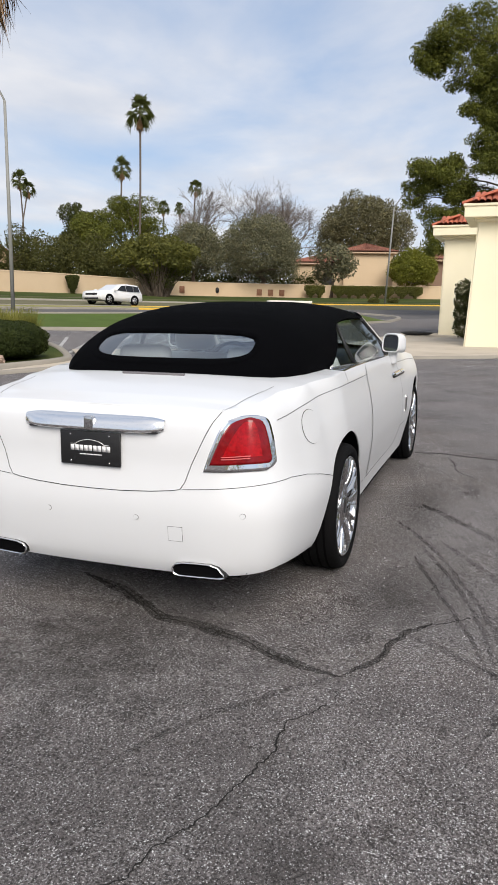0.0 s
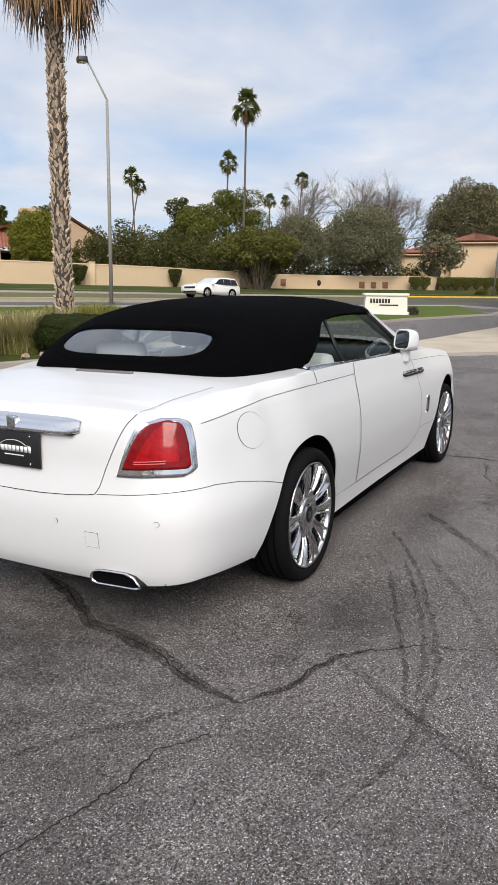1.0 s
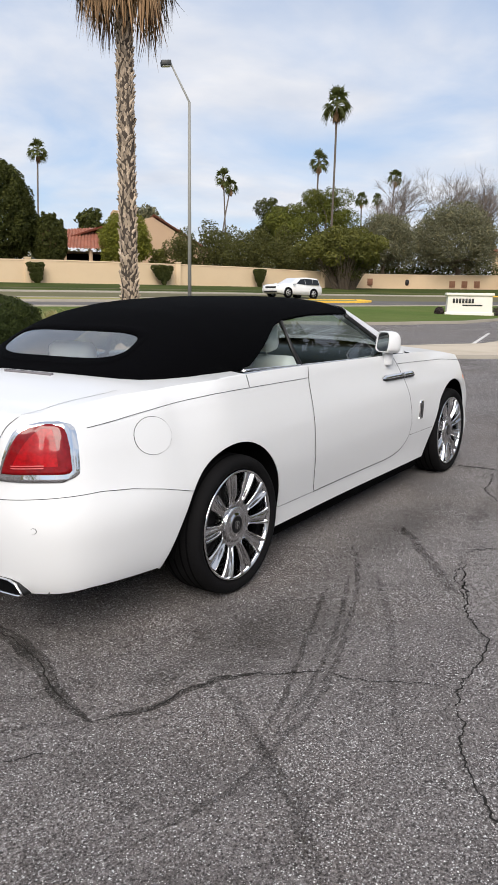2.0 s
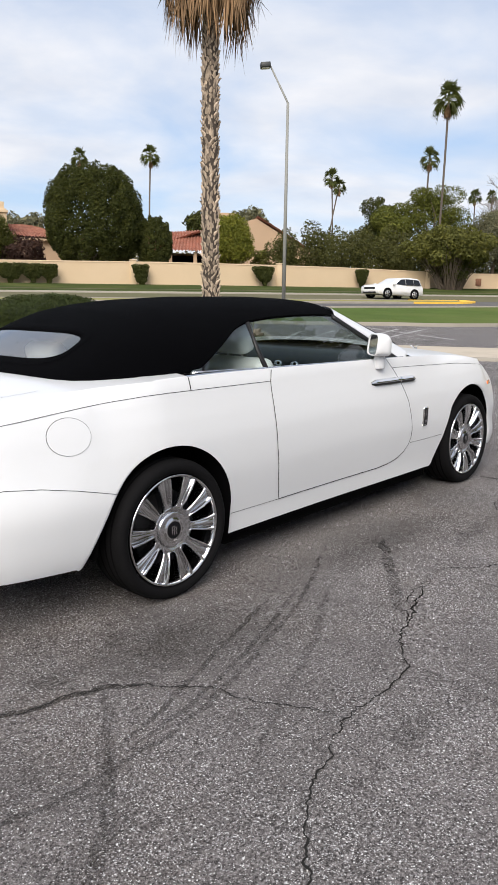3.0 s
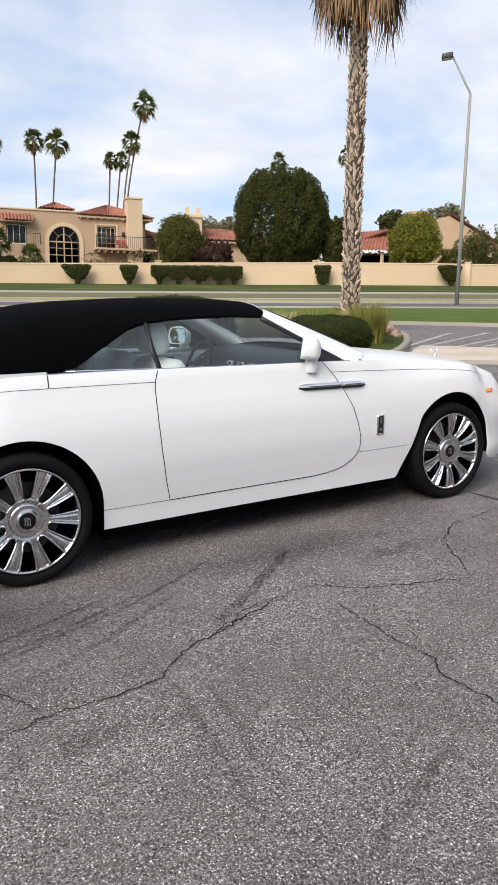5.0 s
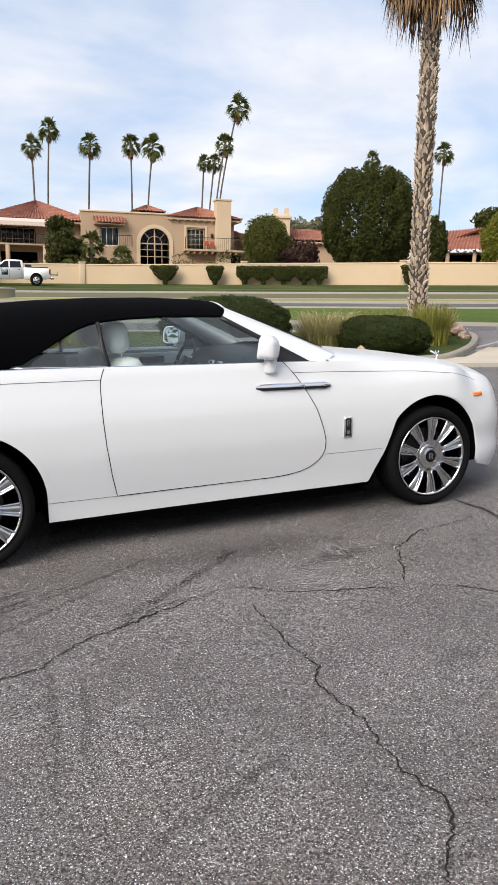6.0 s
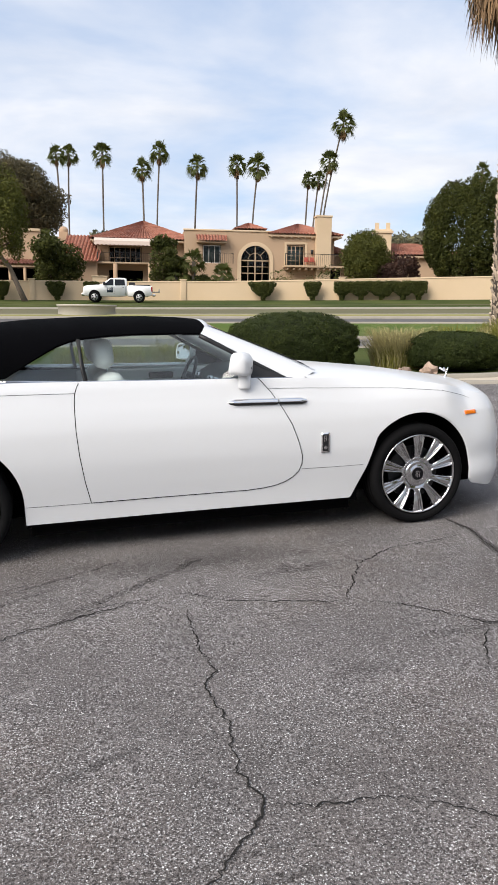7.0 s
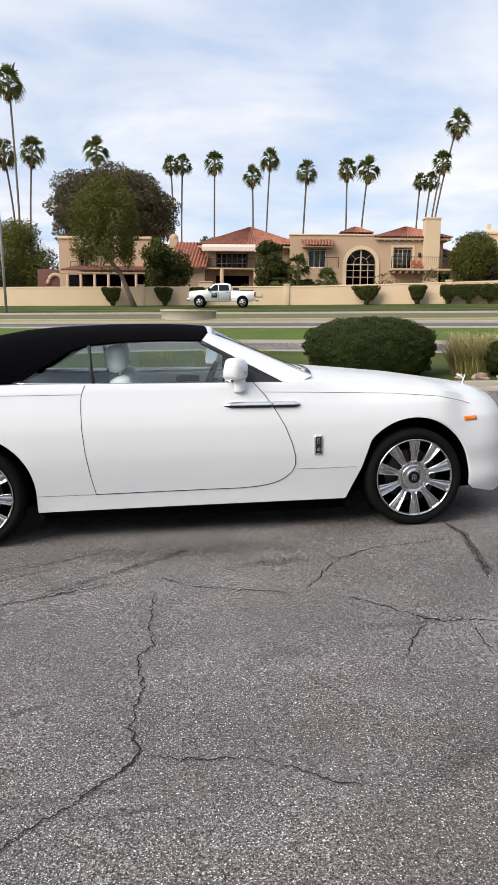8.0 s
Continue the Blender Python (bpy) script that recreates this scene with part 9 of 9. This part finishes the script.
def crack(pts, width, material, label, seed, jag=0.0058, lift=0.0042, fade=True, step=0.011, name="crack"):
    """A wandering line on the lot, thick and thin in turns."""
    g = np.random.default_rng(seed)
    fine = []
    for (xa, ya), (xb, yb) in zip(pts, pts[1:]):
        L = math.hypot(xb - xa, yb - ya)
        n = max(2, int(L / step))
        for i in range(n):
            fine.append(Vector((xa + (xb - xa) * i / n, ya + (yb - ya) * i / n, 0)))
    fine.append(Vector((*pts[-1], 0)))
    wob, wn_ = 0.0, 0.5
    path = []
    for i, p in enumerate(fine):
        d = (fine[min(i + 1, len(fine) - 1)] - fine[max(i - 1, 0)]).normalized()
        wob = 0.76 * wob + g.normal() * jag
        path.append(p + Vector((-d.y, d.x, 0)) * wob)
    rows = []
    for i, p in enumerate(path):
        d = (path[min(i + 1, len(path) - 1)] - path[max(i - 1, 0)]).normalized()
        f = i / (len(path) - 1)
        wn_ = 0.88 * wn_ + 0.12 * g.random() + 0.035 * g.normal()
        w_ = width * (0.06 + 1.7 * max(0.0, wn_ - 0.25) + 0.6 * g.random() if width < 0.02 else 0.5 + 1.0 * wn_) * (min(1, 6 * f + 0.15, 6 * (1 - f) + 0.15) if fade else 1) / 2
        o = Vector((-d.y, d.x, 0)) * w_
        rows.append([LOT @ (p + q + Vector((0, 0, lift + ground(p.x, p.y) - SLOPE * p.x + 0.0015))) for q in (-o, o)])
    bm = sheet(rows)
    return tagged(part(name, bm, material), label, "crack", group="cracks in the asphalt", kind="structure")


TAR_A = [(-0.62, 0.39), (-0.76, 0.07), (-1.0, -0.28), (-1.01, -0.44), (-1.09, -0.73), (-1.21, -0.95), (-1.25, -1.11), (-1.26, -1.22)]
CRACK_A = [(-1.25, -1.22), (-1.08, -1.33), (-0.92, -1.36), (-0.75, -1.42), (-0.64, -1.52), (-0.5, -1.71), (-0.45, -1.84), (-0.39, -1.99), (-0.29, -2.15), (-0.3, -2.23)]
CRACK_B = [(-1.28, -1.22), (-1.46, -1.22), (-1.69, -1.09), (-1.83, -1.1), (-2.0, -1.06), (-2.16, -1.02), (-2.36, -0.93), (-2.51, -0.87), (-3.0, -0.7)]
CRACK_E = [(-1.2, -2.75), (-0.79, -2.44), (-0.68, -2.36), (-0.54, -2.32), (-0.3, -2.23), (-0.19, -2.22), (0.0, -2.22), (0.18, -2.19), (0.24, -2.14), (0.42, -2.0), (0.56, -1.97), (0.82, -1.86), (1.16, -1.76), (1.28, -1.77), (1.44, -1.91), (1.75, -2.04), (2.06, -2.13)]
CRACK_J = [(2.06, -2.13), (2.17, -1.91), (2.34, -1.63), (2.67, -1.4), (3.04, -1.34), (3.25, -1.31)]
CRACK_H = [(1.22, -1.93), (1.22, -2.07), (1.2, -2.36), (1.22, -2.66), (1.16, -2.74), (1.18, -3.2), (1.14, -3.4), (1.2, -3.54), (1.06, -3.68), (0.98, -3.79), (0.87, -3.87), (0.79, -3.96), (0.4, -4.25)]
CRACK_I = [(1.17, -3.54), (1.28, -3.57), (1.36, -3.59), (1.49, -3.61), (1.55, -3.62), (1.62, -3.66), (1.68, -3.68), (1.77, -3.75), (1.84, -3.8), (1.95, -3.84)]
DARK = "thin dark jagged crack in the asphalt"
for k, pts in enumerate((CRACK_A, CRACK_B, CRACK_E[:13], CRACK_J, CRACK_H, CRACK_I, CRACK_E[12:])):
    crack(pts, (0.007, 0.0065, 0.0078, 0.0095, 0.0072, 0.0075, 0.011)[k], M_CRACK, DARK, 1000 + k)
for k, pts in enumerate(([(1.14, -1.76), (0.8, -1.83), (0.49, -1.99)], [(2.58, -2.63), (2.48, -2.78), (2.39, -2.89), (2.36, -2.97)], [(2.79, -2.7), (2.77, -2.89), (2.78, -2.98)], [(2.1, -2.11), (2.29, -2.24), (2.43, -2.38), (2.53, -2.48), (2.6, -2.58), (2.71, -2.62), (2.83, -2.62), (2.94, -2.66), (3.6, -2.8)])):
    crack(pts, (0.006, 0.006, 0.006, 0.009)[k], M_CRACK, DARK, 1020 + k)
crack(TAR_A, 0.068, M_SEAL, "dark band of crack sealer on the asphalt", 1040, 0.0028, 0.0039, name="sealed_seam")
crack(CRACK_A[:5], 0.034, M_SEAL, "dark band of crack sealer on the asphalt", 1041, 0.003, 0.0037, name="sealed_seam")
crack(TAR_A, 0.008, M_CRACK, DARK, 1042, 0.003, 0.0046)
for k, (pts, w_) in enumerate((([(1.46, -1.23), (0.95, -1.63), (0.73, -1.79), (0.58, -1.92)], 0.06), ([(-0.93, -1.61), (-1.06, -1.81), (-1.22, -2.06), (-1.38, -2.2), (-1.47, -2.32)], 0.05), ([(3.35, -0.9), (3.38, -1.2), (3.27, -1.68), (3.16, -2.08)], 0.05))):
    crack(pts, w_, M_SEAL if k == 2 else M_ARC if k == 0 else M_MARK, "dark sealed seam in the asphalt", 1050 + k, 0.004, 0.0034 + 0.00004 * k, name="sealed_seam")
crack([(3.35, -0.9), (3.38, -1.2), (3.27, -1.68), (3.16, -2.08)], 0.007, M_CRACK, DARK, 1060, 0.003, 0.0046)
MARKS = ([(1.14, -1.04), (0.69, -1.29), (0.42, -1.43), (0.05, -1.58), (-0.29, -1.7), (-0.58, -1.79), (-0.83, -1.83), (-1.03, -1.84), (-1.25, -1.84), (-1.46, -1.8), (-1.7, -1.72)], [(0.3, -1.31), (-0.16, -1.48), (-0.47, -1.6), (-0.77, -1.71), (-1.0, -1.77)], [(0.51, -1.34), (0.02, -1.54), (-0.37, -1.68), (-0.69, -1.76), (-0.96, -1.8)], [(-1.26, -1.2), (-1.5, -0.98), (-1.78, -0.75), (-2.1, -0.6)], [(-1.4, -2.35), (-1.75, -2.2), (-2.2, -1.75), (-2.5, -1.3)], [(0.21, -2.24), (0.17, -2.57), (0.14, -2.84), (0.11, -3.03)], [(0.32, -2.29), (0.29, -2.61), (0.22, -2.91)], [(-0.7, -2.14), (-0.41, -2.0), (0.11, -1.76), (0.64, -1.44)], [(-1.16, -2.0), (-0.92, -1.65), (-0.78, -1.4)], [(0.88, -3.11), (0.66, -3.2), (0.46, -3.29), (0.26, -3.36)], [(0.6, -3.8), (0.75, -3.78), (0.92, -3.74), (1.1, -3.73), (1.28, -3.72)], [(0.95, -3.85), (1.07, -3.84), (1.28, -3.84)])
for k, pts in enumerate(MARKS):
    crack(pts, 0.026 if k < 3 else 0.034, M_ARC if k < 3 else M_MARK, "faint dark tyre mark on the asphalt", 1070 + k, 0.003, 0.0026 + 0.00004 * k, name="tyre_mark")


STAINS = [(-0.2, -2.43, 0.2, 0.12, 20), (-1.28, 0.2, 0.2, 0.1, 60), (-1.57, -0.28, 0.07, 0.05, 0), (1.86, -2.84, 0.26, 0.1, -10), (2.35, -3.7, 0.4, 0.16, 35), (2.45, -2.62, 0.5, 0.07, 5), (1.95, -1.6, 0.5, 0.12, 10), (-2.3, -1.3, 0.5, 0.16, -40), (4.2, -2.6, 0.7, 0.3, 20), (6.5, -2.0, 1.2, 0.5, 10), (9.5, -3.0, 1.6, 0.5, -5), (5.5, -4.5, 1.2, 0.4, 30)]
for k, (x, y, a, b, rz) in enumerate(STAINS):
    bm = bmesh.new()
    bm.faces.new([bm.verts.new((1.2 * math.cos(j * math.tau / 20), 1.2 * math.sin(j * math.tau / 20), 0)) for j in range(20)])
    ob = part("stain", bm, M_STAIN, smooth=False)
    ob.matrix_world = LOT @ pose(x, y, 0.0024 + 0.00006 * k, 0, 0, rz) @ Matrix.Diagonal((a, b, 1, 1))
    tagged(ob, "dark worn oil stain on the asphalt", "stain", "stains on the asphalt", "structure")
M_BROWN = stain_mat("brown_dirt_film", 0.3, True, (0.036, 0.031, 0.025))
# brown dirt; the film along the sill also deepens the car's shade
for k, (x, y, a, b, rz) in enumerate(((-1.35, -0.05, 0.8, 1.1, 15), (-0.3, -1.35, 0.9, 0.4, -20), (1.5, -1.25, 1.1, 0.32, -4), (-2.1, -2.3, 0.8, 0.5, 40))):
    bm = bmesh.new()
    bm.faces.new([bm.verts.new((1.2 * math.cos(j * math.tau / 24), 1.2 * math.sin(j * math.tau / 24), 0)) for j in range(24)])
    ob = part("stain", bm, M_BROWN, smooth=False)
    ob.matrix_world = LOT @ pose(x, y, 0.0032 + 0.00005 * k, 0, 0, rz) @ Matrix.Diagonal((a, b, 1, 1))
    tagged(ob, "wide brown dirt stain on the asphalt", "stain", "stains on the asphalt", "structure")
# two broad films that darken the asphalt behind the car
M_WIDE = stain_mat("wide_dark_film", 0.2, True, (0.04, 0.037, 0.034))
for k, (x, y, a, b, rz) in enumerate(((-2.3, -0.7, 1.7, 1.9, 20), (-1.7, 1.6, 1.5, 1.2, 0))):
    bm = bmesh.new()
    bm.faces.new([bm.verts.new((1.2 * math.cos(j * math.tau / 32), 1.2 * math.sin(j * math.tau / 32), 0)) for j in range(32)])
    ob = part("stain", bm, M_WIDE, smooth=False)
    ob.matrix_world = LOT @ pose(x, y, 0.0039 + 0.00004 * k, 0, 0, rz) @ Matrix.Diagonal((a, b, 1, 1))
    tagged(ob, "wide darker patch of the asphalt", "stain", "stains on the asphalt", "structure")
# trees that close the lot behind the walk
hedge_row("far_trees", [(-34, 6), (-30, -14), (-20, -28), (-4, -36), (14, -38), (30, -36), (44, -30)], 7.5, 3.0, "row of trees along the far side of the lot", M_LEAF, 807, 420, 0.32)
for x, y, zt, w_ in ((29, -10, 14, 9), (38, -13, 15, 10), (22, -15, 15, 10), (14, -13, 13, 9), (34, -21, 15, 11), (24, -26, 13, 11)):
    tree("broadleaf_tree", x, y, 3.0, zt, w_, "broad green tree along the far side of the lot", M_LEAF, 11000, 0.26, 26, shell=0.4, dome=-2, group="trees round the lot")
